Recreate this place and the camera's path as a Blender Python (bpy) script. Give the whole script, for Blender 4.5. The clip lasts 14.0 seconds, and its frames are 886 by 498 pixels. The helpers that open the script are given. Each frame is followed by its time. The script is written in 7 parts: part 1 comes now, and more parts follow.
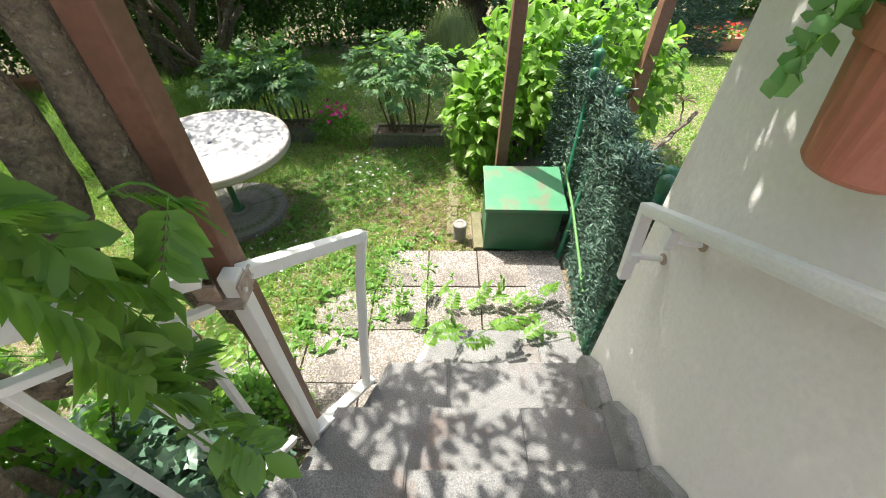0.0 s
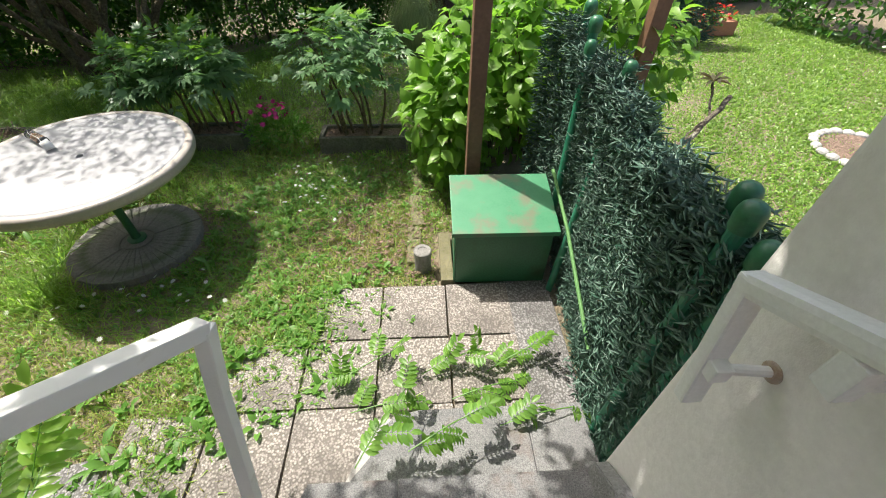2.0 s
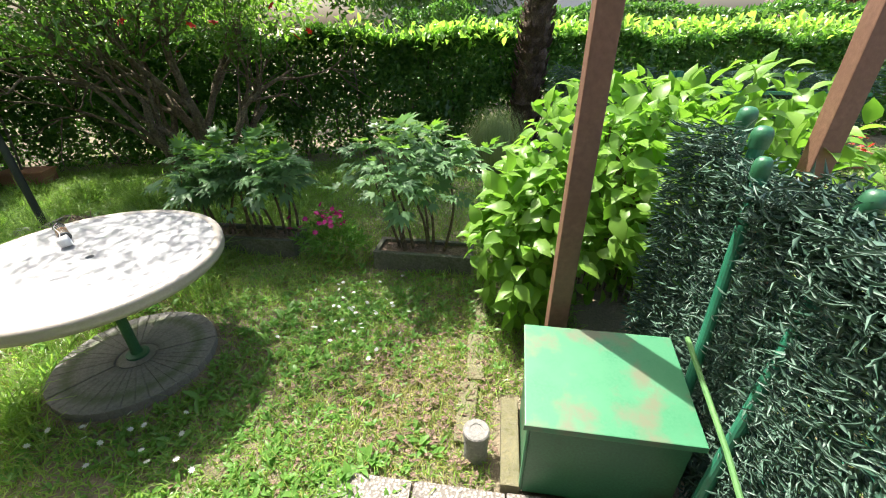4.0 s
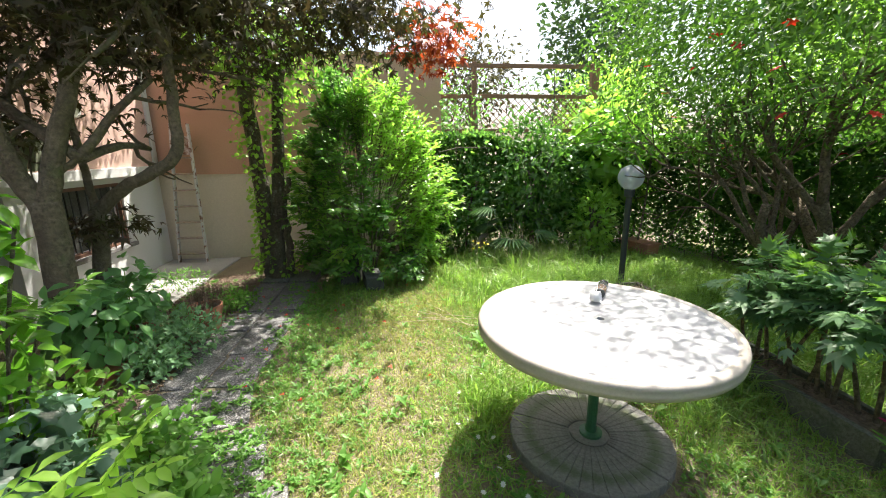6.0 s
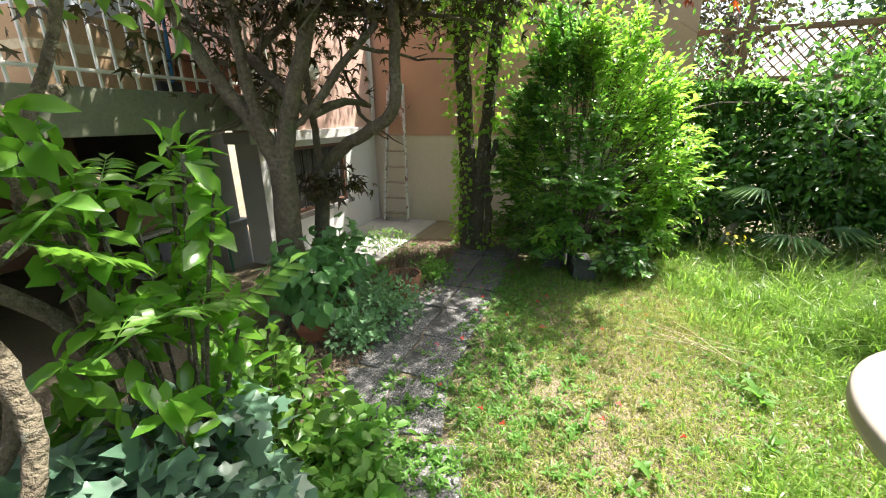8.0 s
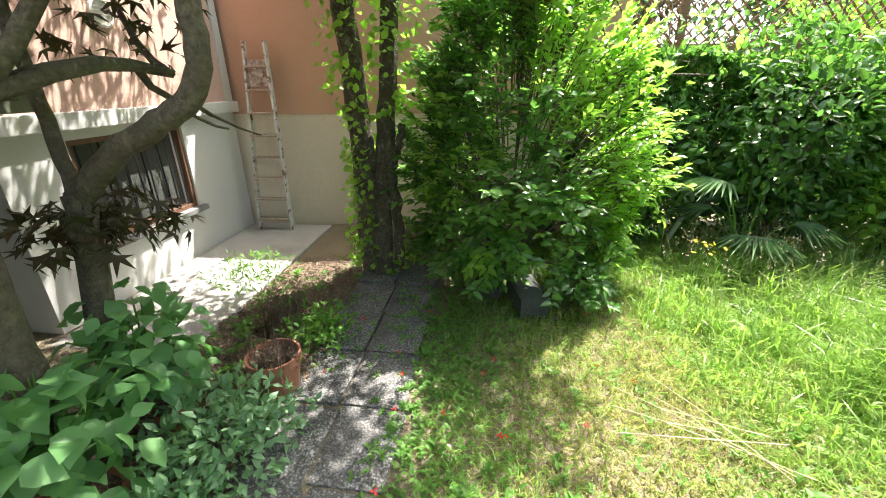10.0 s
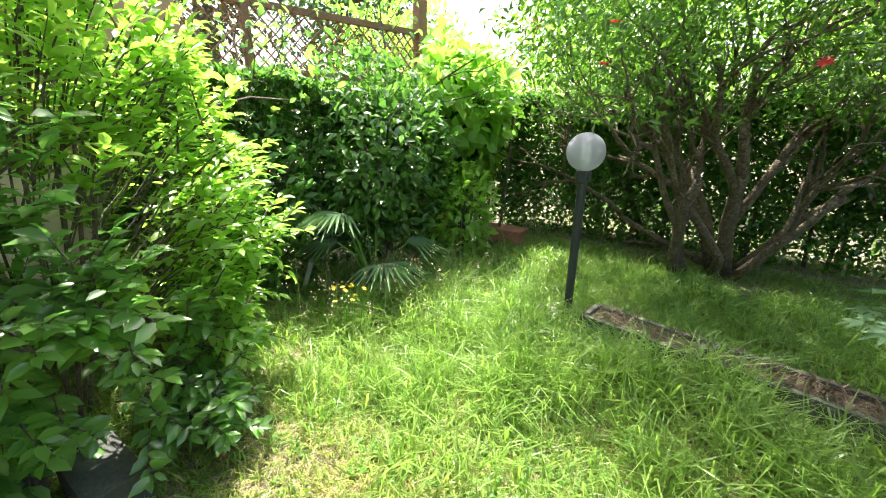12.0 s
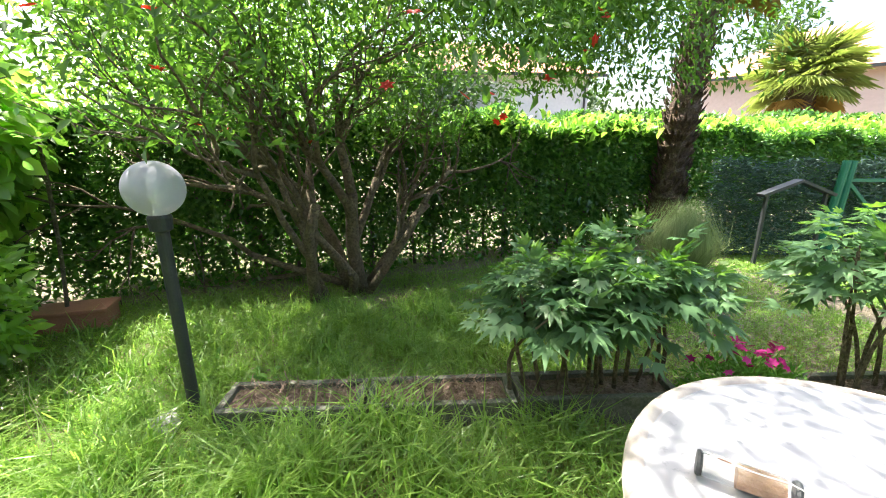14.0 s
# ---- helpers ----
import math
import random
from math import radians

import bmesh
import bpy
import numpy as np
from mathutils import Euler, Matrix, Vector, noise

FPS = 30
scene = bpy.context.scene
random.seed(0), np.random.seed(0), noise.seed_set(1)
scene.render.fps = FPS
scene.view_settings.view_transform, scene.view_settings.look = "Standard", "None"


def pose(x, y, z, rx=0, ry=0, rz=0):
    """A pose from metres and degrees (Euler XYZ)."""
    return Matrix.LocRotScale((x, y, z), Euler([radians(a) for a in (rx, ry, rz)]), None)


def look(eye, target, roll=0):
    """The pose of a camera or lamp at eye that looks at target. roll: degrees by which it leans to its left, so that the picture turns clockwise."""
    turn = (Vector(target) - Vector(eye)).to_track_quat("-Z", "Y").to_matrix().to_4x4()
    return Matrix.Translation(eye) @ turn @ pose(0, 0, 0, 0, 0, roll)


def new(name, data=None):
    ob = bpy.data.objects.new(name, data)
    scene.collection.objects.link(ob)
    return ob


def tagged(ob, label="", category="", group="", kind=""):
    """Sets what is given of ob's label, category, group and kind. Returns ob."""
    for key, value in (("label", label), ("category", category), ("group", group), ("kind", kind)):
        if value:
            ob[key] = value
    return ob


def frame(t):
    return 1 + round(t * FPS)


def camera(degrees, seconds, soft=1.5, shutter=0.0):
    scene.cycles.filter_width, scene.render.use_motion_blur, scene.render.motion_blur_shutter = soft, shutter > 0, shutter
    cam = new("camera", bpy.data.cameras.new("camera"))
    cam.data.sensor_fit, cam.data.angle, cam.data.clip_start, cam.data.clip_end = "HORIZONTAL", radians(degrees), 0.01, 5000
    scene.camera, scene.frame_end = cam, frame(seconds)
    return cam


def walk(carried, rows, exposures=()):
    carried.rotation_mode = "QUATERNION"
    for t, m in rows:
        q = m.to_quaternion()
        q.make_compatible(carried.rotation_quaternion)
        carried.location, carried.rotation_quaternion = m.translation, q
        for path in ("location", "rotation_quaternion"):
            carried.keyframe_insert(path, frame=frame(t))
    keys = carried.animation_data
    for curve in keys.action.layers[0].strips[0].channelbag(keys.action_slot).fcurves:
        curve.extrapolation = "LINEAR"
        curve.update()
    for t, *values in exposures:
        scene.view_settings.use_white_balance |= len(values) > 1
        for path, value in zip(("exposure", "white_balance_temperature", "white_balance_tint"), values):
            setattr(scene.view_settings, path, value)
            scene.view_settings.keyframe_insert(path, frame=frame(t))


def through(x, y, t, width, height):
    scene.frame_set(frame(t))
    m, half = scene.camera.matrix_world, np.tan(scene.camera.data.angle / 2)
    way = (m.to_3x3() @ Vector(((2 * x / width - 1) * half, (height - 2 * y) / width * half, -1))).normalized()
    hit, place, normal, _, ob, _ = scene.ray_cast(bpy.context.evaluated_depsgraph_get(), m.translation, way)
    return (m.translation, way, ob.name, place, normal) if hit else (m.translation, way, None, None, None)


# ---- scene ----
cam = camera(95.5, 14.0, soft=1.05)
# seconds, place in metres, turn in degrees
ROWS = [
    (0.0, -0.031, -0.032, 2.377, 45.97, -0.33, 0.13),
    (0.5, -0.038, 0.137, 2.248, 45.78, -0.39, -0.19),
    (1.0, 0.032, 0.302, 2.111, 45.63, -0.37, -0.58),
    (1.5, 0.098, 0.479, 2.065, 45.63, -0.41, -1.58),
    (2.0, 0.147, 0.668, 2.007, 46.02, -0.26, -3.01),
    (4.5, 0.142, 1.552, 1.689, 65.84, -0.07, 18.32),
    (5.0, 0.064, 1.715, 1.623, 70.70, 0.59, 36.52),
    (5.5, -0.012, 1.807, 1.557, 75.35, 0.69, 59.27),
    (6.0, -0.108, 1.912, 1.555, 76.33, 0.52, 83.79),
    (6.5, -0.171, 1.952, 1.523, 75.25, 0.74, 101.54),
    (7.0, -0.291, 1.870, 1.493, 72.79, 1.18, 110.00),
    (9.5, -1.785, 1.187, 1.519, 67.31, 0.77, 103.37),
    (10.0, -2.061, 1.222, 1.539, 67.75, 0.47, 95.80),
    (10.5, -2.289, 1.307, 1.529, 68.68, 0.09, 83.52),
    (11.0, -2.531, 1.411, 1.525, 69.64, -0.05, 69.85),
    (11.5, -2.737, 1.503, 1.497, 70.63, -0.45, 56.97),
    (12.0, -2.881, 1.668, 1.493, 71.69, -0.54, 45.93),
    (12.5, -2.951, 1.837, 1.509, 72.76, -0.55, 33.12),
    (13.0, -3.018, 2.026, 1.516, 73.81, -0.59, 18.96),
    (13.5, -3.032, 2.219, 1.476, 74.75, -0.05, 7.16),
    (14.0, -2.959, 2.383, 1.478, 75.06, 0.15, -2.73),
]
walk(cam, [(t, pose(x, y, z, rx, ry, rz)) for t, x, y, z, rx, ry, rz in ROWS], [(0.0, 1.3), (2.2, 0.75), (4.5, 1.45), (5.5, 1.5), (7.0, 1.35), (9.5, 1.95), (11.5, 2.05), (14.0, 2.1)])

# ---- light ----
SUN = Vector((-0.345, 0.300, 0.889)).normalized()
world = bpy.data.worlds.new("sky")
scene.world = world
world.use_nodes = True
wn = world.node_tree.nodes
sky = wn.new("ShaderNodeTexSky")
sky.sky_type, sky.sun_disc = "NISHITA", False
sky.sun_elevation = math.asin(SUN.z)
sky.sun_rotation = math.atan2(SUN.x, SUN.y)
sky.air_density, sky.dust_density, sky.ozone_density = 1.0, 5.0, 1.0
wn["Background"].inputs["Strength"].default_value = 0.15
world.node_tree.links.new(sky.outputs[0], wn["Background"].inputs["Color"])
sun_data = bpy.data.lights.new("sun", "SUN")
sun_data.energy, sun_data.angle, sun_data.color = 5.0, radians(0.6), (1.0, 0.95, 0.86)
sun_lamp = new("sun", sun_data)
sun_lamp.matrix_world = look((SUN * 30), (0, 0, 0))

rng = np.random.default_rng(7)


# ---- materials ----
def material(name):
    m = bpy.data.materials.new(name)
    m.use_nodes = True
    nt = m.node_tree
    return m, nt, nt.nodes["Principled BSDF"], nt.nodes["Material Output"]


def mixcol(nt, fac, a, b, mode="MIX"):
    n = nt.nodes.new("ShaderNodeMix")
    n.data_type, n.blend_type = "RGBA", mode
    for sock, v in ((n.inputs[0], fac), (n.inputs[6], a), (n.inputs[7], b)):
        if hasattr(v, "is_output"):
            nt.links.new(v, sock)
        else:
            sock.default_value = v if isinstance(v, (int, float)) else (*v, 1)
    return n.outputs[2]


def noise_fac(nt, scale, lo=0.35, hi=0.65, detail=4, coord="Object", rough=0.6):
    tc = nt.nodes.new("ShaderNodeTexCoord")
    n = nt.nodes.new("ShaderNodeTexNoise")
    n.inputs["Scale"].default_value, n.inputs["Detail"].default_value, n.inputs["Roughness"].default_value = scale, detail, rough
    nt.links.new(tc.outputs[coord], n.inputs["Vector"])
    mr = nt.nodes.new("ShaderNodeMapRange")
    mr.inputs[1].default_value, mr.inputs[2].default_value = lo, hi
    nt.links.new(n.outputs["Fac"], mr.inputs[0])
    return mr.outputs[0]


def bump(nt, bsdf, height, strength=0.4, dist=0.01):
    b = nt.nodes.new("ShaderNodeBump")
    b.inputs["Strength"].default_value, b.inputs["Distance"].default_value = strength, dist
    nt.links.new(height, b.inputs["Height"])
    nt.links.new(b.outputs[0], bsdf.inputs["Normal"])


def surface(name, a, b, scale=6.0, rough=0.7, fine=None, fine_scale=80.0, relief=0.3, dist=0.004, metal=0.0, stain=None, stain_scale=2.0, stain_lo=0.55, stain_hi=0.75, spec=0.5):
    """A worn surface: two tones at a coarse scale, grain at a fine one, and stains."""
    m, nt, bsdf, out = material(name)
    col = mixcol(nt, noise_fac(nt, scale), a, b)
    grain = noise_fac(nt, fine_scale, 0.3, 0.7)
    if fine:
        col = mixcol(nt, grain, col, fine)
    if stain:
        col = mixcol(nt, noise_fac(nt, stain_scale, stain_lo, stain_hi, 6), col, stain)
    nt.links.new(col, bsdf.inputs["Base Color"])
    bsdf.inputs["Roughness"].default_value, bsdf.inputs["Metallic"].default_value = rough, metal
    bsdf.inputs["Specular IOR Level"].default_value = spec
    bump(nt, bsdf, grain, relief, dist)
    return m


def leaf_material(name, a, b, rough=0.45, through=0.35, glow=1.6, gloss=0.4):
    """Leaves: a tone of its own for each leaf, light shining through."""
    m, nt, bsdf, out = material(name)
    geo = nt.nodes.new("ShaderNodeNewGeometry")
    col = mixcol(nt, geo.outputs["Random Per Island"], a, b)
    col = mixcol(nt, noise_fac(nt, 1.3, 0.3, 0.7), col, [0.5 * (p + q) * 0.8 for p, q in zip(a, b)])
    nt.links.new(col, bsdf.inputs["Base Color"])
    bsdf.inputs["Roughness"].default_value = rough
    bsdf.inputs["Specular IOR Level"].default_value = gloss
    tr = nt.nodes.new("ShaderNodeBsdfTranslucent")
    lit = mixcol(nt, 1.0, col, (glow * 1.08, glow * 1.2, glow * 0.72), "MULTIPLY")
    nt.links.new(lit, tr.inputs["Color"])
    mx = nt.nodes.new("ShaderNodeMixShader")
    mx.inputs[0].default_value = through
    nt.links.new(bsdf.outputs[0], mx.inputs[1])
    nt.links.new(tr.outputs[0], mx.inputs[2])
    nt.links.new(mx.outputs[0], out.inputs["Surface"])
    return m


def pebble_material(name, stones, mortar, scale=60.0):
    """Washed gravel set in cement: rounded stones of several greys."""
    m, nt, bsdf, out = material(name)
    tc = nt.nodes.new("ShaderNodeTexCoord")
    v = nt.nodes.new("ShaderNodeTexVoronoi")
    v.inputs["Scale"].default_value = scale
    nt.links.new(tc.outputs["Object"], v.inputs["Vector"])
    ramp = nt.nodes.new("ShaderNodeValToRGB")
    nt.links.new(v.outputs["Color"], ramp.inputs[0])
    ramp.color_ramp.elements[0].color, ramp.color_ramp.elements[1].color = (*stones[0], 1), (*stones[-1], 1)
    for i, c in enumerate(stones[1:-1]):
        e = ramp.color_ramp.elements.new((i + 1) / (len(stones) - 1))
        e.color = (*c, 1)
    mr = nt.nodes.new("ShaderNodeMapRange")
    mr.inputs[1].default_value, mr.inputs[2].default_value = 0.35, 0.62
    nt.links.new(v.outputs["Distance"], mr.inputs[0])
    col = mixcol(nt, mr.outputs[0], ramp.outputs[0], mortar)
    col = mixcol(nt, noise_fac(nt, 2.5, 0.45, 0.75), col, [c * 0.6 for c in mortar])
    nt.links.new(col, bsdf.inputs["Base Color"])
    bsdf.inputs["Roughness"].default_value = 0.75
    inv = nt.nodes.new("ShaderNodeMath")
    inv.operation = "SUBTRACT"
    inv.inputs[0].default_value = 1.0
    nt.links.new(v.outputs["Distance"], inv.inputs[1])
    bump(nt, bsdf, inv.outputs[0], 0.8, 0.008)
    return m


SOIL = surface("soil", (0.17, 0.135, 0.085), (0.27, 0.22, 0.145), 3.0, 0.95, (0.30, 0.25, 0.17), 60.0, 0.9, 0.02, stain=(0.09, 0.11, 0.03), stain_scale=1.6)
LITTER = surface("litter", (0.10, 0.065, 0.045), (0.2, 0.14, 0.1), 9.0, 0.95, (0.32, 0.22, 0.16), 45.0, 1.0, 0.02)
STONE = surface("granite", (0.23, 0.23, 0.228), (0.34, 0.338, 0.33), 4.0, 0.85, (0.10, 0.10, 0.10), 190.0, 0.7, 0.004, stain=(0.17, 0.115, 0.09), stain_scale=3.0, stain_lo=0.55, stain_hi=0.72)
CONCRETE = surface("concrete", (0.36, 0.35, 0.33), (0.5, 0.48, 0.45), 2.5, 0.9, (0.3, 0.29, 0.27), 90.0, 0.5, 0.004, stain=(0.2, 0.19, 0.17), stain_scale=1.5)
CEMENT = surface("grey_cement", (0.27, 0.275, 0.28), (0.40, 0.40, 0.40), 7.0, 0.95, (0.22, 0.22, 0.22), 90.0, 0.9, 0.006, stain=(0.16, 0.16, 0.155), stain_scale=9.0)
TROUGH = surface("weathered_concrete", (0.14, 0.135, 0.11), (0.24, 0.22, 0.185), 5.0, 0.95, (0.09, 0.10, 0.065), 60.0, 0.8, 0.006, stain=(0.08, 0.10, 0.05), stain_scale=6.0)
MILLSTONE = surface("millstone", (0.20, 0.19, 0.18), (0.30, 0.285, 0.27), 6.0, 0.9, (0.17, 0.165, 0.15), 70.0, 0.7, 0.005, stain=(0.11, 0.13, 0.07), stain_scale=5.0)
STUCCO = surface("stucco", (0.78, 0.755, 0.725), (0.83, 0.805, 0.775), 1.2, 0.9, (0.75, 0.725, 0.695), 45.0, 0.35, 0.004, stain=(0.56, 0.52, 0.48), stain_scale=2.2, stain_lo=0.6, stain_hi=0.9)
PINK = surface("pink_plaster", (0.60, 0.40, 0.33), (0.66, 0.45, 0.38), 1.0, 0.9, (0.56, 0.37, 0.31), 50.0, 0.3, 0.003)
OCHRE = surface("terracotta_plaster", (0.52, 0.31, 0.21), (0.58, 0.36, 0.25), 1.0, 0.9, (0.48, 0.29, 0.2), 50.0, 0.3, 0.003)
CREAM = surface("cream_plaster", (0.68, 0.60, 0.49), (0.74, 0.66, 0.54), 1.0, 0.9, (0.62, 0.55, 0.45), 50.0, 0.3, 0.003, stain=(0.5, 0.44, 0.36), stain_scale=1.4, stain_lo=0.6, stain_hi=0.9)
WHITE_TRIM = surface("white_band", (0.60, 0.60, 0.59), (0.66, 0.66, 0.65), 2.0, 0.8, (0.57, 0.57, 0.56), 60.0, 0.2, 0.002)
OLIVE = surface("olive_render", (0.21, 0.22, 0.15), (0.26, 0.27, 0.19), 1.5, 0.9, (0.19, 0.2, 0.14), 50.0, 0.3, 0.003)
WHITE_PAINT = surface("white_paint", (0.72, 0.71, 0.685), (0.79, 0.78, 0.755), 8.0, 0.45, (0.78, 0.77, 0.74), 120.0, 0.12, 0.001, stain=(0.5, 0.46, 0.4), stain_scale=9.0, stain_lo=0.62, stain_hi=0.8)
GREY_PAINT = surface("grey_paint", (0.75, 0.75, 0.75), (0.81, 0.81, 0.80), 8.0, 0.4, (0.7, 0.7, 0.69), 120.0, 0.15, 0.001, stain=(0.32, 0.22, 0.15), stain_scale=8.0, stain_lo=0.66, stain_hi=0.8)
BROWN_WOOD = surface("brown_stained_wood", (0.17, 0.085, 0.055), (0.22, 0.115, 0.075), 6.0, 0.6, (0.14, 0.07, 0.045), 40.0, 0.3, 0.003)
TRELLIS_WOOD = surface("trellis_wood", (0.26, 0.13, 0.07), (0.34, 0.18, 0.1), 6.0, 0.75, (0.2, 0.1, 0.06), 50.0, 0.4, 0.003)
GREEN_METAL = surface("green_sheet_metal", (0.025, 0.17, 0.075), (0.065, 0.24, 0.12), 4.0, 0.5, (0.05, 0.20, 0.10), 90.0, 0.15, 0.001, stain=(0.12, 0.14, 0.085), stain_scale=5.0, stain_lo=0.5, stain_hi=0.64)
GREEN_DARK = surface("dark_green_enamel", (0.025, 0.13, 0.06), (0.04, 0.17, 0.08), 4.0, 0.4, (0.02, 0.1, 0.045), 90.0, 0.15, 0.001, stain=(0.03, 0.06, 0.025), stain_scale=3.0)
GREEN_TUBE = surface("green_coated_tube", (0.02, 0.16, 0.09), (0.035, 0.22, 0.13), 5.0, 0.4, (0.02, 0.14, 0.08), 80.0, 0.15, 0.001)
GREEN_PAINT = surface("green_leg_paint", (0.03, 0.13, 0.06), (0.05, 0.17, 0.08), 7.0, 0.45, (0.03, 0.1, 0.05), 90.0, 0.2, 0.001)
BLACK_METAL = surface("dark_grey_metal", (0.035, 0.04, 0.042), (0.05, 0.055, 0.057), 7.0, 0.5, (0.03, 0.033, 0.035), 120.0, 0.2, 0.001)
TERRACOTTA = surface("terracotta", (0.42, 0.18, 0.11), (0.50, 0.23, 0.15), 5.0, 0.8, (0.38, 0.16, 0.1), 60.0, 0.3, 0.002, stain=(0.55, 0.42, 0.34), stain_scale=6.0, stain_lo=0.66, stain_hi=0.8)
PLASTIC_POT = surface("terracotta_plastic", (0.44, 0.17, 0.11), (0.48, 0.2, 0.14), 3.0, 0.5, (0.42, 0.16, 0.1), 90.0, 0.1, 0.001)
BARK = surface("bark", (0.13, 0.105, 0.075), (0.22, 0.19, 0.14), 9.0, 0.95, (0.08, 0.065, 0.045), 45.0, 1.0, 0.015, stain=(0.28, 0.28, 0.22), stain_scale=14.0, stain_lo=0.58, stain_hi=0.68)
BARK_MAPLE = surface("maple_bark", (0.17, 0.135, 0.10), (0.27, 0.225, 0.17), 7.0, 0.9, (0.11, 0.09, 0.065), 40.0, 0.8, 0.012, stain=(0.15, 0.17, 0.09), stain_scale=4.0)
BARK_GREY = surface("pomegranate_bark", (0.18, 0.14, 0.09), (0.28, 0.22, 0.145), 9.0, 0.95, (0.08, 0.06, 0.04), 45.0, 1.0, 0.012)
PALM_BARK = surface("palm_fibre", (0.12, 0.075, 0.05), (0.24, 0.16, 0.11), 14.0, 0.95, (0.06, 0.04, 0.03), 60.0, 1.0, 0.02)
VINE_BARK = surface("vine_bark", (0.19, 0.155, 0.105), (0.33, 0.28, 0.19), 14.0, 0.95, (0.12, 0.095, 0.068), 60.0, 1.0, 0.012, stain=(0.42, 0.41, 0.33), stain_scale=30.0, stain_lo=0.6, stain_hi=0.68)
STRAW = surface("straw", (0.45, 0.38, 0.24), (0.6, 0.52, 0.36), 20.0, 0.9)
ALUMINIUM = surface("weathered_aluminium", (0.66, 0.66, 0.65), (0.76, 0.76, 0.74), 9.0, 0.45, (0.5, 0.5, 0.49), 70.0, 0.2, 0.001, 0.2, stain=(0.20, 0.10, 0.06), stain_scale=14.0, stain_lo=0.56, stain_hi=0.62)
# store plaster toned dark: the shade under the balcony is in its colour
DARK_CAVE = surface("shade_toned_plaster", (0.16, 0.15, 0.13), (0.22, 0.2, 0.18), 2.0, 0.95, (0.13, 0.12, 0.11), 40.0, 0.4, 0.004)
ROOF_RED = surface("roof_tiles", (0.40, 0.17, 0.11), (0.52, 0.25, 0.17), 4.0, 0.9, (0.34, 0.15, 0.1), 10.0, 0.5, 0.02)
HOUSE_WHITE = surface("far_house_plaster", (0.66, 0.66, 0.7), (0.72, 0.71, 0.74), 0.6, 0.9, (0.62, 0.62, 0.65), 8.0, 0.2, 0.003)
HOUSE_PINK = surface("far_house_pink", (0.62, 0.5, 0.47), (0.68, 0.56, 0.53), 0.6, 0.9, (0.58, 0.47, 0.44), 8.0, 0.2, 0.003)
CARDBOARD = surface("cardboard", (0.42, 0.28, 0.16), (0.48, 0.33, 0.2), 5.0, 0.85, (0.38, 0.25, 0.14), 70.0, 0.2, 0.001)
BLUE_GREY = surface("pale_plastic", (0.55, 0.6, 0.68), (0.6, 0.65, 0.72), 3.0, 0.5)
RED_CLOTH = surface("red_cloth", (0.45, 0.03, 0.05), (0.55, 0.05, 0.08), 9.0, 0.9, (0.3, 0.02, 0.03), 60.0, 0.4, 0.003)
DARK_BLOCK = surface("dark_concrete_block", (0.07, 0.073, 0.068), (0.11, 0.112, 0.105), 6.0, 0.95, (0.055, 0.058, 0.05), 60.0, 0.7, 0.004)
TABLE_TOP = surface("white_table_resin", (0.29, 0.29, 0.30), (0.34, 0.34, 0.35), 4.0, 0.45, (0.31, 0.31, 0.32), 60.0, 0.08, 0.001, stain=(0.24, 0.24, 0.25), stain_scale=26.0, stain_lo=0.60, stain_hi=0.68)
TABLE_RIM = surface("table_rim", (0.38, 0.34, 0.30), (0.45, 0.40, 0.35), 5.0, 0.4, (0.35, 0.32, 0.28), 80.0, 0.1, 0.001)
RUST = surface("rusted_paint", (0.46, 0.42, 0.38), (0.22, 0.13, 0.085), 34.0, 0.8, (0.42, 0.33, 0.26), 120.0, 0.3, 0.002)
CORK = surface("brown_filling", (0.36, 0.2, 0.1), (0.5, 0.3, 0.16), 30.0, 0.8, (0.26, 0.13, 0.06), 120.0, 0.5, 0.003)
TUFF = pebble_material("washed_gravel", [(0.20, 0.175, 0.155), (0.32, 0.29, 0.26), (0.42, 0.39, 0.35), (0.26, 0.22, 0.20)], (0.15, 0.132, 0.116), 84.0)
GRAVEL = pebble_material("path_gravel", [(0.13, 0.125, 0.125), (0.24, 0.235, 0.23), (0.32, 0.31, 0.305), (0.19, 0.18, 0.18)], (0.11, 0.105, 0.10), 85.0)
BAMBOO = surface("green_bamboo", (0.06, 0.17, 0.05), (0.12, 0.25, 0.08), 9.0, 0.75, (0.08, 0.2, 0.06), 60.0, 0.3, 0.002)
MOSS = surface("mossy_stone", (0.10, 0.10, 0.04), (0.19, 0.17, 0.09), 9.0, 0.95, (0.15, 0.14, 0.09), 60.0, 0.8, 0.006)

GRASS = leaf_material("grass_blades", (0.10, 0.215, 0.04), (0.34, 0.465, 0.11), 0.38, 0.45, 1.65, 0.6)
GRASS_DRY = leaf_material("dry_grass_blades", (0.24, 0.28, 0.07), (0.48, 0.43, 0.18), 0.6, 0.4, 1.3)
WEED = leaf_material("weed_leaves", (0.09, 0.22, 0.04), (0.19, 0.36, 0.075), 0.45, 0.4, 1.6)
HEDGE = leaf_material("hedge_leaves", (0.045, 0.12, 0.03), (0.13, 0.27, 0.05), 0.26, 0.33, 1.75, 0.6)
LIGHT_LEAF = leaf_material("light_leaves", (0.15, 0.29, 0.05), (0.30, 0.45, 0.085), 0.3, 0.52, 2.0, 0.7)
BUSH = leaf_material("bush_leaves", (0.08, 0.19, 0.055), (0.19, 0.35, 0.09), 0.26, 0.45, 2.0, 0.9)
HYDRANGEA = leaf_material("hydrangea_leaves", (0.11, 0.24, 0.03), (0.21, 0.37, 0.055), 0.4, 0.42, 1.5)
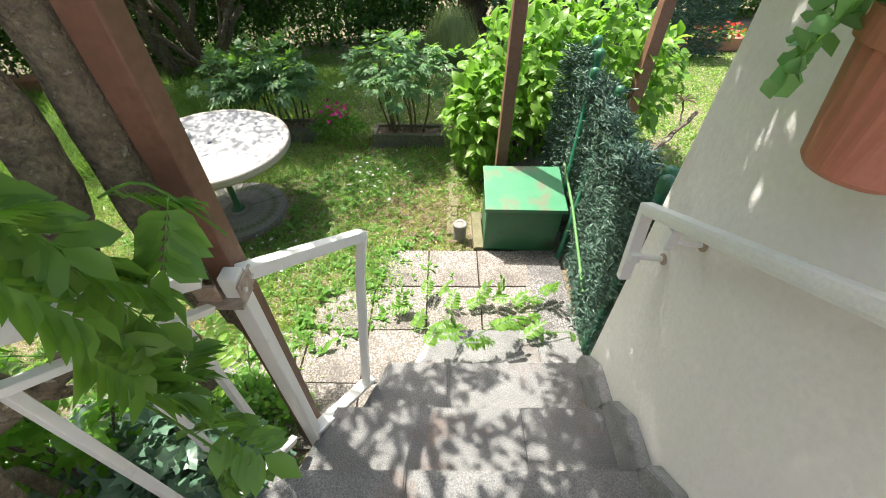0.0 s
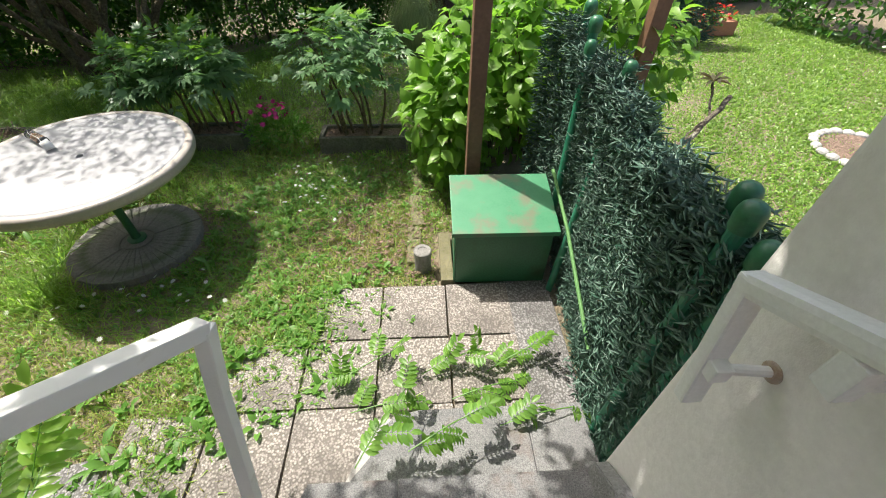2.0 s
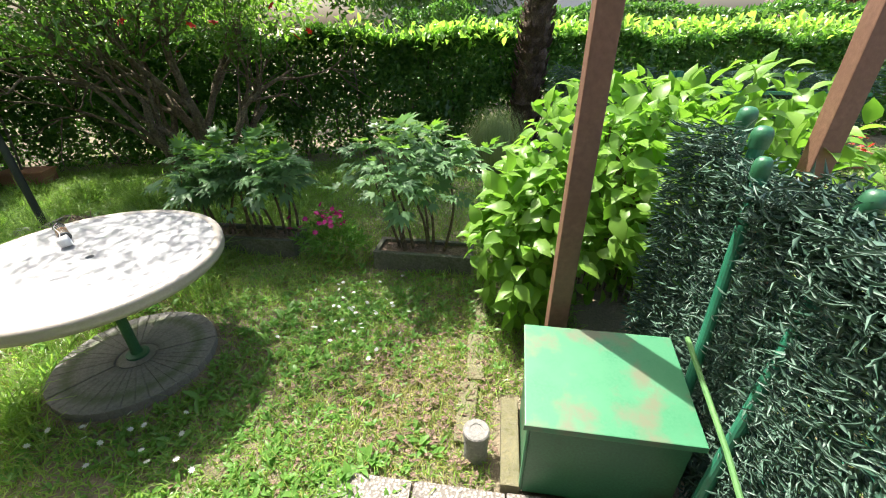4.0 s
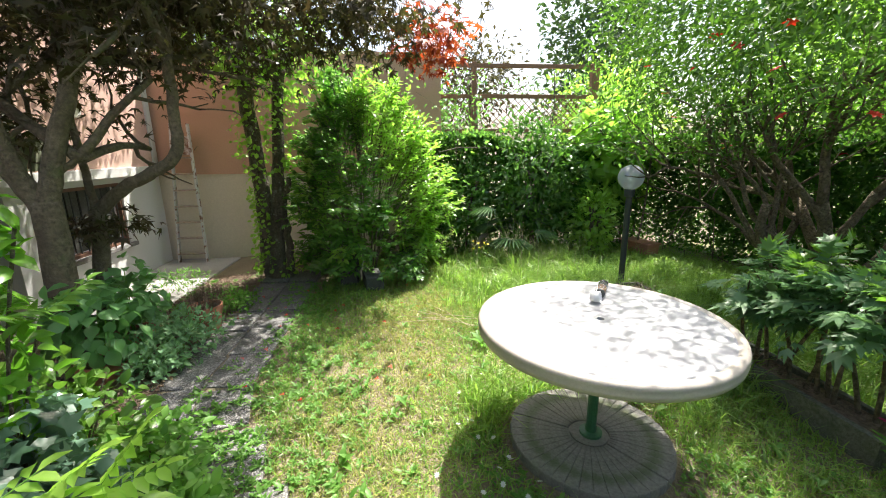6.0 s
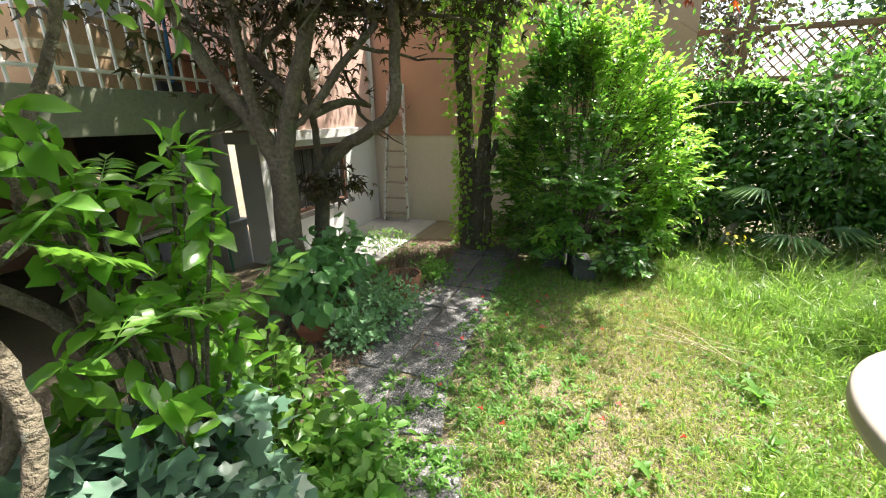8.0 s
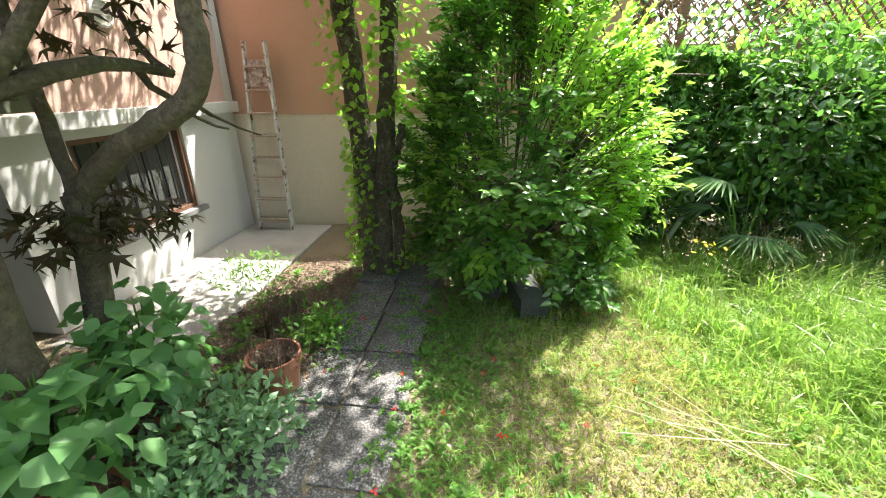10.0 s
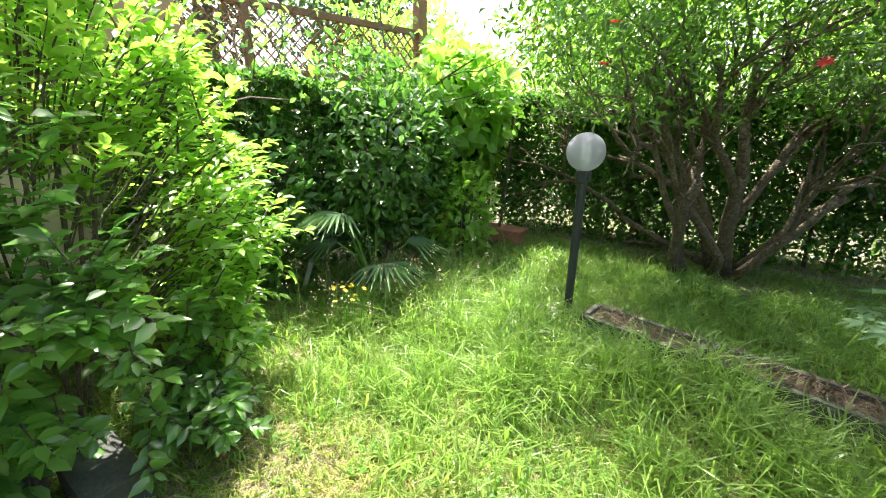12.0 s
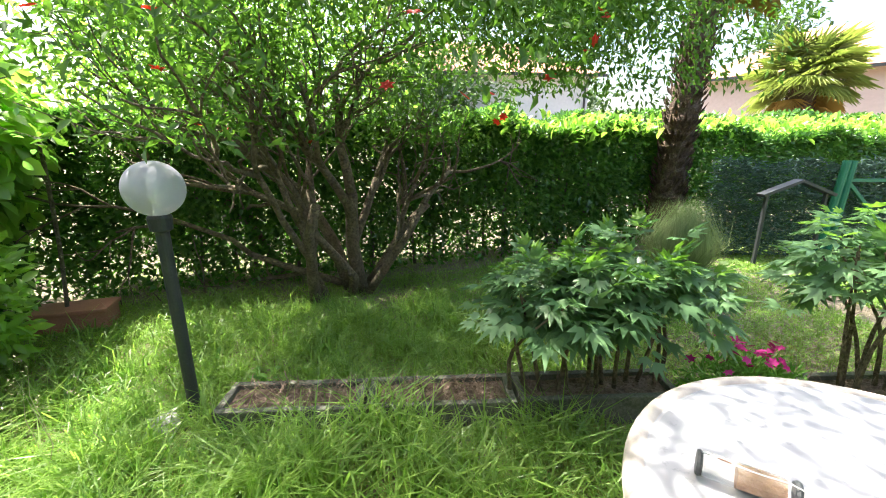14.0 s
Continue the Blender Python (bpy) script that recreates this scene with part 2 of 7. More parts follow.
PEONY = leaf_material("peony_leaves", (0.09, 0.19, 0.085), (0.19, 0.32, 0.14), 0.38, 0.33, 1.5)
MAPLE = leaf_material("maple_leaves", (0.055, 0.03, 0.022), (0.08, 0.085, 0.03), 0.45, 0.3, 1.5)
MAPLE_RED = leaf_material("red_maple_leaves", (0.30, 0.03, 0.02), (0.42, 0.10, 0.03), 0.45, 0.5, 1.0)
POMEGRANATE = leaf_material("pomegranate_leaves", (0.05, 0.13, 0.02), (0.14, 0.25, 0.04), 0.35, 0.4, 1.6)
WISTERIA = leaf_material("wisteria_leaves", (0.09, 0.20, 0.04), (0.19, 0.34, 0.06), 0.38, 0.42, 1.6)
CAMELLIA = leaf_material("camellia_leaves", (0.08, 0.22, 0.025), (0.18, 0.36, 0.045), 0.22, 0.4, 1.8, 0.6)
IVY = leaf_material("ivy_leaves", (0.08, 0.17, 0.11), (0.17, 0.28, 0.19), 0.32, 0.2, 1.2, 0.7)
FAKE_FIR = leaf_material("plastic_needles", (0.02, 0.075, 0.045), (0.17, 0.27, 0.21), 0.42, 0.1, 1.0, 0.35)
PALM_LEAF = leaf_material("palm_leaves", (0.16, 0.22, 0.05), (0.32, 0.36, 0.11), 0.35, 0.3, 1.4)
PALM_DEAD = leaf_material("dead_palm_leaves", (0.42, 0.25, 0.07), (0.55, 0.36, 0.12), 0.7, 0.3, 1.0)
POT_LEAF = leaf_material("pot_plant_leaves", (0.12, 0.29, 0.10), (0.22, 0.42, 0.16), 0.4, 0.36, 1.5, 0.5)
HERB = leaf_material("herb_leaves", (0.17, 0.31, 0.16), (0.28, 0.45, 0.25), 0.5, 0.33, 1.4, 0.4)
LAVENDER = leaf_material("lavender_stalks", (0.16, 0.22, 0.10), (0.3, 0.36, 0.18), 0.7, 0.3, 1.2)
FAN_LEAF = leaf_material("fan_palm_leaves", (0.06, 0.13, 0.055), (0.12, 0.21, 0.09), 0.6, 0.15, 1.3, 0.2)
FAR_LEAF = leaf_material("far_leaves", (0.05, 0.1, 0.04), (0.1, 0.17, 0.06), 0.6, 0.3, 1.3)
PINK_PETAL = leaf_material("magenta_petals", (0.42, 0.01, 0.16), (0.55, 0.03, 0.26), 0.5, 0.3, 1.0)
RED_PETAL = leaf_material("red_petals", (0.62, 0.02, 0.015), (0.72, 0.05, 0.03), 0.5, 0.3, 1.0)
WHITE_PETAL = leaf_material("white_petals", (0.72, 0.72, 0.7), (0.8, 0.8, 0.78), 0.6, 0.3, 0.8)
YELLOW_PETAL = leaf_material("yellow_petals", (0.65, 0.5, 0.02), (0.75, 0.6, 0.05), 0.5, 0.3, 1.0)

GLASS, nt_g, bsdf_g, _o = material("smoked_globe")
bsdf_g.inputs["Base Color"].default_value = (0.80, 0.80, 0.86, 1)
bsdf_g.inputs["Transmission Weight"].default_value, bsdf_g.inputs["Roughness"].default_value, bsdf_g.inputs["IOR"].default_value = 0.65, 0.3, 1.03
bsdf_g.inputs["Specular IOR Level"].default_value = 0.9
CLEAR, nt_c, bsdf_c, _o = material("clear_plastic")
bsdf_c.inputs["Base Color"].default_value = (0.85, 0.85, 0.82, 1)
bsdf_c.inputs["Transmission Weight"].default_value, bsdf_c.inputs["Roughness"].default_value, bsdf_c.inputs["IOR"].default_value = 0.9, 0.12, 1.1
PANE, nt_p, bsdf_p, _o = material("window_pane")
bsdf_p.inputs["Base Color"].default_value = (0.03, 0.03, 0.035, 1)
bsdf_p.inputs["Roughness"].default_value = 0.08


# ---- builders ----
def finish(name, mesh, mat, parent=None, label="", smooth=False):
    if mat:
        mesh.materials.append(mat)
    if smooth:
        mesh.polygons.foreach_set("use_smooth", np.ones(len(mesh.polygons), bool))
    ob = new(name, mesh)
    if parent:
        ob.parent = parent
    return tagged(ob, label, kind="stuff" if name == "branchwork" else "")


def part(name, bm, mat, parent=None, label="", smooth=False):
    """Links a bmesh as one mesh object under a thing or a part, in the parent's own space."""
    mesh = bpy.data.meshes.new(name)
    bm.normal_update()
    bm.to_mesh(mesh)
    bm.free()
    return finish(name, mesh, mat, parent, label, smooth)


def array_mesh(name, verts, faces, mat, parent=None, label="", smooth=False):
    verts, faces = np.asarray(verts, np.float32), np.asarray(faces, np.int32)
    mesh = bpy.data.meshes.new(name)
    mesh.vertices.add(len(verts))
    mesh.vertices.foreach_set("co", verts.ravel())
    k = faces.shape[1]
    mesh.loops.add(faces.size)
    mesh.loops.foreach_set("vertex_index", faces.ravel())
    mesh.polygons.add(len(faces))
    mesh.polygons.foreach_set("loop_start", np.arange(0, faces.size, k, dtype=np.int32))
    mesh.update(calc_edges=True)
    return finish(name, mesh, mat, parent, label, smooth)


def thing(name, at, label, category, group="", kind="", turn=0.0):
    ob = new(name)
    ob.matrix_world = pose(*at, 0, 0, turn)
    return tagged(ob, label, category, group, kind)


def box(bm, lo, hi, bevel=0.0, m=None):
    lo, hi = Vector(lo), Vector(hi)
    r = bmesh.ops.create_cube(bm, size=1, matrix=Matrix.Translation((lo + hi) / 2) @ Matrix.Diagonal((*(hi - lo), 1)))
    if bevel:
        es = list({e for v in r["verts"] for e in v.link_edges})
        g = bmesh.ops.bevel(bm, geom=es, offset=bevel, segments=2, affect="EDGES", profile=0.6)
        vs = list({v for f in g["faces"] for v in f.verts} | {v for v in r["verts"] if v.is_valid})
    else:
        vs = r["verts"]
    if m is not None:
        bmesh.ops.transform(bm, matrix=m, verts=vs)
    return bm


def bar(bm, a, b, w, h, bevel=0.003, up=(0, 0, 1)):
    """A squared bar from a to b, w wide and h high."""
    a, b = Vector(a), Vector(b)
    d = (b - a).normalized()
    s = d.cross(Vector(up))
    s = s.normalized() if s.length > 1e-4 else Vector((1, 0, 0))
    u = s.cross(d)
    m = Matrix((d, s, u)).transposed().to_4x4()
    m.translation = a
    return box(bm, (0, -w / 2, -h / 2), ((b - a).length, w / 2, h / 2), bevel, m)


def tube(bm, pts, radii, seg=8, cap=True):
    """A round tube along pts with a radius at each."""
    pts = [Vector(p) for p in pts]
    radii = [radii] * len(pts) if isinstance(radii, (int, float)) else radii
    d0 = (pts[1] - pts[0]).normalized()
    side = d0.orthogonal().normalized()
    rings = []
    for i, p in enumerate(pts):
        d = (pts[min(i + 1, len(pts) - 1)] - pts[max(i - 1, 0)]).normalized()
        side = (side - d * side.dot(d)).normalized()
        up = d.cross(side)
        rings.append([bm.verts.new(p + radii[i] * (side * math.cos(2 * math.pi * k / seg) + up * math.sin(2 * math.pi * k / seg))) for k in range(seg)])
    for r0, r1 in zip(rings, rings[1:]):
        for k in range(seg):
            bm.faces.new((r0[k], r0[(k + 1) % seg], r1[(k + 1) % seg], r1[k]))
    if cap:
        bm.faces.new(rings[0][::-1])
        bm.faces.new(rings[-1])
    return bm


def lathe(bm, profile, seg=40, wobble=None):
    """Turns a profile of (radius, height) about z."""
    rings = []
    for r, z in profile:
        rings.append([bm.verts.new((r * math.cos(2 * math.pi * k / seg), r * math.sin(2 * math.pi * k / seg), z + (wobble(k, r) if wobble else 0))) for k in range(seg)])
    for r0, r1 in zip(rings, rings[1:]):
        for k in range(seg):
            bm.faces.new((r0[k], r0[(k + 1) % seg], r1[(k + 1) % seg], r1[k]))
    return bm


def smooth_path(pts, n=6, wob=0.0):
    """A Catmull-Rom line through pts."""
    P = [Vector(p) for p in pts]
    out = []
    for i in range(len(P) - 1):
        p0, p1, p2, p3 = P[max(i - 1, 0)], P[i], P[i + 1], P[min(i + 2, len(P) - 1)]
        for k in range(n):
            t = k / n
            q = 0.5 * (2 * p1 + (p2 - p0) * t + (2 * p0 - 5 * p1 + 4 * p2 - p3) * t * t + (3 * p1 - p0 - 3 * p2 + p3) * t ** 3)
            if wob:
                q = q + Vector(rng.normal(0, wob, 3))
            out.append(q)
    return out + [P[-1]]


# leaf shapes: points (along, across, up) and triangles
LEAF_SMALL = (np.array([(0, 0, 0), (0.45, 0.5, 0.12), (1, 0, -0.06), (0.45, -0.5, 0.12)]), np.array([(0, 2, 1), (0, 3, 2)]))
LEAF_OVAL = (np.array([(0, 0, 0), (0.3, 0.42, 0.1), (0.3, -0.42, 0.1), (0.65, 0.45, 0.05), (0.65, -0.45, 0.05), (1, 0, -0.16), (0.32, 0, 0), (0.66, 0, -0.03)]),
             np.array([(0, 6, 1), (0, 2, 6), (6, 7, 3), (6, 3, 1), (6, 2, 4), (6, 4, 7), (7, 5, 3), (7, 4, 5)]))
LEAF_BROAD = (np.array([(0, 0, 0), (0.12, 0.22, 0.05), (0.12, -0.22, 0.05), (0.36, 0.46, 0.10), (0.36, -0.46, 0.10), (0.62, 0.42, 0.06), (0.62, -0.42, 0.06), (0.84, 0.2, -0.06), (0.84, -0.2, -0.06), (1.05, 0, -0.22), (0.2, 0, 0.0), (0.5, 0, 0.0), (0.78, 0, -0.07)]),
              np.array([(0, 10, 1), (0, 2, 10), (10, 11, 3), (10, 3, 1), (10, 4, 11), (10, 2, 4), (11, 12, 5), (11, 5, 3), (11, 6, 12), (11, 4, 6), (12, 9, 7), (12, 7, 5), (12, 8, 9), (12, 6, 8)]))
BLADE = (np.array([(0, 0.5, 0), (0, -0.5, 0), (0.55, 0.42, 0.1), (0.55, -0.42, 0.1), (0.98, 0, -0.38)]), np.array([(0, 1, 3), (0, 3, 2), (2, 3, 4)]))


def lobed(n, spread, notch, lens):
    pts, tri = [(0, 0, 0)], []
    for i in range(n):
        a = radians(-spread + 2 * spread * i / (n - 1))
        pts.append((lens[i] * math.cos(a), lens[i] * math.sin(a), -0.08))
        if i < n - 1:
            b = a + radians(spread / (n - 1))
            pts.append((notch * math.cos(b), notch * math.sin(b), 0.05))
    m = len(pts)
    tri = [(0, i, i + 1) for i in range(1, m - 1)]
    return np.array(pts), np.array(tri)


LEAF_MAPLE = lobed(5, 95, 0.3, (0.55, 0.85, 1.0, 0.85, 0.55))
LEAF_PEONY = lobed(5, 58, 0.5, (0.62, 0.86, 1.05, 0.86, 0.62))
LEAF_IVY = lobed(5, 110, 0.5, (0.5, 0.75, 1.0, 0.75, 0.5))


def unit(v):
    return v / (np.linalg.norm(v, axis=-1, keepdims=True) + 1e-9)


def leaf_mesh(name, P, D, N, L, W, shape, mat, parent=None, label=""):
    """Many leaves in one mesh: places P, directions D, faces towards N, lengths L, widths W."""
    P, D = np.asarray(P, float), unit(np.asarray(D, float))
    n = len(P)
    S = unit(np.cross(np.asarray(N, float), D))
    U = np.cross(D, S)
    L, W = np.broadcast_to(L, n), np.broadcast_to(W, n)
    tv, tf = shape
    v = P[:, None] + tv[None, :, 0:1] * (D * L[:, None])[:, None] + tv[None, :, 1:2] * (S * W[:, None])[:, None] + tv[None, :, 2:3] * (U * L[:, None])[:, None]
    f = tf[None] + (np.arange(n) * len(tv))[:, None, None]
    return array_mesh(name, v.reshape(-1, 3), f.reshape(-1, 3), mat, parent, label)


def value_noise(p, scale, seed=0):
    """Smooth noise of points, about -1 to 1."""
    q = p * scale
    out = np.zeros(len(p))
    g = np.random.default_rng(seed)
    for k in range(6):
        w = g.normal(0, 1, p.shape[1]) * (1 + 0.35 * k)
        out += np.sin(q @ w + g.uniform(0, 6.28)) / (1 + 0.3 * k)
    return out / 2.6


def shell(n, centre, radii, depth=0.35, gap=0.0, seed=0, lump=0.18, low=-1.0, scale=3.0):
    """Points in the outer part of a lumpy ellipsoid, with the way out at each."""
    g = np.random.default_rng(seed)
    d = unit(g.normal(0, 1, (n * 2, 3)))
    d = d[d[:, 2] > low][:n]
    r = 1 - depth * g.random(len(d)) ** 1.6
    r = r * (1 + lump * value_noise(d, scale, seed) + 0.5 * lump * value_noise(d, 3 * scale, seed + 1))
    keep = value_noise(d * r[:, None], 4.0, seed + 2) > -1 + gap
    d, r = d[keep], r[keep]
    return np.array(centre) + d * r[:, None] * np.array(radii), unit(d / np.array(radii))


def leafy(name, P, out, L, W, shape, mat, parent=None, label="", seed=0, droop=0.25, up=0.5):
    """Leaves at P that point out and hang a little, their faces turned up and out."""
    g = np.random.default_rng(seed)
    n = len(P)
    D = unit(out * 0.7 + g.normal(0, 0.6, (n, 3)) - np.array((0, 0, droop)))
    N = unit(out * 0.5 + np.array((0, 0, up)) + g.normal(0, 0.35, (n, 3)))
    s = g.uniform(0.7, 1.25, n)
    return leaf_mesh(name, P, D, N, L * s, W * s, shape, mat, parent, label)


def grow(bm, start, way, length, radius, depth, g, tips, spread=0.6, lift=0.25, seg=7, shrink=0.72, kids=(2, 3), bend=0.18):
    """A limb that forks on and on; tips gathers the ends of the twigs."""
    pts, p, d = [Vector(start)], Vector(start), Vector(way).normalized()
    steps = 4
    for _ in range(steps):
        d = (d + Vector(g.normal(0, bend, 3)) + Vector((0, 0, lift * 0.15))).normalized()
        p = p + d * (length / steps)
        pts.append(p.copy())
    tube(bm, pts, [radius * (1 - 0.35 * i / steps) for i in range(steps + 1)], max(4, seg))
    if depth == 0:
        tips.extend(pts[2:])
        return
    if depth <= 2:
        tips.extend(pts[3:])
    for _ in range(g.integers(kids[0], kids[1] + 1)):
        k = g.integers(2, steps + 1)
        nd = (d + Vector(g.normal(0, spread, 3)) + Vector((0, 0, lift))).normalized()
        grow(bm, pts[k], nd, length * g.uniform(0.6, 0.85), radius * shrink * g.uniform(0.6, 0.8), depth - 1, g, tips, spread, lift, seg - 1, shrink, kids, bend)


def around(tips, per, spread, seed):
    """Leaf places round the ends of twigs."""
    g = np.random.default_rng(seed)
    T = np.array([tuple(t) for t in tips])
    P = np.repeat(T, per, 0) + g.normal(0, spread, (len(T) * per, 3))
    return P, unit(P - np.repeat(T, per, 0) + 1e-4)


# ---- ground ----
def ground_z(x, y):
    return 0.012 * np.sin(1.7 * x + 0.6) * np.cos(1.3 * y) - 0.06 * np.clip((-3.0 - x) / 2.0, 0, 1) * np.clip((0.2 - y) / 0.8, 0, 1)


def build_ground():
    xs = np.unique(np.concatenate([np.linspace(-9, 7, 90), [-1500, -300, -80, -30, -16, 14, 30, 80, 300, 1500]]))
    ys = np.unique(np.concatenate([np.linspace(-4, 12, 90), [-1500, -300, -80, -30, -12, 16, 30, 80, 300, 1500]]))
    X, Y = np.meshgrid(xs, ys)
    inside = (np.abs(X + 1) < 9) & (np.abs(Y - 4) < 9)
    Z = np.where(inside, ground_z(X, Y), 0) - 0.015
    v = np.stack([X, Y, Z], -1).reshape(-1, 3)
    nx = len(xs)
    i = (np.arange(len(ys) - 1)[:, None] * nx + np.arange(nx - 1)[None]).ravel()
    ob = array_mesh("ground", v, np.stack([i, i + 1, i + 1 + nx, i + nx], 1), SOIL, smooth=True)
    tagged(ob, "bare brown garden soil under the grass", "ground", kind="structure")


def on_tiles(x, y):
    near = (x > -0.95) & (x < 0.92) & (y > 1.1) & (y < 2.42) & ~((x < -0.45) & (y > 1.95))
    path = (x > -5.3) & (x < -1.2) & (np.abs(y - path_y(x)) < 0.34)
    slab = (np.hypot(x + 1.92, y - 2.9) < 0.46)
    house = (x < -4.1) & (y < -0.55) | (y < -0.75) & (x < -2.0)
    trough = (y > 4.2) & (y < 4.5) & (x > -4.08) & (x < -1.55) | (y > 4.1) & (y < 4.42) & (x > -0.85) & (x < 0.0)
    bx = (x > 0.2) & (x < 1.0) & (y > 2.35) & (y < 2.95)
    stairs = (x > -0.8) & (y < 1.55)
    return near, path, slab | house | trough | bx, stairs


def path_y(x):
    return 0.52 + 0.6 * np.clip((x + 2.6) / 1.2, 0, 1)


def dryness(x, y):
    d = 0.85 * np.exp(-(((x + 2.7) / 1.1) ** 2 + ((y - 1.75) / 0.55) ** 2))
    d += 0.7 * np.exp(-(((x + 3.9) / 0.8) ** 2 + ((y - 2.2) / 0.5) ** 2))
    d += 0.8 * np.exp(-(((x + 0.3) / 0.45) ** 2 + ((y - 2.9) / 0.5) ** 2))
    d += 0.45 * np.exp(-(((x + 1.6) / 0.5) ** 2 + ((y - 1.4) / 0.4) ** 2))
    return d


def build_grass():
    g = np.random.default_rng(3)

    def blades(name, n, area, height, width, mat, label, keep, lean=0.55):
        x, y = g.uniform(area[0], area[1], n), g.uniform(area[2], area[3], n)
        near, path, other, stairs = on_tiles(x, y)
        k = ~(near & (g.random(n) > 0.12 * (x < 0.1) + 0.38 * (x < -0.4)) | path & (g.random(n) > 0.13) | other | stairs) & keep(x, y, g.random(n))
        x, y = x[k], y[k]
        m = len(x)
        h = height(x, y) * g.uniform(0.35, 1.3, m) * (0.9 + 0.4 * value_noise(np.stack([x, y], 1), 4.5, 31))
        a = g.uniform(0, 6.28, m)
        ln = lean * g.random(m)
        D = np.stack([np.cos(a) * ln, np.sin(a) * ln, np.ones(m)], 1)
        b = a + g.normal(0, 0.7, m)
        N = np.stack([-np.cos(b), -np.sin(b), 0.2 * np.ones(m)], 1)
        P = np.stack([x, y, ground_z(x, y) - 0.02], 1)
        ob = leaf_mesh(name, P, D, N, h, width * g.uniform(0.6, 1.3, m), BLADE, mat)
        tagged(ob, label, "grass", kind="stuff")

    def tall(x, y):
        t = np.exp(-(((x + 5.0) / 1.5) ** 2 + ((y - 3.6) / 1.2) ** 2)) + 0.8 * np.exp(-(((x + 2.3) / 0.3) ** 2 + ((y - 2.75) / 0.4) ** 2)) + 0.75 * np.exp(-(((x + 3.0) / 1.7) ** 2 + ((y - 3.85) / 0.5) ** 2)) + 0.9 * np.exp(-(((x + 2.12) / 0.25) ** 2 + ((y - 2.28) / 0.22) ** 2))
        t += 0.7 * np.exp(-(((x + 3.2) / 2.0) ** 2 + ((y - 5.3) / 0.8) ** 2))
        return np.clip(t, 0, 1)

    def wild(x, y, r):
        w = 0.5 + 0.5 * value_noise(np.stack([x, y], 1), 2.0, 5)
        shade = np.where((y > 6.6 + 0.28 * (x + 4)) & (x < 1), 0.25, 1)
        return r < (0.35 + 0.75 * w) * shade * np.clip(1.15 - dryness(x, y), 0.25, 1)

    blades("lawn_grass", 230000, (-6.4, 0.75, 1.0, 7.6), lambda x, y: 0.075 + 0.12 * tall(x, y), 0.0072, GRASS, "bright green unmown lawn grass in sun and shade", wild, 2.4)
    blades("tall_grass", 110000, (-6.4, -1.9, 2.3, 6.2), lambda x, y: 0.13 + 0.24 * tall(x, y), 0.009, GRASS, "tall bright green grass tufts", lambda x, y, r: r < tall(x, y) ** 1.5 * (0.35 + 0.75 * value_noise(np.stack([x, y], 1), 5.0, 8)), 1.35)
    blades("dry_grass", 210000, (-6.0, 0.7, 0.9, 5.2), lambda x, y: 0.06 + 0.06 * tall(x, y), 0.005, GRASS_DRY, "dry straw-coloured and yellow-green grass", lambda x, y, r: r < 0.14 + dryness(x, y) + 0.25 * value_noise(np.stack([x, y], 1), 1.6, 14), 1.6)
    blades("neighbour_lawn_grass", 190000, (0.8, 7.0, 0.0, 8.7), lambda x, y: 0.05 + 0 * x, 0.016, GRASS, "short bright green lawn beyond the mesh fence", lambda x, y, r: (x > 1.12) | (y > 6.2), 1.6)


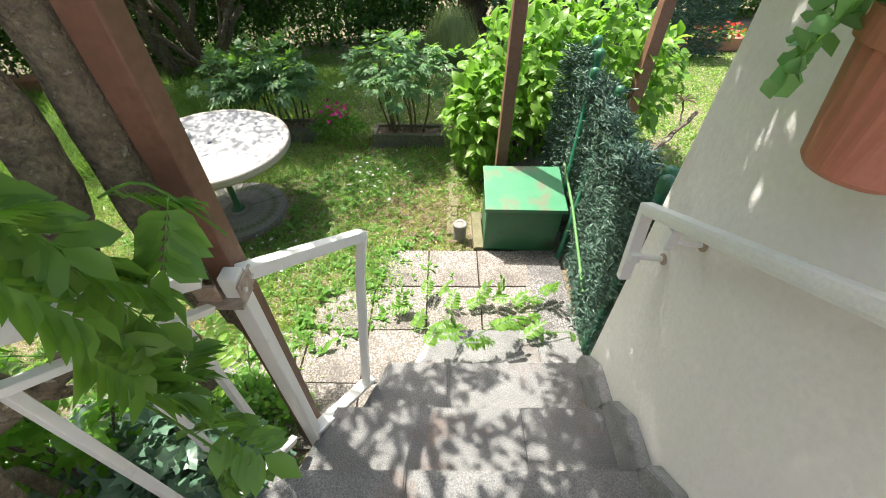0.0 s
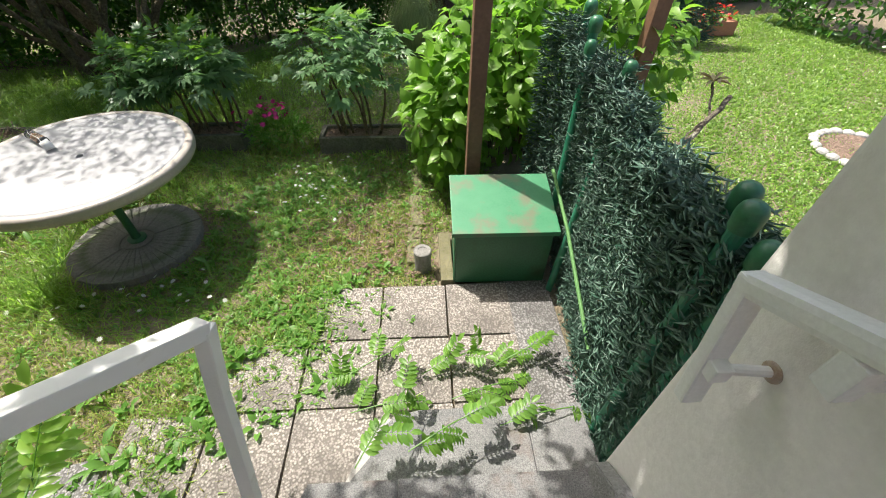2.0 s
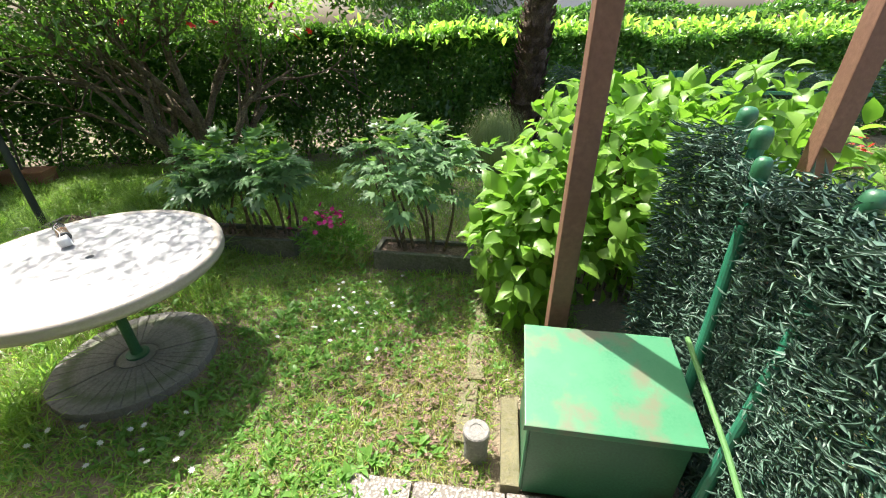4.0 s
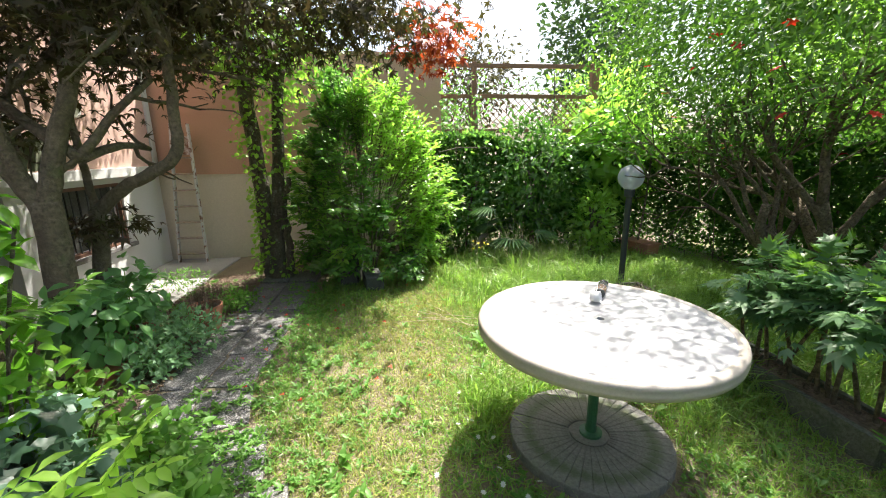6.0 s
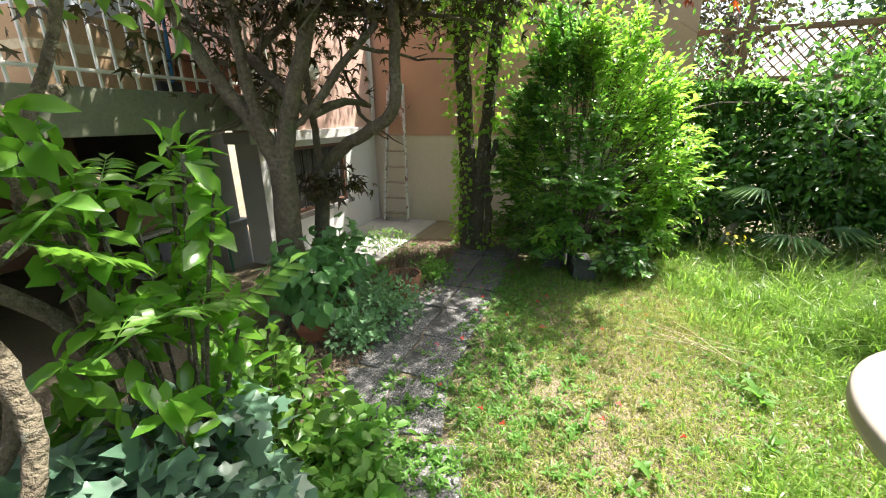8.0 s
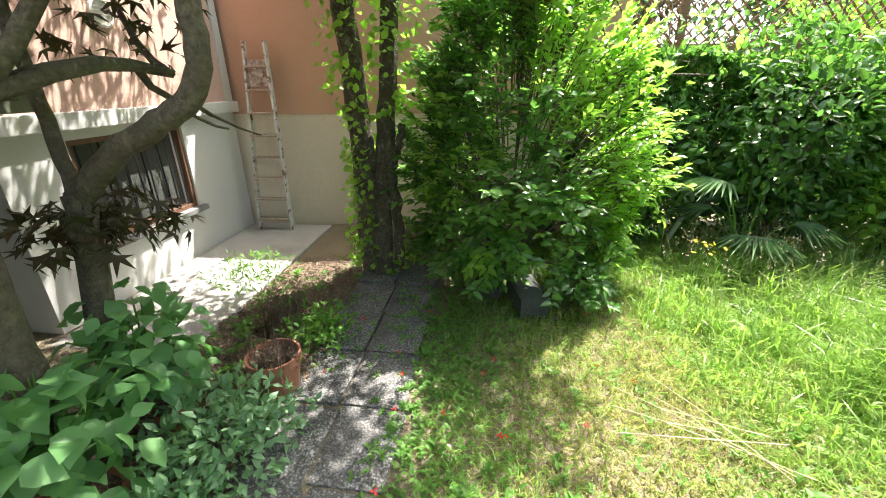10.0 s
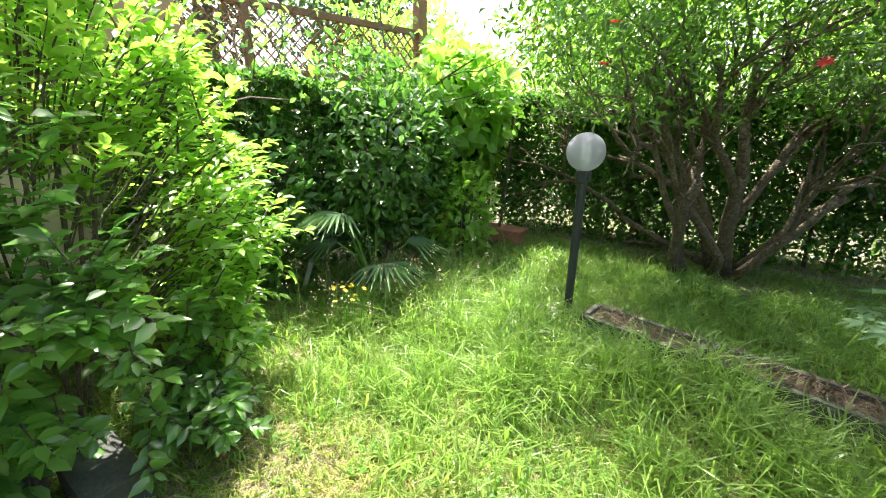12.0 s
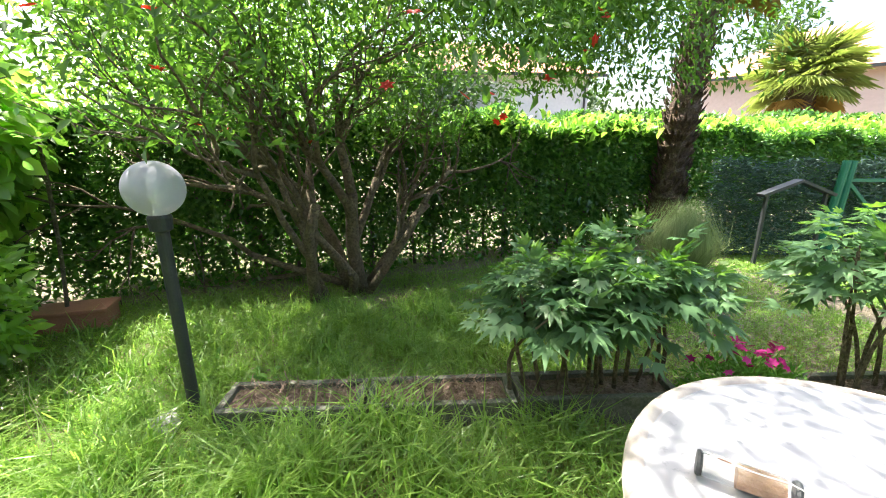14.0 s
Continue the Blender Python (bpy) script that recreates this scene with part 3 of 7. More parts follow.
def build_weeds():
    """Low broad leaves: dandelion, clover and creeping plants in the lawn and along the path."""
    g = np.random.default_rng(11)
    spots = []

    def scatter(n, cx, cy, sx, sy, size):
        for _ in range(n):
            spots.append((g.normal(cx, sx), g.normal(cy, sy), size * g.uniform(0.6, 1.3)))

    scatter(300, -1.1, 3.1, 0.45, 0.35, 0.045)
    scatter(220, -0.7, 3.6, 0.5, 0.3, 0.045)
    scatter(190, -1.3, 2.4, 0.4, 0.3, 0.04)
    scatter(110, -0.5, 2.1, 0.25, 0.3, 0.045)
    scatter(60, -0.9, 1.6, 0.25, 0.3, 0.08)
    scatter(300, -2.6, 1.3, 0.6, 0.25, 0.035)
    scatter(200, -3.9, 1.05, 0.5, 0.16, 0.035)
    scatter(200, -4.6, 1.0, 0.3, 0.25, 0.035)
    scatter(60, -3.3, 3.4, 0.8, 0.7, 0.09)
    scatter(520, -1.6, 0.8, 0.55, 0.3, 0.045)
    scatter(110, -3.2, 0.95, 0.5, 0.1, 0.035)
    scatter(200, -4.3, -0.25, 0.45, 0.3, 0.045)
    scatter(90, -0.6, 1.6, 0.2, 0.35, 0.06)
    scatter(50, -0.35, 2.3, 0.25, 0.15, 0.06)
    scatter(160, -3.0, 2.4, 0.9, 0.5, 0.03)
    scatter(120, -4.2, 2.4, 0.5, 0.5, 0.035)
    scatter(7, -2.2, 1.6, 0.5, 0.2, 0.08)
    P, D, L = [], [], []
    for x, y, s in spots:
        near, path, other, stairs = on_tiles(np.array([x]), np.array([y]))
        if other[0] or (near[0] and g.random() < 0.7) or (stairs[0]):
            continue
        k = g.integers(6, 11)
        for j in range(k):
            a = 6.28 * j / k + g.uniform(-0.3, 0.3)
            P.append((x + g.normal(0, 0.35 * s), y + g.normal(0, 0.35 * s), 0.0))
            D.append((math.cos(a), math.sin(a), g.uniform(0.15, 1.3)))
            L.append(s * g.uniform(0.7, 1.2))
    P, D, L = np.array(P), np.array(D), np.array(L)
    ob = leaf_mesh("lawn_weeds", P, D, np.tile((0, 0, 1.0), (len(P), 1)), L, L * g.uniform(0.25, 0.5, len(L)), LEAF_OVAL, WEED)
    tagged(ob, "dandelion and clover leaves growing low in the lawn", "weeds", kind="stuff")
    # bare twigs and leaf litter on the worn patch
    n = 900
    x, y = g.normal(-0.15, 0.45, n), g.normal(2.9, 0.4, n)
    k = ~on_tiles(x, y)[0] & ~on_tiles(x, y)[2]
    a = g.uniform(0, 6.28, n)
    ob = leaf_mesh("leaf_litter", np.stack([x, y, 0 * x + 0.012], 1)[k], np.stack([np.cos(a), np.sin(a), 0.1 * g.normal(0, 1, n)], 1)[k], np.tile((0, 0, 1.0), (k.sum(), 1)), g.uniform(0.02, 0.06, n)[k], g.uniform(0.008, 0.03, n)[k], LEAF_SMALL, LITTER)
    tagged(ob, "dry brown leaves and bits on bare soil", "leaf litter", kind="stuff")


def flower_heads(name, centres, size, petals, mat, eye, label, category, parent=None):
    """Small flowers with a ring of petals each."""
    g = np.random.default_rng(len(centres))
    P, D, N = [], [], []
    for c in centres:
        tilt = Vector(g.normal(0, 0.35, 3)) + Vector((0, 0, 1))
        tilt.normalize()
        s = tilt.orthogonal().normalized()
        u = tilt.cross(s)
        for j in range(petals):
            a = 6.28 * j / petals
            P.append(c)
            D.append(s * math.cos(a) + u * math.sin(a) + tilt * 0.15)
            N.append(tilt)
    return leaf_mesh(name, np.array(P), np.array([tuple(d) for d in D]), np.array([tuple(n) for n in N]), size, size * 0.6, LEAF_SMALL, mat, parent)


def build_daisies():
    g = np.random.default_rng(21)
    c = [(g.normal(-0.75, 0.22), g.normal(3.45, 0.22), g.uniform(0.05, 0.11)) for _ in range(42)]
    c += [(g.normal(-1.55, 0.35), g.normal(2.35, 0.15), g.uniform(0.05, 0.1)) for _ in range(26)]
    ob = flower_heads("daisies", c, 0.016, 8, WHITE_PETAL, None, "", "")
    tagged(ob, "small white daisies scattered in the lawn", "daisies", kind="stuff")
    c = [(g.uniform(-4.6, -2.4), g.uniform(0.3, 2.2), 0.05) for _ in range(26)]
    ob = flower_heads("fallen_petals", c, 0.02, 3, RED_PETAL, None, "", "")
    tagged(ob, "red fallen petals on path and grass", "petals", kind="stuff")


# ---- stairs, wall and rails ----
def build_stairs():
    st = thing("stairs", (0, 0, 0), "speckled grey granite outdoor steps with reddish stains", "stairs", kind="structure")
    rows = [(1.51, 0.15, -0.13, 0.86), (1.17, 0.32, -0.33, 0.79), (0.83, 0.49, -0.53, 0.79), (0.50, 0.66, -0.68, 0.79), (0.165, 0.83, -0.70, 0.79), (-0.17, 1.0, -0.70, 0.79), (-0.5, 1.17, -0.70, 0.79), (-0.84, 1.34, -0.70, 0.79)]
    for i, (y, z, x0, x1) in enumerate(rows):
        back = y - 0.40
        slant = 0.17 if i < 4 else 0.0

        def prism(pts, lo, hi, bevel):
            bm = bmesh.new()
            f = bm.faces.new([bm.verts.new((px, py, hi)) for px, py in pts])
            r = bmesh.ops.extrude_face_region(bm, geom=[f])
            bmesh.ops.translate(bm, verts=[e for e in r["geom"] if isinstance(e, bmesh.types.BMVert)], vec=(0, 0, lo - hi))
            bmesh.ops.recalc_face_normals(bm, faces=bm.faces)
            if bevel:
                bmesh.ops.bevel(bm, geom=[e for e in bm.edges if all(abs(q.co.z - hi) < 0.001 for q in e.verts)], offset=bevel, segments=2, affect="EDGES")
            return bm

        step = part("step", prism([(x0 + 0.02, y - 0.025), (x1, y - 0.025), (x1, back), (x0 - slant + 0.02, back)], -0.05 if i < 4 else z - 0.3, z - 0.032, 0), CONCRETE, st)
        seam = 0.5 * (x0 + x1) + 0.22 * (-1) ** i
        front = [(x0, y), (seam - 0.002, y)] if i else [(x0, y - 0.2), (x0 + 0.03, y - 0.09), (x0 + 0.11, y - 0.02), (x0 + 0.22, y), (seam - 0.002, y)]
        part("tread", prism(front + [(seam - 0.002, back), (x0 - slant, back)], z - 0.03, z, 0.008), STONE, step)
        part("tread", prism([(seam + 0.002, y), (x1, y), (x1, back), (seam + 0.002, back)], z - 0.03, z, 0.008), STONE, step)
    bm = bmesh.new()
    box(bm, (-0.7, -3.2, 1.34), (0.8, -0.84, 1.51), 0.01)
    part("landing", bm, STONE, st)
    # rough cement skirting that steps down along the wall's foot
    for y, z, x0, x1 in rows[1:5]:
        bm = bmesh.new()
        f = bm.faces.new([bm.verts.new((0.735, py, pz)) for py, pz in ((y, z + 0.002), (y - 0.012, z + 0.10), (y - 0.13, z + 0.205), (y - 0.335, z + 0.20), (y - 0.335, z + 0.002))])
        r = bmesh.ops.extrude_face_region(bm, geom=[f])
        bmesh.ops.translate(bm, verts=[e for e in r["geom"] if isinstance(e, bmesh.types.BMVert)], vec=(0.0585, 0, 0))
        bmesh.ops.recalc_face_normals(bm, faces=bm.faces)
        bmesh.ops.bevel(bm, geom=bm.edges[:], offset=0.006, segments=2, affect="EDGES")
        part("skirting", bm, CEMENT, st, "rough grey cement skirting beside the steps")


def build_side_wall():
    w = thing("wall_side", (0, 0, 0), "off-white stucco wall beside the steps with a vertical free edge", "wall", kind="structure")
    bm = bmesh.new()
    box(bm, (0.795, -3.2, -0.2), (1.0, 1.175, 3.2), 0.012)
    part("wall", bm, STUCCO, w)
    # painted tube rail on brackets
    rail = thing("wall_handrail", (0.685, 0, 0), "chalky white painted tube handrail on wall brackets", "handrail")
    bm = bmesh.new()
    bar(bm, (0, -1.6, 2.835), (0, 1.082, 1.505), 0.046, 0.046, 0.014)
    part("top_bar", bm, GREY_PAINT, rail)
    bm = bmesh.new()
    bar(bm, (0, 1.08, 1.525), (0, 1.035, 1.195), 0.046, 0.032, 0.006, up=(0, 1, 0))
    part("end_bar", bm, GREY_PAINT, rail)
    for y, z, top in ((1.03, 1.32, 0), (0.90, 1.515, 1), (-0.2, 2.06, 1)):
        bm = bmesh.new()
        tube(bm, [(0.0, y, z), (0.06, y - 0.005, z - 0.004), (0.115, y - 0.01, z - 0.006)], 0.011, 10)
        b = part("bracket", bm, GREY_PAINT, rail)
        bm = bmesh.new()
        box(bm, (-0.018, y - 0.02, z - 0.02), (0.018, y + 0.02, z + (0.055 if top else 0.02)), 0.004)
        part("saddle", bm, GREY_PAINT, b)
        bm = bmesh.new()
        lathe(bm, [(0.0, 0.0), (0.022, 0.0), (0.022, 0.005), (0.013, 0.008), (0.0, 0.008)], 16)
        bmesh.ops.transform(bm, matrix=pose(0.1085, y - 0.01, z - 0.006, 0, -90, 0), verts=bm.verts)
        part("wall_plate", bm, RUST, b, "rust-stained wall plate")


def build_left_rail():
    rail = thing("stair_handrail", (0, 0, 0), "white square-tube handrail bent down at its lower end", "handrail")
    joint, corner, foot = Vector((-0.60, 0.725, 1.545)), Vector((-0.37, 1.234, 1.235)), Vector((-0.43, 1.0, 0.36))
    bend = Vector((-0.385, 1.2, 1.06))
    bm = bmesh.new()
    bar(bm, joint, corner, 0.045, 0.045, 0.005)
    part("top_bar", bm, WHITE_PAINT, rail)
    bm = bmesh.new()
    bar(bm, corner, Vector((-0.40, 1.19, 1.02)), 0.04, 0.045, 0.005, up=(0, 1, 0))
    part("bent_bar", bm, WHITE_PAINT, rail)
    bm = bmesh.new()
    bar(bm, Vector((-0.40, 1.195, 1.04)), foot, 0.04, 0.04, 0.005, up=(0, 1, 0))
    part("post", bm, WHITE_PAINT, rail)
    bm = bmesh.new()
    bar(bm, foot + Vector((0.02, 0.05, 0.0)), Vector((-0.605, 0.70, 0.52)), 0.06, 0.02, 0.003)
    part("foot_bar", bm, WHITE_PAINT, rail)
    bm = bmesh.new()
    bar(bm, (-0.605, 0.70, 0.36), (-0.605, 0.70, 1.575), 0.05, 0.05, 0.005, up=(0, 1, 0))
    part("post", bm, WHITE_PAINT, rail)
    bm = bmesh.new()
    box(bm, (-0.70, 0.64, 1.49), (-0.570, 0.72, 1.50), 0.003)
    box(bm, (-0.70, 0.66, 1.50), (-0.635, 0.67, 1.56), 0.003)
    box(bm, (-0.578, 0.66, 1.50), (-0.570, 0.75, 1.56), 0.003)
    clamp = part("clamp", bm, RUST, rail, "bolted flat-steel clamp round the post")
    for y in (0.68, 0.73):
        bm = bmesh.new()
        lathe(bm, [(0.0, 0.0), (0.008, 0.0), (0.008, 0.006), (0.0, 0.007)], 8)
        bmesh.ops.transform(bm, matrix=pose(-0.570, y, 1.53, 0, 90, 0), verts=bm.verts)
        part("bolt", bm, ALUMINIUM, clamp)
    # balustrade of upright bars that climbs with the stairs
    gate = thing("baluster_panel", (0, 0, 0), "white painted steel balustrade with upright bars", "railing")
    a, b = Vector((-0.655, 0.64, 1.50)), Vector((-1.12, -0.55, 2.25))
    lo_a, lo_b = Vector((-0.655, 0.64, 0.60)), Vector((-1.12, -0.55, 1.22))
    bm = bmesh.new()
    bar(bm, a + Vector((0, 0, 0.0)), b, 0.03, 0.02, 0.004)
    part("upper_rail", bm, WHITE_PAINT, gate)
    bm = bmesh.new()
    bar(bm, (-0.665, 0.66, 1.60), (-1.14, -0.5, 2.38), 0.05, 0.045, 0.005)
    part("handrail", bm, WHITE_PAINT, gate)
    bm = bmesh.new()
    bar(bm, lo_a, lo_b, 0.03, 0.03, 0.004)
    part("bottom_rail", bm, WHITE_PAINT, gate)
    for i in range(9):
        t = (i + 0.6) / 9
        bm = bmesh.new()
        bar(bm, lo_a.lerp(lo_b, t), a.lerp(b, t), 0.022, 0.022, 0.002, up=(0, 1, 0))
        part("baluster", bm, WHITE_PAINT, gate)
    # stained wooden posts
    for name, x, y, z0, z1, s, lb in (("wooden_post", -0.648, 0.768, -0.05, 3.0, 0.076, "brown stained square wooden post beside the steps"), ("wooden_post", 0.475, 3.00, -0.05, 3.0, 0.092, "brown stained square wooden post behind the green box"), ("wooden_post", 1.722, 3.577, -0.05, 3.0, 0.10, "brown stained square wooden post in the hydrangea")):
        p = thing(name, (x, y, 0), lb, "post", "brown wooden posts")
        bm = bmesh.new()
        box(bm, (-s / 2, -s / 2, z0), (s / 2, s / 2, z1), 0.006)
        part("shaft", bm, BROWN_WOOD, p)


# ---- paving ----
def build_paving():
    g = np.random.default_rng(5)
    pav = thing("pavement", (0, 0, 0), "washed-gravel paving slabs at the foot of the steps", "paving", kind="structure")
    size = 0.40
    bm = bmesh.new()
    box(bm, (-0.195, -0.195, -0.04), (0.195, 0.195, 0.0), 0.005)
    slab_mesh = bpy.data.meshes.new("slab")
    bm.to_mesh(slab_mesh)
    bm.free()
    slab_mesh.materials.append(TUFF)
    for i in range(-3, 2):
        for j in range(-3, 1):
            x, y = 0.06 + size * i, 2.20 + size * j
            if x > 0.75 or (i <= -2 and j >= 0):
                continue
            if i == -3 and j > -2:
                continue
            ob = new("slab", slab_mesh)
            ob.parent = pav
            ob.matrix_local = pose(x, y, 0.012 + g.normal(0, 0.002), g.normal(0, 0.4), g.normal(0, 0.4), g.normal(0, 0.5))
    bm = bmesh.new()
    box(bm, (0.62, 1.5, -0.05), (0.93, 2.42, 0.012), 0.008)
    part("cement_strip", bm, GRAVEL, pav, "cracked grey cement strip under the fence")
    # garden path
    path = thing("garden_path", (0, 0, 0), "grey washed-gravel slab path overgrown at its joints", "path", kind="structure")
    for i in range(9):
        x = -1.55 - 0.46 * i
        y = float(path_y(np.array(x)))
        for side in (-1, 1):
            bm = bmesh.new()
            box(bm, (-0.222, -0.165, -0.04), (0.222, 0.165, 0.0), 0.006)
            ob = part("slab", bm, GRAVEL, path)
            ob.matrix_local = pose(x + g.normal(0, 0.008), y + side * 0.172, 0.006 + g.normal(0, 0.004), g.normal(0, 0.7), g.normal(0, 0.7), (14 if -2.7 < x < -1.3 else -3) + g.normal(0, 1))
    bm = bmesh.new()
    box(bm, (-6.58, -1.62, -0.2), (-4.0, -0.62, -0.045), 0.01)
    t = part("terrace", bm, CONCRETE, None)
    tagged(t, "pale cracked concrete terrace along the house wall", "terrace", kind="structure")
    bm = bmesh.new()
    box(bm, (-3.98, -4.2, -0.2), (-0.9, -0.72, -0.05), 0.01)
    t = part("yard_floor", bm, CONCRETE, None)
    tagged(t, "stained grey concrete floor under the balcony", "floor", kind="structure")
    n = 5000
    x, y = g.uniform(-5.6, -2.2, n), g.uniform(-0.62, 0.25, n)
    a = g.uniform(0, 6.28, n)
    ob = leaf_mesh("bed_litter", np.stack([x, y, ground_z(x, y) + 0.008], 1), np.stack([np.cos(a), np.sin(a), 0.2 * g.normal(0, 1, n)], 1), np.tile((0, 0, 1.0), (n, 1)), g.uniform(0.02, 0.06, n), g.uniform(0.01, 0.03, n), LEAF_SMALL, LITTER)
    tagged(ob, "brown leaf litter in the bed under the maple", "leaf litter", kind="stuff")


# ---- house ----
def wall_with_hole(x0, x1, z0, z1, hx0, hx1, hz0, hz1, y0, y1):
    bm = bmesh.new()
    for lo, hi in (((x0, z0), (hx0, z1)), ((hx1, z0), (x1, z1)), ((hx0, z0), (hx1, hz0)), ((hx0, hz1), (hx1, z1))):
        box(bm, (lo[0], y0, lo[1]), (hi[0], y1, hi[1]))
    return bm


def build_house():
    h = thing("house", (0, 0, 0), "pink and cream plastered house with white bands and a balcony", "house", kind="structure")
    YW, XW = -1.65, -6.62
    part("wall", wall_with_hole(XW, -4.15, -0.3, 1.27, -5.75, -4.62, 0.42, 1.2, YW - 0.3, YW), WHITE_TRIM, h, "off-white plastered base wall with a window")
    bm = bmesh.new()
    box(bm, (XW - 0.0, YW - 0.3, 1.385), (-4.15, YW + 0.005, 5.5))
    part("upper_wall", bm, PINK, h, "pink plaster upper wall")
    bm = bmesh.new()
    box(bm, (XW - 0.06, YW - 0.28, 1.27), (-4.0, YW + 0.06, 1.385), 0.006)
    part("band", bm, WHITE_TRIM, h, "projecting white string course")
    bm = bmesh.new()
    box(bm, (XW - 0.0, YW - 0.2, 1.385), (XW + 0.10, YW + 0.03, 5.5), 0.004)
    part("corner_band", bm, WHITE_TRIM, h, "upright white corner band")
    bm = bmesh.new()
    box(bm, (XW - 0.35, YW - 0.3, -0.3), (XW - 0.05, 2.6, 1.245))
    part("side_wall", bm, CREAM, h, "cream plaster lower side wall")
    bm = bmesh.new()
    box(bm, (XW - 0.35, YW - 0.3, 1.245), (XW - 0.04, 2.6, 3.0))
    part("side_wall", bm, OCHRE, h, "terracotta plaster upper side wall")
    # window with iron bars and a curtain
    w = new("window")
    w.parent = h
    bm = bmesh.new()
    for lo, hi in (((-5.75, 0.42), (-5.71, 1.2)), ((-4.66, 0.42), (-4.62, 1.2)), ((-5.71, 0.42), (-4.66, 0.46)), ((-5.71, 1.16), (-4.66, 1.2))):
        box(bm, (lo[0], YW - 0.09, lo[1]), (hi[0], YW - 0.02, hi[1]), 0.003)
    part("frame", bm, BROWN_WOOD, w, "dark brown window frame")
    bm = bmesh.new()
    box(bm, (-5.71, YW - 0.12, 0.46), (-4.66, YW - 0.11, 1.16))
    part("pane", bm, PANE, w)
    bm = bmesh.new()
    for i in range(11):
        x = -5.69 + 0.094 * i
        box(bm, (x, YW - 0.105 + 0.012 * (i % 2), 0.46), (x + 0.088, YW - 0.095 + 0.012 * (i % 2), 1.16), 0.003)
    part("shutter", bm, DARK_BLOCK, w, "ribbed grey shutter")
    bm = bmesh.new()
    for i in range(9):
        x = -5.65 + 0.118 * i
        tube(bm, [(x, YW - 0.03, 0.44), (x, YW - 0.03, 1.18)], 0.008, 6)
    part("bars", bm, BLACK_METAL, w, "iron window bars")
    bm = bmesh.new()
    box(bm, (-5.82, YW - 0.05, 0.37), (-4.55, YW + 0.05, 0.42), 0.006)
    part("sill", bm, STONE, w)
    # vents
    for x, z in ((-5.2, 2.05), (-4.3, 1.95)):
        v = thing("wall_vent", (x, YW + 0.005, z), "round white slatted vent cover in pink plaster", "vent", "wall vents")
        bm = bmesh.new()
        lathe(bm, [(0.0, 0.0), (0.1, 0.0), (0.1, 0.02), (0.085, 0.025), (0.085, 0.008), (0.0, 0.008)], 24)
        bmesh.ops.transform(bm, matrix=pose(0, 0, 0, -90, 0, 0), verts=bm.verts)
        part("ring", bm, WHITE_PAINT, v)
        for i in range(6):
            bm = bmesh.new()
            zz = -0.06 + 0.024 * i
            hw = math.sqrt(max(0.082 ** 2 - zz * zz, 0.001))
            box(bm, (-hw, 0.006, zz - 0.005), (hw, 0.016, zz + 0.005), 0.001)
            part("slat", bm, WHITE_PAINT, v)
    # balcony and the open store under it
    bm = bmesh.new()
    box(bm, (-4.12, -4.2, 1.42), (-0.75, -1.15, 1.69), 0.006)
    part("balcony_slab", bm, OLIVE, h, "olive-grey rendered balcony edge")
    bm = bmesh.new()
    box(bm, (-4.15, -4.5, -0.3), (-0.75, -4.2, 5.5))
    part("rear_wall", bm, OCHRE, h)
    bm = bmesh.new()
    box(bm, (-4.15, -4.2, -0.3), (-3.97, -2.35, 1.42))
    part("store_wall", bm, DARK_CAVE, h, "plaster wall of the store, its shade put into the colour")
    bm = bmesh.new()
    box(bm, (-4.15, -4.2, 1.69), (-4.0, -1.66, 5.5))
    part("return_wall", bm, PINK, h, "pink plaster wall beside the balcony")
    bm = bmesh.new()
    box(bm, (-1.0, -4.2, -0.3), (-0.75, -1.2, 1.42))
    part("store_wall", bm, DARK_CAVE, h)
    pil = thing("pillar", (-4.02, -2.15, -0.05), "grey concrete pillar on a wider plinth", "pillar", kind="structure")
    bm = bmesh.new()
    box(bm, (-0.16, -0.16, 0), (0.16, 0.16, 0.44), 0.01)
    part("plinth", bm, CONCRETE, pil)
    bm = bmesh.new()
    box(bm, (-0.19, -0.19, 0.44), (0.19, 0.19, 0.52), 0.012)
    part("cap", bm, CONCRETE, pil)
    bm = bmesh.new()
    box(bm, (-0.12, -0.12, 0.52), (0.12, 0.12, 1.47), 0.008)
    part("shaft", bm, CONCRETE, pil)
    hose = thing("garden_hose", (-3.86, -1.95, -0.05), "teal garden hose on a standpipe", "hose")
    bm = bmesh.new()
    tube(bm, smooth_path([(0, 0, 0), (0.01, 0, 0.3), (-0.02, 0.02, 0.6), (0.02, 0, 1.0), (0, 0, 1.45)], 5), 0.012, 8)
    part("pipe", bm, GREEN_TUBE, hose)
    bm = bmesh.new()
    tube(bm, [(0, 0, 0.42), (0.05, 0.05, 0.42), (0.08, 0.07, 0.4)], 0.014, 8)
    part("tap", bm, ALUMINIUM, hose)
    # railing on the balcony
    rail = thing("balcony_railing", (0, 0, 0), "thin cream-painted steel balcony railing", "railing")
    for name, z in (("bottom_rail", 1.78), ("top_rail", 2.68)):
        bm = bmesh.new()
        bar(bm, (-3.93, -1.19, z), (-0.78, -1.19, z), 0.03, 0.02, 0.003)
        part(name, bm, WHITE_PAINT, rail)
    for i in range(30):
        bm = bmesh.new()
        x = -3.92 + 0.107 * i
        bar(bm, (x, -1.19, 1.69), (x, -1.19, 2.68), 0.014, 0.014, 0.002, up=(0, 1, 0))
        part("baluster", bm, WHITE_PAINT, rail)
    # things on the balcony
    bx = thing("cardboard_box", (-2.75, -1.62, 1.69), "brown cardboard box on the balcony", "box")
    bm = bmesh.new()
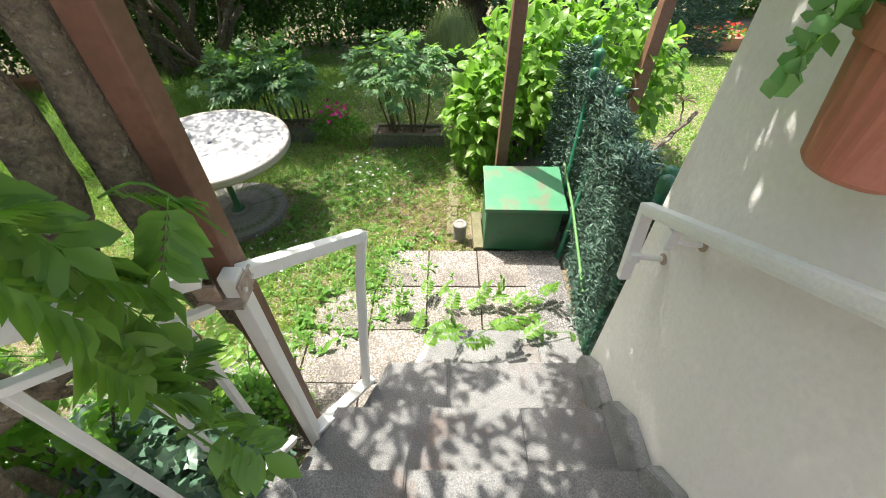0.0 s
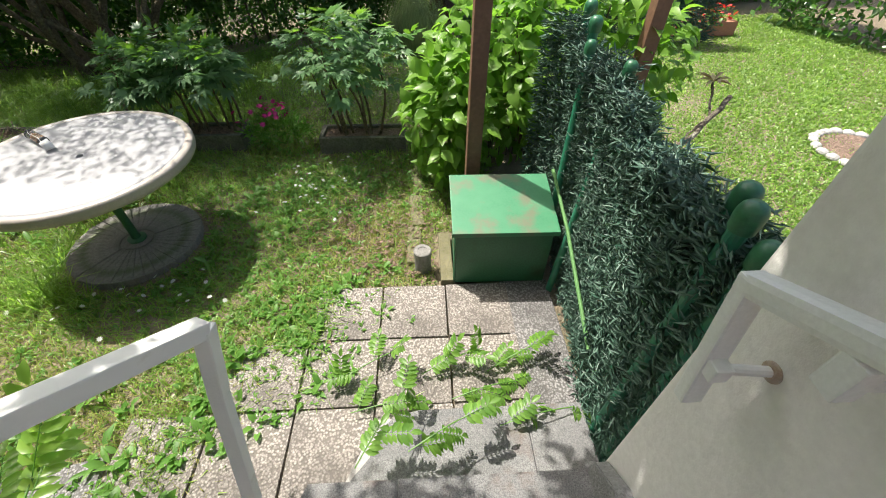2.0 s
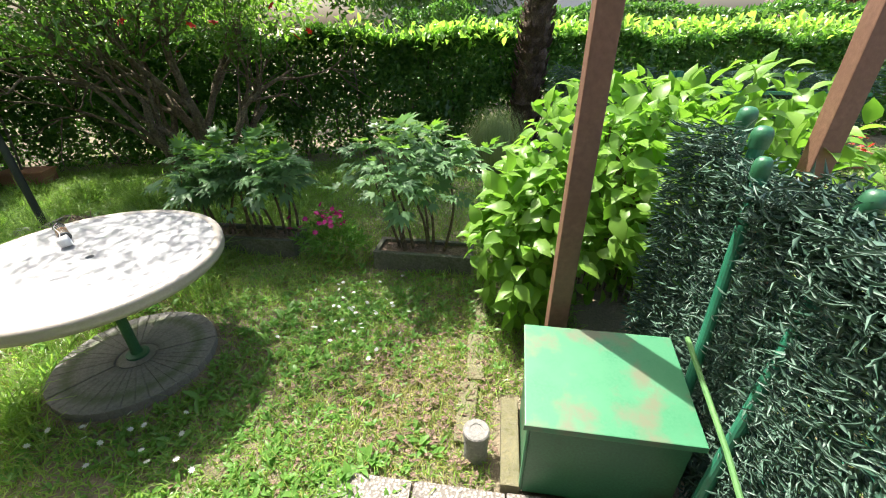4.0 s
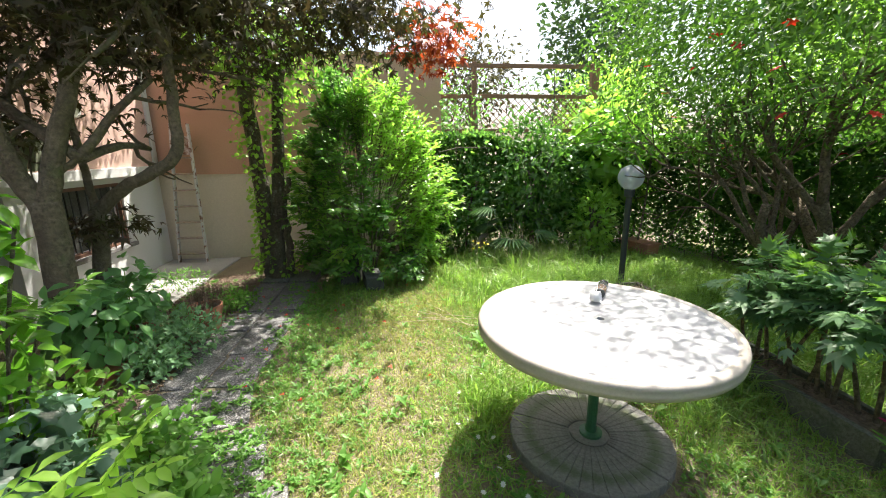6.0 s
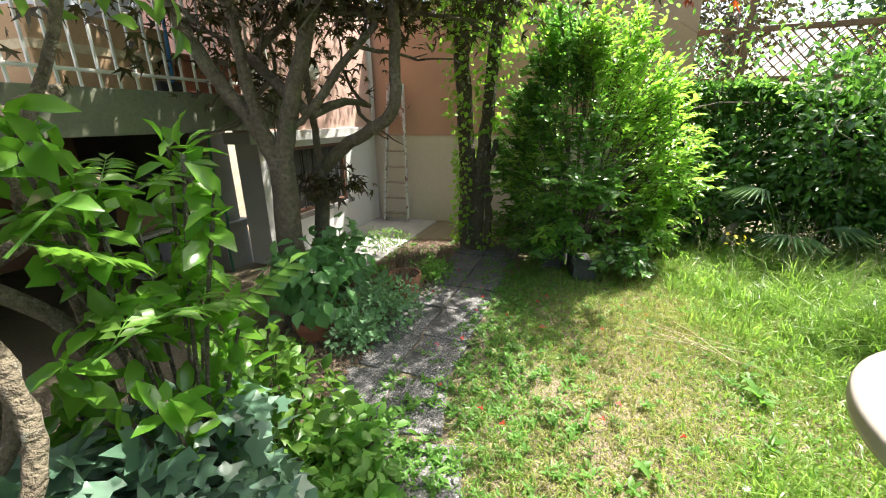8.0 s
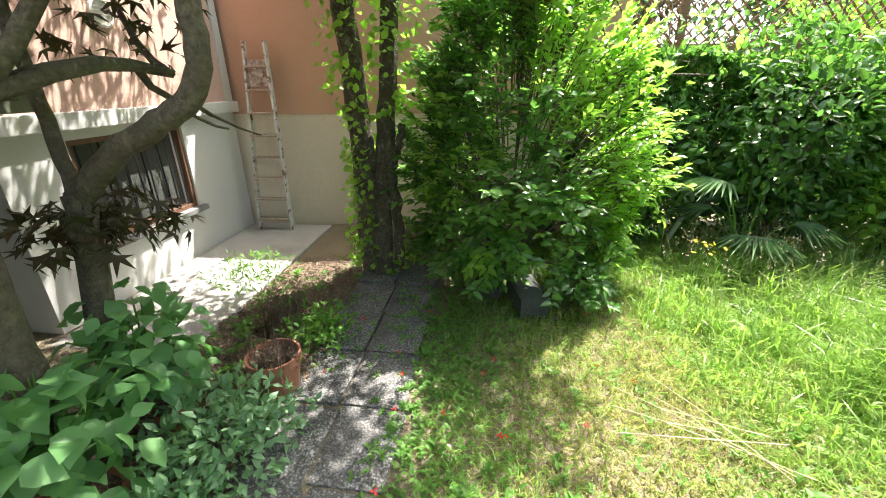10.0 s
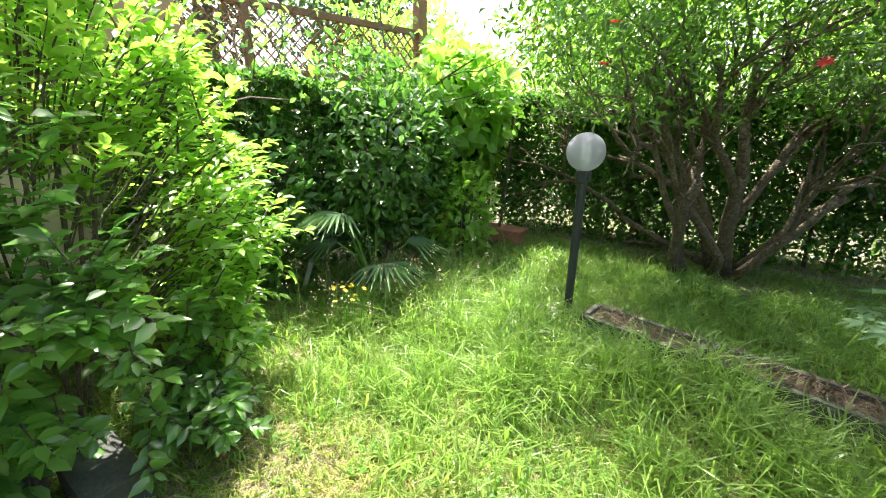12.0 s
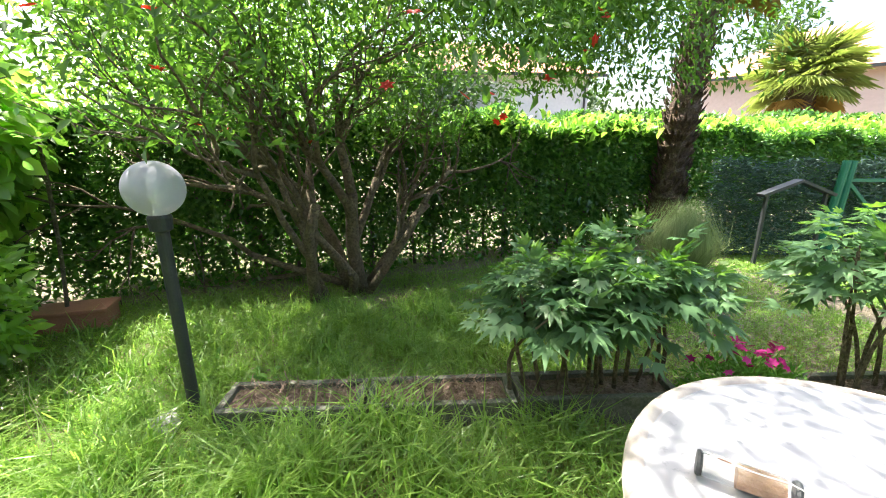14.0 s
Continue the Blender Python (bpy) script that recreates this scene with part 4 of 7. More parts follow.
    box(bm, (-0.42, -0.25, 0), (0.42, 0.25, 0.42), 0.008)
    part("carton", bm, CARDBOARD, bx)
    bm = bmesh.new()
    box(bm, (-0.425, -0.03, 0.2), (0.425, 0.255, 0.25), 0.001)
    part("tape", bm, STRAW, bx)
    tub = thing("storage_tub", (-2.75, -1.62, 2.115), "pale blue-grey plastic tub on the carton", "tub")
    bm = bmesh.new()
    box(bm, (-0.3, -0.2, 0), (0.3, 0.2, 0.26), 0.02)
    part("body", bm, BLUE_GREY, tub)
    bm = bmesh.new()
    box(bm, (-0.32, -0.22, 0.262), (0.32, 0.22, 0.30), 0.01)
    part("lid", bm, WHITE_PAINT, tub)
    cl = thing("red_cushion", (-2.8, -1.62, 2.417), "red patterned cushion on the tub", "cushion")
    bm = bmesh.new()
    box(bm, (-0.25, -0.18, 0), (0.25, 0.18, 0.2), 0.06)
    part("cover", bm, RED_CLOTH, cl, smooth=True)
    pl = thing("flower_trough", (-3.45, -1.42, 1.69), "terracotta plastic balcony trough with dry soil", "planter")
    bm = bmesh.new()
    box(bm, (-0.26, -0.1, 0.02), (0.26, 0.1, 0.24), 0.015)
    part("body", bm, PLASTIC_POT, pl)
    bm = bmesh.new()
    box(bm, (-0.29, -0.125, 0.242), (0.29, 0.125, 0.275), 0.008)
    part("rim", bm, PLASTIC_POT, pl)
    bm = bmesh.new()
    box(bm, (-0.3, -0.13, 0.0), (0.3, 0.13, 0.018), 0.006)
    part("saucer", bm, PLASTIC_POT, pl)
    br = thing("broom", (-3.12, -1.36, 1.69), "blue broom handle leaning on the railing", "broom")
    bm = bmesh.new()
    tube(bm, [(0, 0, 0.05), (0.02, 0.12, 1.3)], 0.012, 8)
    part("handle", bm, surface("blue_plastic", (0.03, 0.16, 0.4), (0.04, 0.2, 0.46), 4, 0.4), br)
    bm = bmesh.new()
    box(bm, (-0.12, -0.03, 0), (0.12, 0.03, 0.08), 0.012)
    part("brush", bm, BLACK_METAL, br)
    # shelf with stored things
    sh = thing("metal_shelf", (-3.55, -2.55, -0.05), "rusty cream metal shelving unit in the store", "shelf", turn=8)
    for x in (-0.36, 0.36):
        for y in (-0.2, 0.2):
            bm = bmesh.new()
            box(bm, (x - 0.018, y - 0.018, 0), (x + 0.018, y + 0.018, 1.05), 0.003)
            part("upright", bm, ALUMINIUM, sh)
    for z in (0.12, 0.5, 0.98):
        bm = bmesh.new()
        box(bm, (-0.38, -0.22, z), (0.38, 0.22, z + 0.03), 0.004)
        part("shelf", bm, ALUMINIUM, sh)
    for nm, x, z, s, mat, lb in (("paper_bag", 0.05, 0.53, (0.2, 0.14, 0.24), CARDBOARD, "crumpled brown paper bag on the shelf"), ("plastic_sack", -0.2, 0.15, (0.14, 0.12, 0.2), WHITE_PAINT, "white plastic sack on the bottom shelf"), ("folded_sheet", 0.0, 1.01, (0.3, 0.18, 0.08), BLACK_METAL, "folded dark plastic sheet on top of the shelf"), ("tool_case", 0.2, 0.15, (0.13, 0.12, 0.14), DARK_BLOCK, "dark tool case on the bottom shelf")):
        t = thing(nm, (-3.55 + x, -2.55, -0.05 + z), lb, nm.replace("_", " "), turn=8)
        bm = bmesh.new()
        box(bm, (-s[0], -s[1], 0), (s[0], s[1], s[2]), 0.03)
        bmesh.ops.subdivide_edges(bm, edges=bm.edges[:], cuts=1)
        for v in bm.verts:
            v.co += Vector(noise.noise_vector(v.co * 9)) * 0.018 if v.co.z > 0.02 else Vector((0, 0, 0))
        part("body", bm, mat, t)


def build_ladder():
    l = thing("step_ladder", (-6.45, -1.22, -0.045), "paint-stained aluminium step ladder leaning on the wall", "ladder")
    for y in (-0.20, 0.20):
        bm = bmesh.new()
        s = 1 if y > 0 else -1
        bar(bm, (0.08, y, 0), (-0.10, y - s * 0.085, 2.02), 0.025, 0.06, 0.004, up=(1, 0, 0))
        part("rail", bm, ALUMINIUM, l)
    for i in range(8):
        t = (0.12 + 0.235 * i) / 2.02
        bm = bmesh.new()
        hw = 0.2 - 0.085 * t
        x = 0.08 - 0.18 * t
        box(bm, (x - 0.04, -hw, 2.02 * t), (x + 0.04, hw, 2.02 * t + 0.022), 0.004)
        part("tread", bm, RUST, l, "rust-spotted ladder tread")
    bm = bmesh.new()
    bar(bm, (-0.07, 0, 1.58), (-0.09, 0, 1.84), 0.2, 0.02, 0.003, up=(1, 0, 0))
    part("platform", bm, surface("rusty_panel", (0.55, 0.52, 0.5), (0.2, 0.09, 0.05), 22.0, 0.7), l, "rust-spotted folded platform")


# ---- garden furniture ----
def build_table():
    t = thing("garden_table", (-1.92, 2.91, 0), "round white resin garden table on one green leg", "table")
    bm = bmesh.new()
    lathe(bm, [(0.02, 0.66), (0.02, 0.718), (0.30, 0.72), (0.565, 0.72), (0.572, 0.716), (0.575, 0.716)], 72)
    part("tabletop", bm, TABLE_TOP, t, smooth=False)
    bm = bmesh.new()
    lathe(bm, [(0.575, 0.716), (0.582, 0.722), (0.60, 0.724), (0.617, 0.716), (0.622, 0.70), (0.617, 0.69), (0.622, 0.68), (0.617, 0.655), (0.60, 0.652), (0.59, 0.67), (0.02, 0.672)], 72)
    part("rim", bm, TABLE_RIM, t, "beige moulded rim", True)
    bm = bmesh.new()
    tube(bm, [(0, 0, 0.05), (0, 0, 0.67)], 0.027, 16)
    part("leg", bm, GREEN_PAINT, t, "green painted steel leg")
    for i in range(4):
        bm = bmesh.new()
        box(bm, (0.02, -0.006, 0.60), (0.25, 0.006, 0.668), 0.002, pose(0, 0, 0, 0, 0, 45 + 90 * i))
        part("brace", bm, GREEN_PAINT, t)
    bm = bmesh.new()
    lathe(bm, [(0.0, 0.045), (0.06, 0.045), (0.06, 0.06), (0.03, 0.066), (0.03, 0.09)], 20)
    part("foot_plate", bm, GREEN_PAINT, t)
    s = thing("millstone", (-1.92, 2.90, -0.015), "round grey millstone slab with radial grooves", "stone slab")
    bm = bmesh.new()
    n, r0, r1 = 40, 0.11, 0.42
    a = math.pi / n * 0.975
    low = [bm.verts.new((r * math.cos(t), r * math.sin(t), -0.02)) for r, t in ((r0, -a), (r1, -a), (r1 + 0.004, 0), (r1, a), (r0, a))]
    top = [bm.verts.new((v.co.x, v.co.y, 0.062)) for v in low]
    bm.faces.new(top)
    for k in range(5):
        bm.faces.new((low[k], low[(k + 1) % 5], top[(k + 1) % 5], top[k]))
    bmesh.ops.bevel(bm, geom=[e for e in bm.edges if all(v.co.z > 0.05 for v in e.verts)], offset=0.003, segments=1, affect="EDGES")
    bm.normal_update()
    wedge = bpy.data.meshes.new("sector")
    bm.to_mesh(wedge)
    bm.free()
    wedge.materials.append(MILLSTONE)
    g = np.random.default_rng(2)
    for k in range(n):
        ob = new("sector", wedge)
        ob.parent = s
        ob.matrix_local = pose(0, 0, g.normal(0, 0.0015), 0, 0, 360 * k / n)
    bm = bmesh.new()
    lathe(bm, [(0.415, -0.05), (0.415, 0.048), (0.1, 0.048), (0.1, 0.06), (0.0, 0.062)], 72)
    part("core", bm, MILLSTONE, s)
    # a bottle feeder lying on the table
    b = thing("bottle_feeder", (-2.25, 3.08, 0.724), "clear plastic bottle with brown filling lying on the table", "bottle", turn=-34)
    b.matrix_world = b.matrix_world @ Matrix.Scale(0.75, 4)
    bm = bmesh.new()
    lathe(bm, [(0.0, -0.13), (0.034, -0.13), (0.038, -0.12), (0.038, 0.06), (0.034, 0.085), (0.018, 0.12), (0.015, 0.14), (0.0, 0.14)], 24)
    bmesh.ops.transform(bm, matrix=pose(0, 0, 0.04, 0, 90, 0), verts=bm.verts)
    part("bottle", bm, CLEAR, b, smooth=True)
    bm = bmesh.new()
    lathe(bm, [(0.0, -0.06), (0.032, -0.06), (0.034, 0.0), (0.03, 0.055), (0.0, 0.06)], 18, None)
    bmesh.ops.transform(bm, matrix=pose(0.03, 0, 0.038, 0, 90, 0), verts=bm.verts)
    part("filling", bm, CORK, b, "brown crumbly filling")
    for x in (-0.125, 0.11):
        bm = bmesh.new()
        lathe(bm, [(0.0, -0.008), (0.036, -0.008), (0.04, 0), (0.036, 0.008), (0.0, 0.008)], 20)
        bmesh.ops.transform(bm, matrix=pose(x, 0, 0.04, 0, 90, 0), verts=bm.verts)
        part("cap", bm, BLACK_METAL, b)
    bm = bmesh.new()
    tube(bm, smooth_path([(-0.12, 0, 0.08), (0.0, -0.03, 0.09), (0.12, -0.02, 0.075), (0.22, -0.05, 0.004)], 4), 0.0022, 5)
    part("wire", bm, ALUMINIUM, b)
    k = thing("feeder_cup", (-2.13, 2.99, 0.724), "small grey plastic cup lying on its side", "cup")
    bm = bmesh.new()
    lathe(bm, [(0.0, -0.03), (0.026, -0.03), (0.032, 0.02), (0.030, 0.02), (0.024, -0.024), (0.0, -0.024)], 20)
    bmesh.ops.transform(bm, matrix=pose(0, 0, 0.031, 0, 80, 50), verts=bm.verts)
    part("cup", bm, GREY_PAINT, k, smooth=True)


def build_lamp():
    l = thing("garden_lamp", (-4.26, 4.40, 0), "globe garden lamp on a dark metal post", "lamp")
    bm = bmesh.new()
    tube(bm, [(0, 0, -0.05), (0, 0, 1.10)], 0.032, 16)
    part("post", bm, BLACK_METAL, l)
    bm = bmesh.new()
    lathe(bm, [(0.033, 1.05), (0.05, 1.06), (0.055, 1.12), (0.05, 1.135), (0.0, 1.135)], 20)
    part("collar", bm, BLACK_METAL, l)
    bm = bmesh.new()
    prof = [(0.133 * math.sin(a), 1.262 - 0.133 * math.cos(a)) for a in np.linspace(0.32, math.pi, 20)]
    lathe(bm, prof, 40)
    bmesh.ops.remove_doubles(bm, verts=bm.verts, dist=1e-5)
    part("globe", bm, GLASS, l, "smoky clear plastic globe", True)
    bm = bmesh.new()
    lathe(bm, [(0.0, 1.135), (0.022, 1.135), (0.022, 1.2), (0.03, 1.21), (0.03, 1.30), (0.02, 1.31), (0.0, 1.31)], 16)
    part("bulb", bm, WHITE_PAINT, l, "white compact bulb")
    st = thing("pale_stone", (-4.36, 4.28, 0), "pale rough stone at the lamp's foot", "stone")
    bm = bmesh.new()
    bmesh.ops.create_icosphere(bm, subdivisions=2, radius=0.09)
    for v in bm.verts:
        v.co = Vector((v.co.x, v.co.y * 0.8, max(v.co.z, -0.03) * 0.7 + 0.02)) * (1 + 0.25 * noise.noise(v.co * 14))
    part("rock", bm, CONCRETE, st)


def build_troughs():
    for x0, x1, yf, lb in ((-4.06, -3.30, 4.20, "weathered concrete trough with dry stalks and soil"), (-3.28, -2.48, 4.21, "weathered concrete trough with dry stalks and soil"), (-2.46, -1.56, 4.22, "weathered concrete trough planted with a peony"), (-0.82, -0.02, 4.12, "weathered concrete trough planted with a peony")):
        t = thing("garden_trough", ((x0 + x1) / 2, yf + 0.14, 0), lb, "planter", "concrete garden troughs", turn=rng.normal(0, 0.8))
        hw = (x1 - x0) / 2
        bm = bmesh.new()
        for lo, hi in (((-hw, -0.14), (hw, -0.10)), ((-hw, 0.10), (hw, 0.14)), ((-hw, -0.10), (-hw + 0.04, 0.10)), ((hw - 0.04, -0.10), (hw, 0.10))):
            box(bm, (lo[0], lo[1], -0.03), (hi[0], hi[1], 0.145), 0.006)
        part("casing", bm, TROUGH, t)
        bm = bmesh.new()
        box(bm, (-hw + 0.04, -0.1, -0.02), (hw - 0.04, 0.1, 0.115))
        bmesh.ops.subdivide_edges(bm, edges=bm.edges[:], cuts=4, use_grid_fill=True)
        for v in bm.verts:
            if v.co.z > 0.1:
                v.co.z += 0.02 * noise.noise(v.co * 12)
        part("soil", bm, LITTER, t)
        n = 160 if hw < 0.41 and x1 < -2 else 30
        g = np.random.default_rng(int(100 * abs(x0)))
        a = g.uniform(0, 6.28, n)
        P = np.stack([g.uniform(-hw + 0.05, hw - 0.05, n), g.uniform(-0.1, 0.1, n), g.uniform(0.13, 0.16, n)], 1)
        leaf_mesh("stalk_litter", P, np.stack([np.cos(a), np.sin(a) * 0.5, g.uniform(0, 0.4, n)], 1), np.tile((0, 0.2, 1.0), (n, 1)), g.uniform(0.06, 0.2, n), 0.006, BLADE, LITTER, t, "dry brown stalks")


def build_box():
    b = thing("metal_box", (0.325, 2.41, 0), "green painted sheet-metal box with a sloping lid", "storage box", turn=-1)
    bm = bmesh.new()
    v = [bm.verts.new(p) for p in ((0, 0, 0.012), (0.58, 0, 0.012), (0.58, 0.42, 0.012), (0, 0.42, 0.012), (0, 0, 0.45), (0.58, 0, 0.45), (0.58, 0.42, 0.53), (0, 0.42, 0.53))]
    for f in ((0, 3, 2, 1), (0, 1, 5, 4), (1, 2, 6, 5), (2, 3, 7, 6), (3, 0, 4, 7), (4, 5, 6, 7)):
        bm.faces.new([v[i] for i in f])
    bmesh.ops.bevel(bm, geom=bm.edges[:], offset=0.004, segments=2, affect="EDGES")
    part("body", bm, GREEN_DARK, b)
    bm = bmesh.new()
    bar(bm, (0.29, -0.025, 0.457), (0.29, 0.45, 0.545), 0.63, 0.012, 0.004)
    part("lid", bm, GREEN_METAL, b, "faded green lid with dirt streaks")
    bm = bmesh.new()
    box(bm, (-0.028, -0.022, 0.43), (0.608, -0.016, 0.458), 0.002)
    part("lid_lip", bm, GREEN_METAL, b)
    for x in (-0.01,):
        bm = bmesh.new()
        box(bm, (-0.012, 0.002, 0.012), (-0.002, 0.03, 0.44), 0.002)
        part("corner_strip", bm, GREEN_METAL, b)
    p = thing("floor_plate", (0.235, 2.46, 0.0), "pale green cement slab edge beside the box", "slab")
    bm = bmesh.new()
    box(bm, (0.0, -0.05, -0.02), (0.085, 0.42, 0.04), 0.008)
    part("slab", bm, MOSS, p)
    s = thing("pipe_stub", (0.12, 2.57, 0), "grey capped pipe stub standing in the ground", "pipe")
    bm = bmesh.new()
    lathe(bm, [(0.055, -0.02), (0.055, 0.13), (0.06, 0.13), (0.06, 0.16), (0.055, 0.166), (0.03, 0.166), (0.03, 0.162), (0.0, 0.162)], 28)
    part("pipe", bm, MILLSTONE, s)
    m = thing("edging_stone", (0.06, 3.05, 0), "mossy stone edging set flush in the soil", "edging")
    for i in range(3):
        bm = bmesh.new()
        box(bm, (-0.05, -0.19, -0.03), (0.05, 0.19, 0.012), 0.01)
        ob = part("stone", bm, MOSS, m)
        ob.matrix_local = pose(0.02 * i, -0.25 + 0.4 * i, 0, 0, 0, 3 * i)


# ---- artificial hedge fence ----
def needles(name, path_pts, z0, z1, n, parent, thick=0.05, seed=0, size=0.05):
    g = np.random.default_rng(seed)
    P = np.array([tuple(p) for p in path_pts])
    seg = np.linalg.norm(np.diff(P, axis=0), axis=1)
    cum = np.concatenate([[0], np.cumsum(seg)])
    s = g.uniform(0, cum[-1], n)
    i = np.clip(np.searchsorted(cum, s) - 1, 0, len(seg) - 1)
    t = (s - cum[i]) / seg[i]
    base = P[i] + (P[i + 1] - P[i]) * t[:, None]
    d = unit((P[i + 1] - P[i]))
    nrm = np.stack([-d[:, 1], d[:, 0], 0 * s], 1)
    z = z0 + (z1 - z0 + 0.04 * np.sin(7 * s) + 0.03 * np.sin(17 * s)) * g.random(n)
    row = np.round(z / 0.028) * 0.028 + g.normal(0, 0.006, n)
    off = g.normal(0, 0.4, n)
    Q = base + nrm * (off * thick)[:, None]
    Q[:, 2] += row
    side = np.where(g.random(n) < 0.5, 1, -1)[:, None]
    D = d * side * 0.8 + nrm * np.sign(off)[:, None] * 0.5 + g.normal(0, 0.35, (n, 3))
    return leaf_mesh(name, Q, D, nrm + g.normal(0, 0.5, (n, 3)), size * g.uniform(0.6, 1.2, n), 0.0085, LEAF_SMALL, FAKE_FIR, parent)


def build_fence():
    f = thing("hedge_fence", (0, 0, 0), "artificial green tinsel hedge screen on green tube posts", "fence")
    line = [(0.93, 1.24, 0), (0.99, 1.9, 0), (1.03, 2.45, 0), (1.05, 3.0, 0)]
    needles("screen", line, 0.03, 1.29, 32000, f, 0.05, 1, 0.054)
    needles("screen", [(1.05, 3.0, 0), (0.97, 3.2, 0), (0.90, 3.22, 0)], 0.1, 1.36, 3800, f, 0.055, 2, 0.065)
    needles("screen", [(0.93, 1.3, 0.0), (0.98, 2.0, 0), (1.03, 2.6, 0), (1.06, 3.05, 0)], 1.16, 1.33, 6000, f, 0.09, 3, 0.062)
    needles("screen", [(0.875, 1.22, 0.0), (0.89, 1.4, 0), (0.925, 1.8, 0)], 0.05, 1.3, 2000, f, 0.035, 4, 0.062)
    bm = bmesh.new()
    for i in range(26):
        z = 0.06 + 0.046 * i
        tube(bm, [(0.935, 1.36, z), (0.975, 1.9, z), (1.025, 2.45, z), (1.055, 3.0, z)], 0.0016, 4)
    for i in range(32):
        t = i / 31
        tube(bm, [(0.935 + 0.12 * t, 1.36 + 1.64 * t, 0.05), (0.935 + 0.12 * t, 1.36 + 1.64 * t, 1.23)], 0.0014, 4)
    part("mesh_wire", bm, GREEN_TUBE, f, "green coated mesh wire")
    posts = [((0.90, 1.40, 0.0), (0.889, 1.345, 1.435), 0.028), ((0.94, 1.56, 0.0), (0.953, 1.446, 1.415), 0.028), ((0.91, 1.275, 0.0), (0.905, 1.262, 1.385), 0.028), ((0.93, 2.33, 0.0), (1.055, 2.42, 1.37), 0.025), ((0.95, 2.62, 0.3), (1.01, 2.80, 1.34), 0.024), ((1.05, 2.98, 0.0), (1.085, 2.99, 1.40), 0.03), ((1.08, 3.12, 0.0), (1.10, 3.15, 1.44), 0.03)]
    for a, b, r in posts:
        bm = bmesh.new()
        r *= 0.86
        tube(bm, [a, b], r, 14)
        p = part("post", bm, GREEN_TUBE, f, "green coated steel tube post")
        bm = bmesh.new()
        lathe(bm, [(r * 1.3, -0.05), (r * 1.42, -0.015), (r * 1.4, 0.0), (r * 1.2, 0.016), (r * 0.8, 0.026), (0.0, 0.03)], 18)
        bmesh.ops.translate(bm, verts=bm.verts, vec=b)
        part("cap", bm, GREEN_DARK, p, "rounded green plastic cap", True)
    bm = bmesh.new()
    tube(bm, [(0.93, 2.72, 0.66), (0.925, 2.3, 0.55), (0.89, 1.66, 0.36)], 0.010, 8)
    part("brace", bm, BAMBOO, f, "thin green bamboo brace")
    s = thing("bare_twig", (1.27, 2.28, 0), "dark bare branch with a tuft of narrow purple leaves", "branch")
    bm = bmesh.new()
    tube(bm, smooth_path([(0, 0, 0.0), (0.0, -0.02, 0.6), (0.03, 0.0, 0.98), (0.18, 0.1, 1.07), (0.39, 0.25, 1.18)], 5, 0.006), [0.015] * 14 + [0.013] * 7, 7)
    tube(bm, smooth_path([(0.26, 0.16, 1.11), (0.28, 0.23, 1.18), (0.283, 0.27, 1.25)], 4, 0.003), 0.006, 5)
    tube(bm, smooth_path([(0.1, 0.04, 1.03), (0.16, 0.12, 1.06), (0.22, 0.12, 1.12)], 4, 0.004), 0.005, 5)
    part("stem", bm, BARK, s)
    a = np.linspace(0, 5.7, 10)
    leaf_mesh("leaves", np.tile((0.283, 0.27, 1.25), (10, 1)), np.stack([np.cos(a), np.sin(a), 0.25 + 0.2 * np.sin(3 * a)], 1), np.tile((0, 0, 1.0), (10, 1)), 0.09, 0.02, LEAF_OVAL, MAPLE, s)
    # screen farther off, with two posts and an arched hut
    f2 = thing("hedge_fence", (0, 0, 0), "far artificial green hedge screen with green posts", "fence")
    needles("screen", [(0.8, 7.5, 0), (2.0, 7.35, 0), (4.6, 7.2, 0)], 0.0, 1.22, 18000, f2, 0.07, 5, 0.11)
    for x, dx in ((2.15, 0.1), (2.27, 0.06)):
        bm = bmesh.new()
        tube(bm, [(x, 7.2, 0), (x + dx, 7.2, 1.24)], 0.045, 10)
        part("post", bm, GREEN_TUBE, f2)
    bm = bmesh.new()
    bar(bm, (2.25, 7.2, 1.0), (4.5, 7.1, 1.0), 0.04, 0.04)
    part("rail", bm, GREEN_TUBE, f2)
    bm = bmesh.new()
    bar(bm, (2.3, 7.2, 1.0), (2.9, 7.15, 0.4), 0.04, 0.04)
    part("strut", bm, GREEN_TUBE, f2)
    hut = thing("wood_store", (1.45, 7.0, 0), "dark arched wood store against the screen", "hut")
    for s0 in (-0.32, 0.42):
        bm = bmesh.new()
        bar(bm, (s0, 0, 0), (s0, 0, 0.87), 0.035, 0.035)
        part("upright", bm, BLACK_METAL, hut)
    bm = bmesh.new()
    bar(bm, (-0.4, 0, 0.85), (0.05, 0, 1.02), 0.12, 0.035)
    bar(bm, (0.05, 0, 1.02), (0.5, 0, 0.85), 0.12, 0.035)
    part("roof", bm, BLACK_METAL, hut)


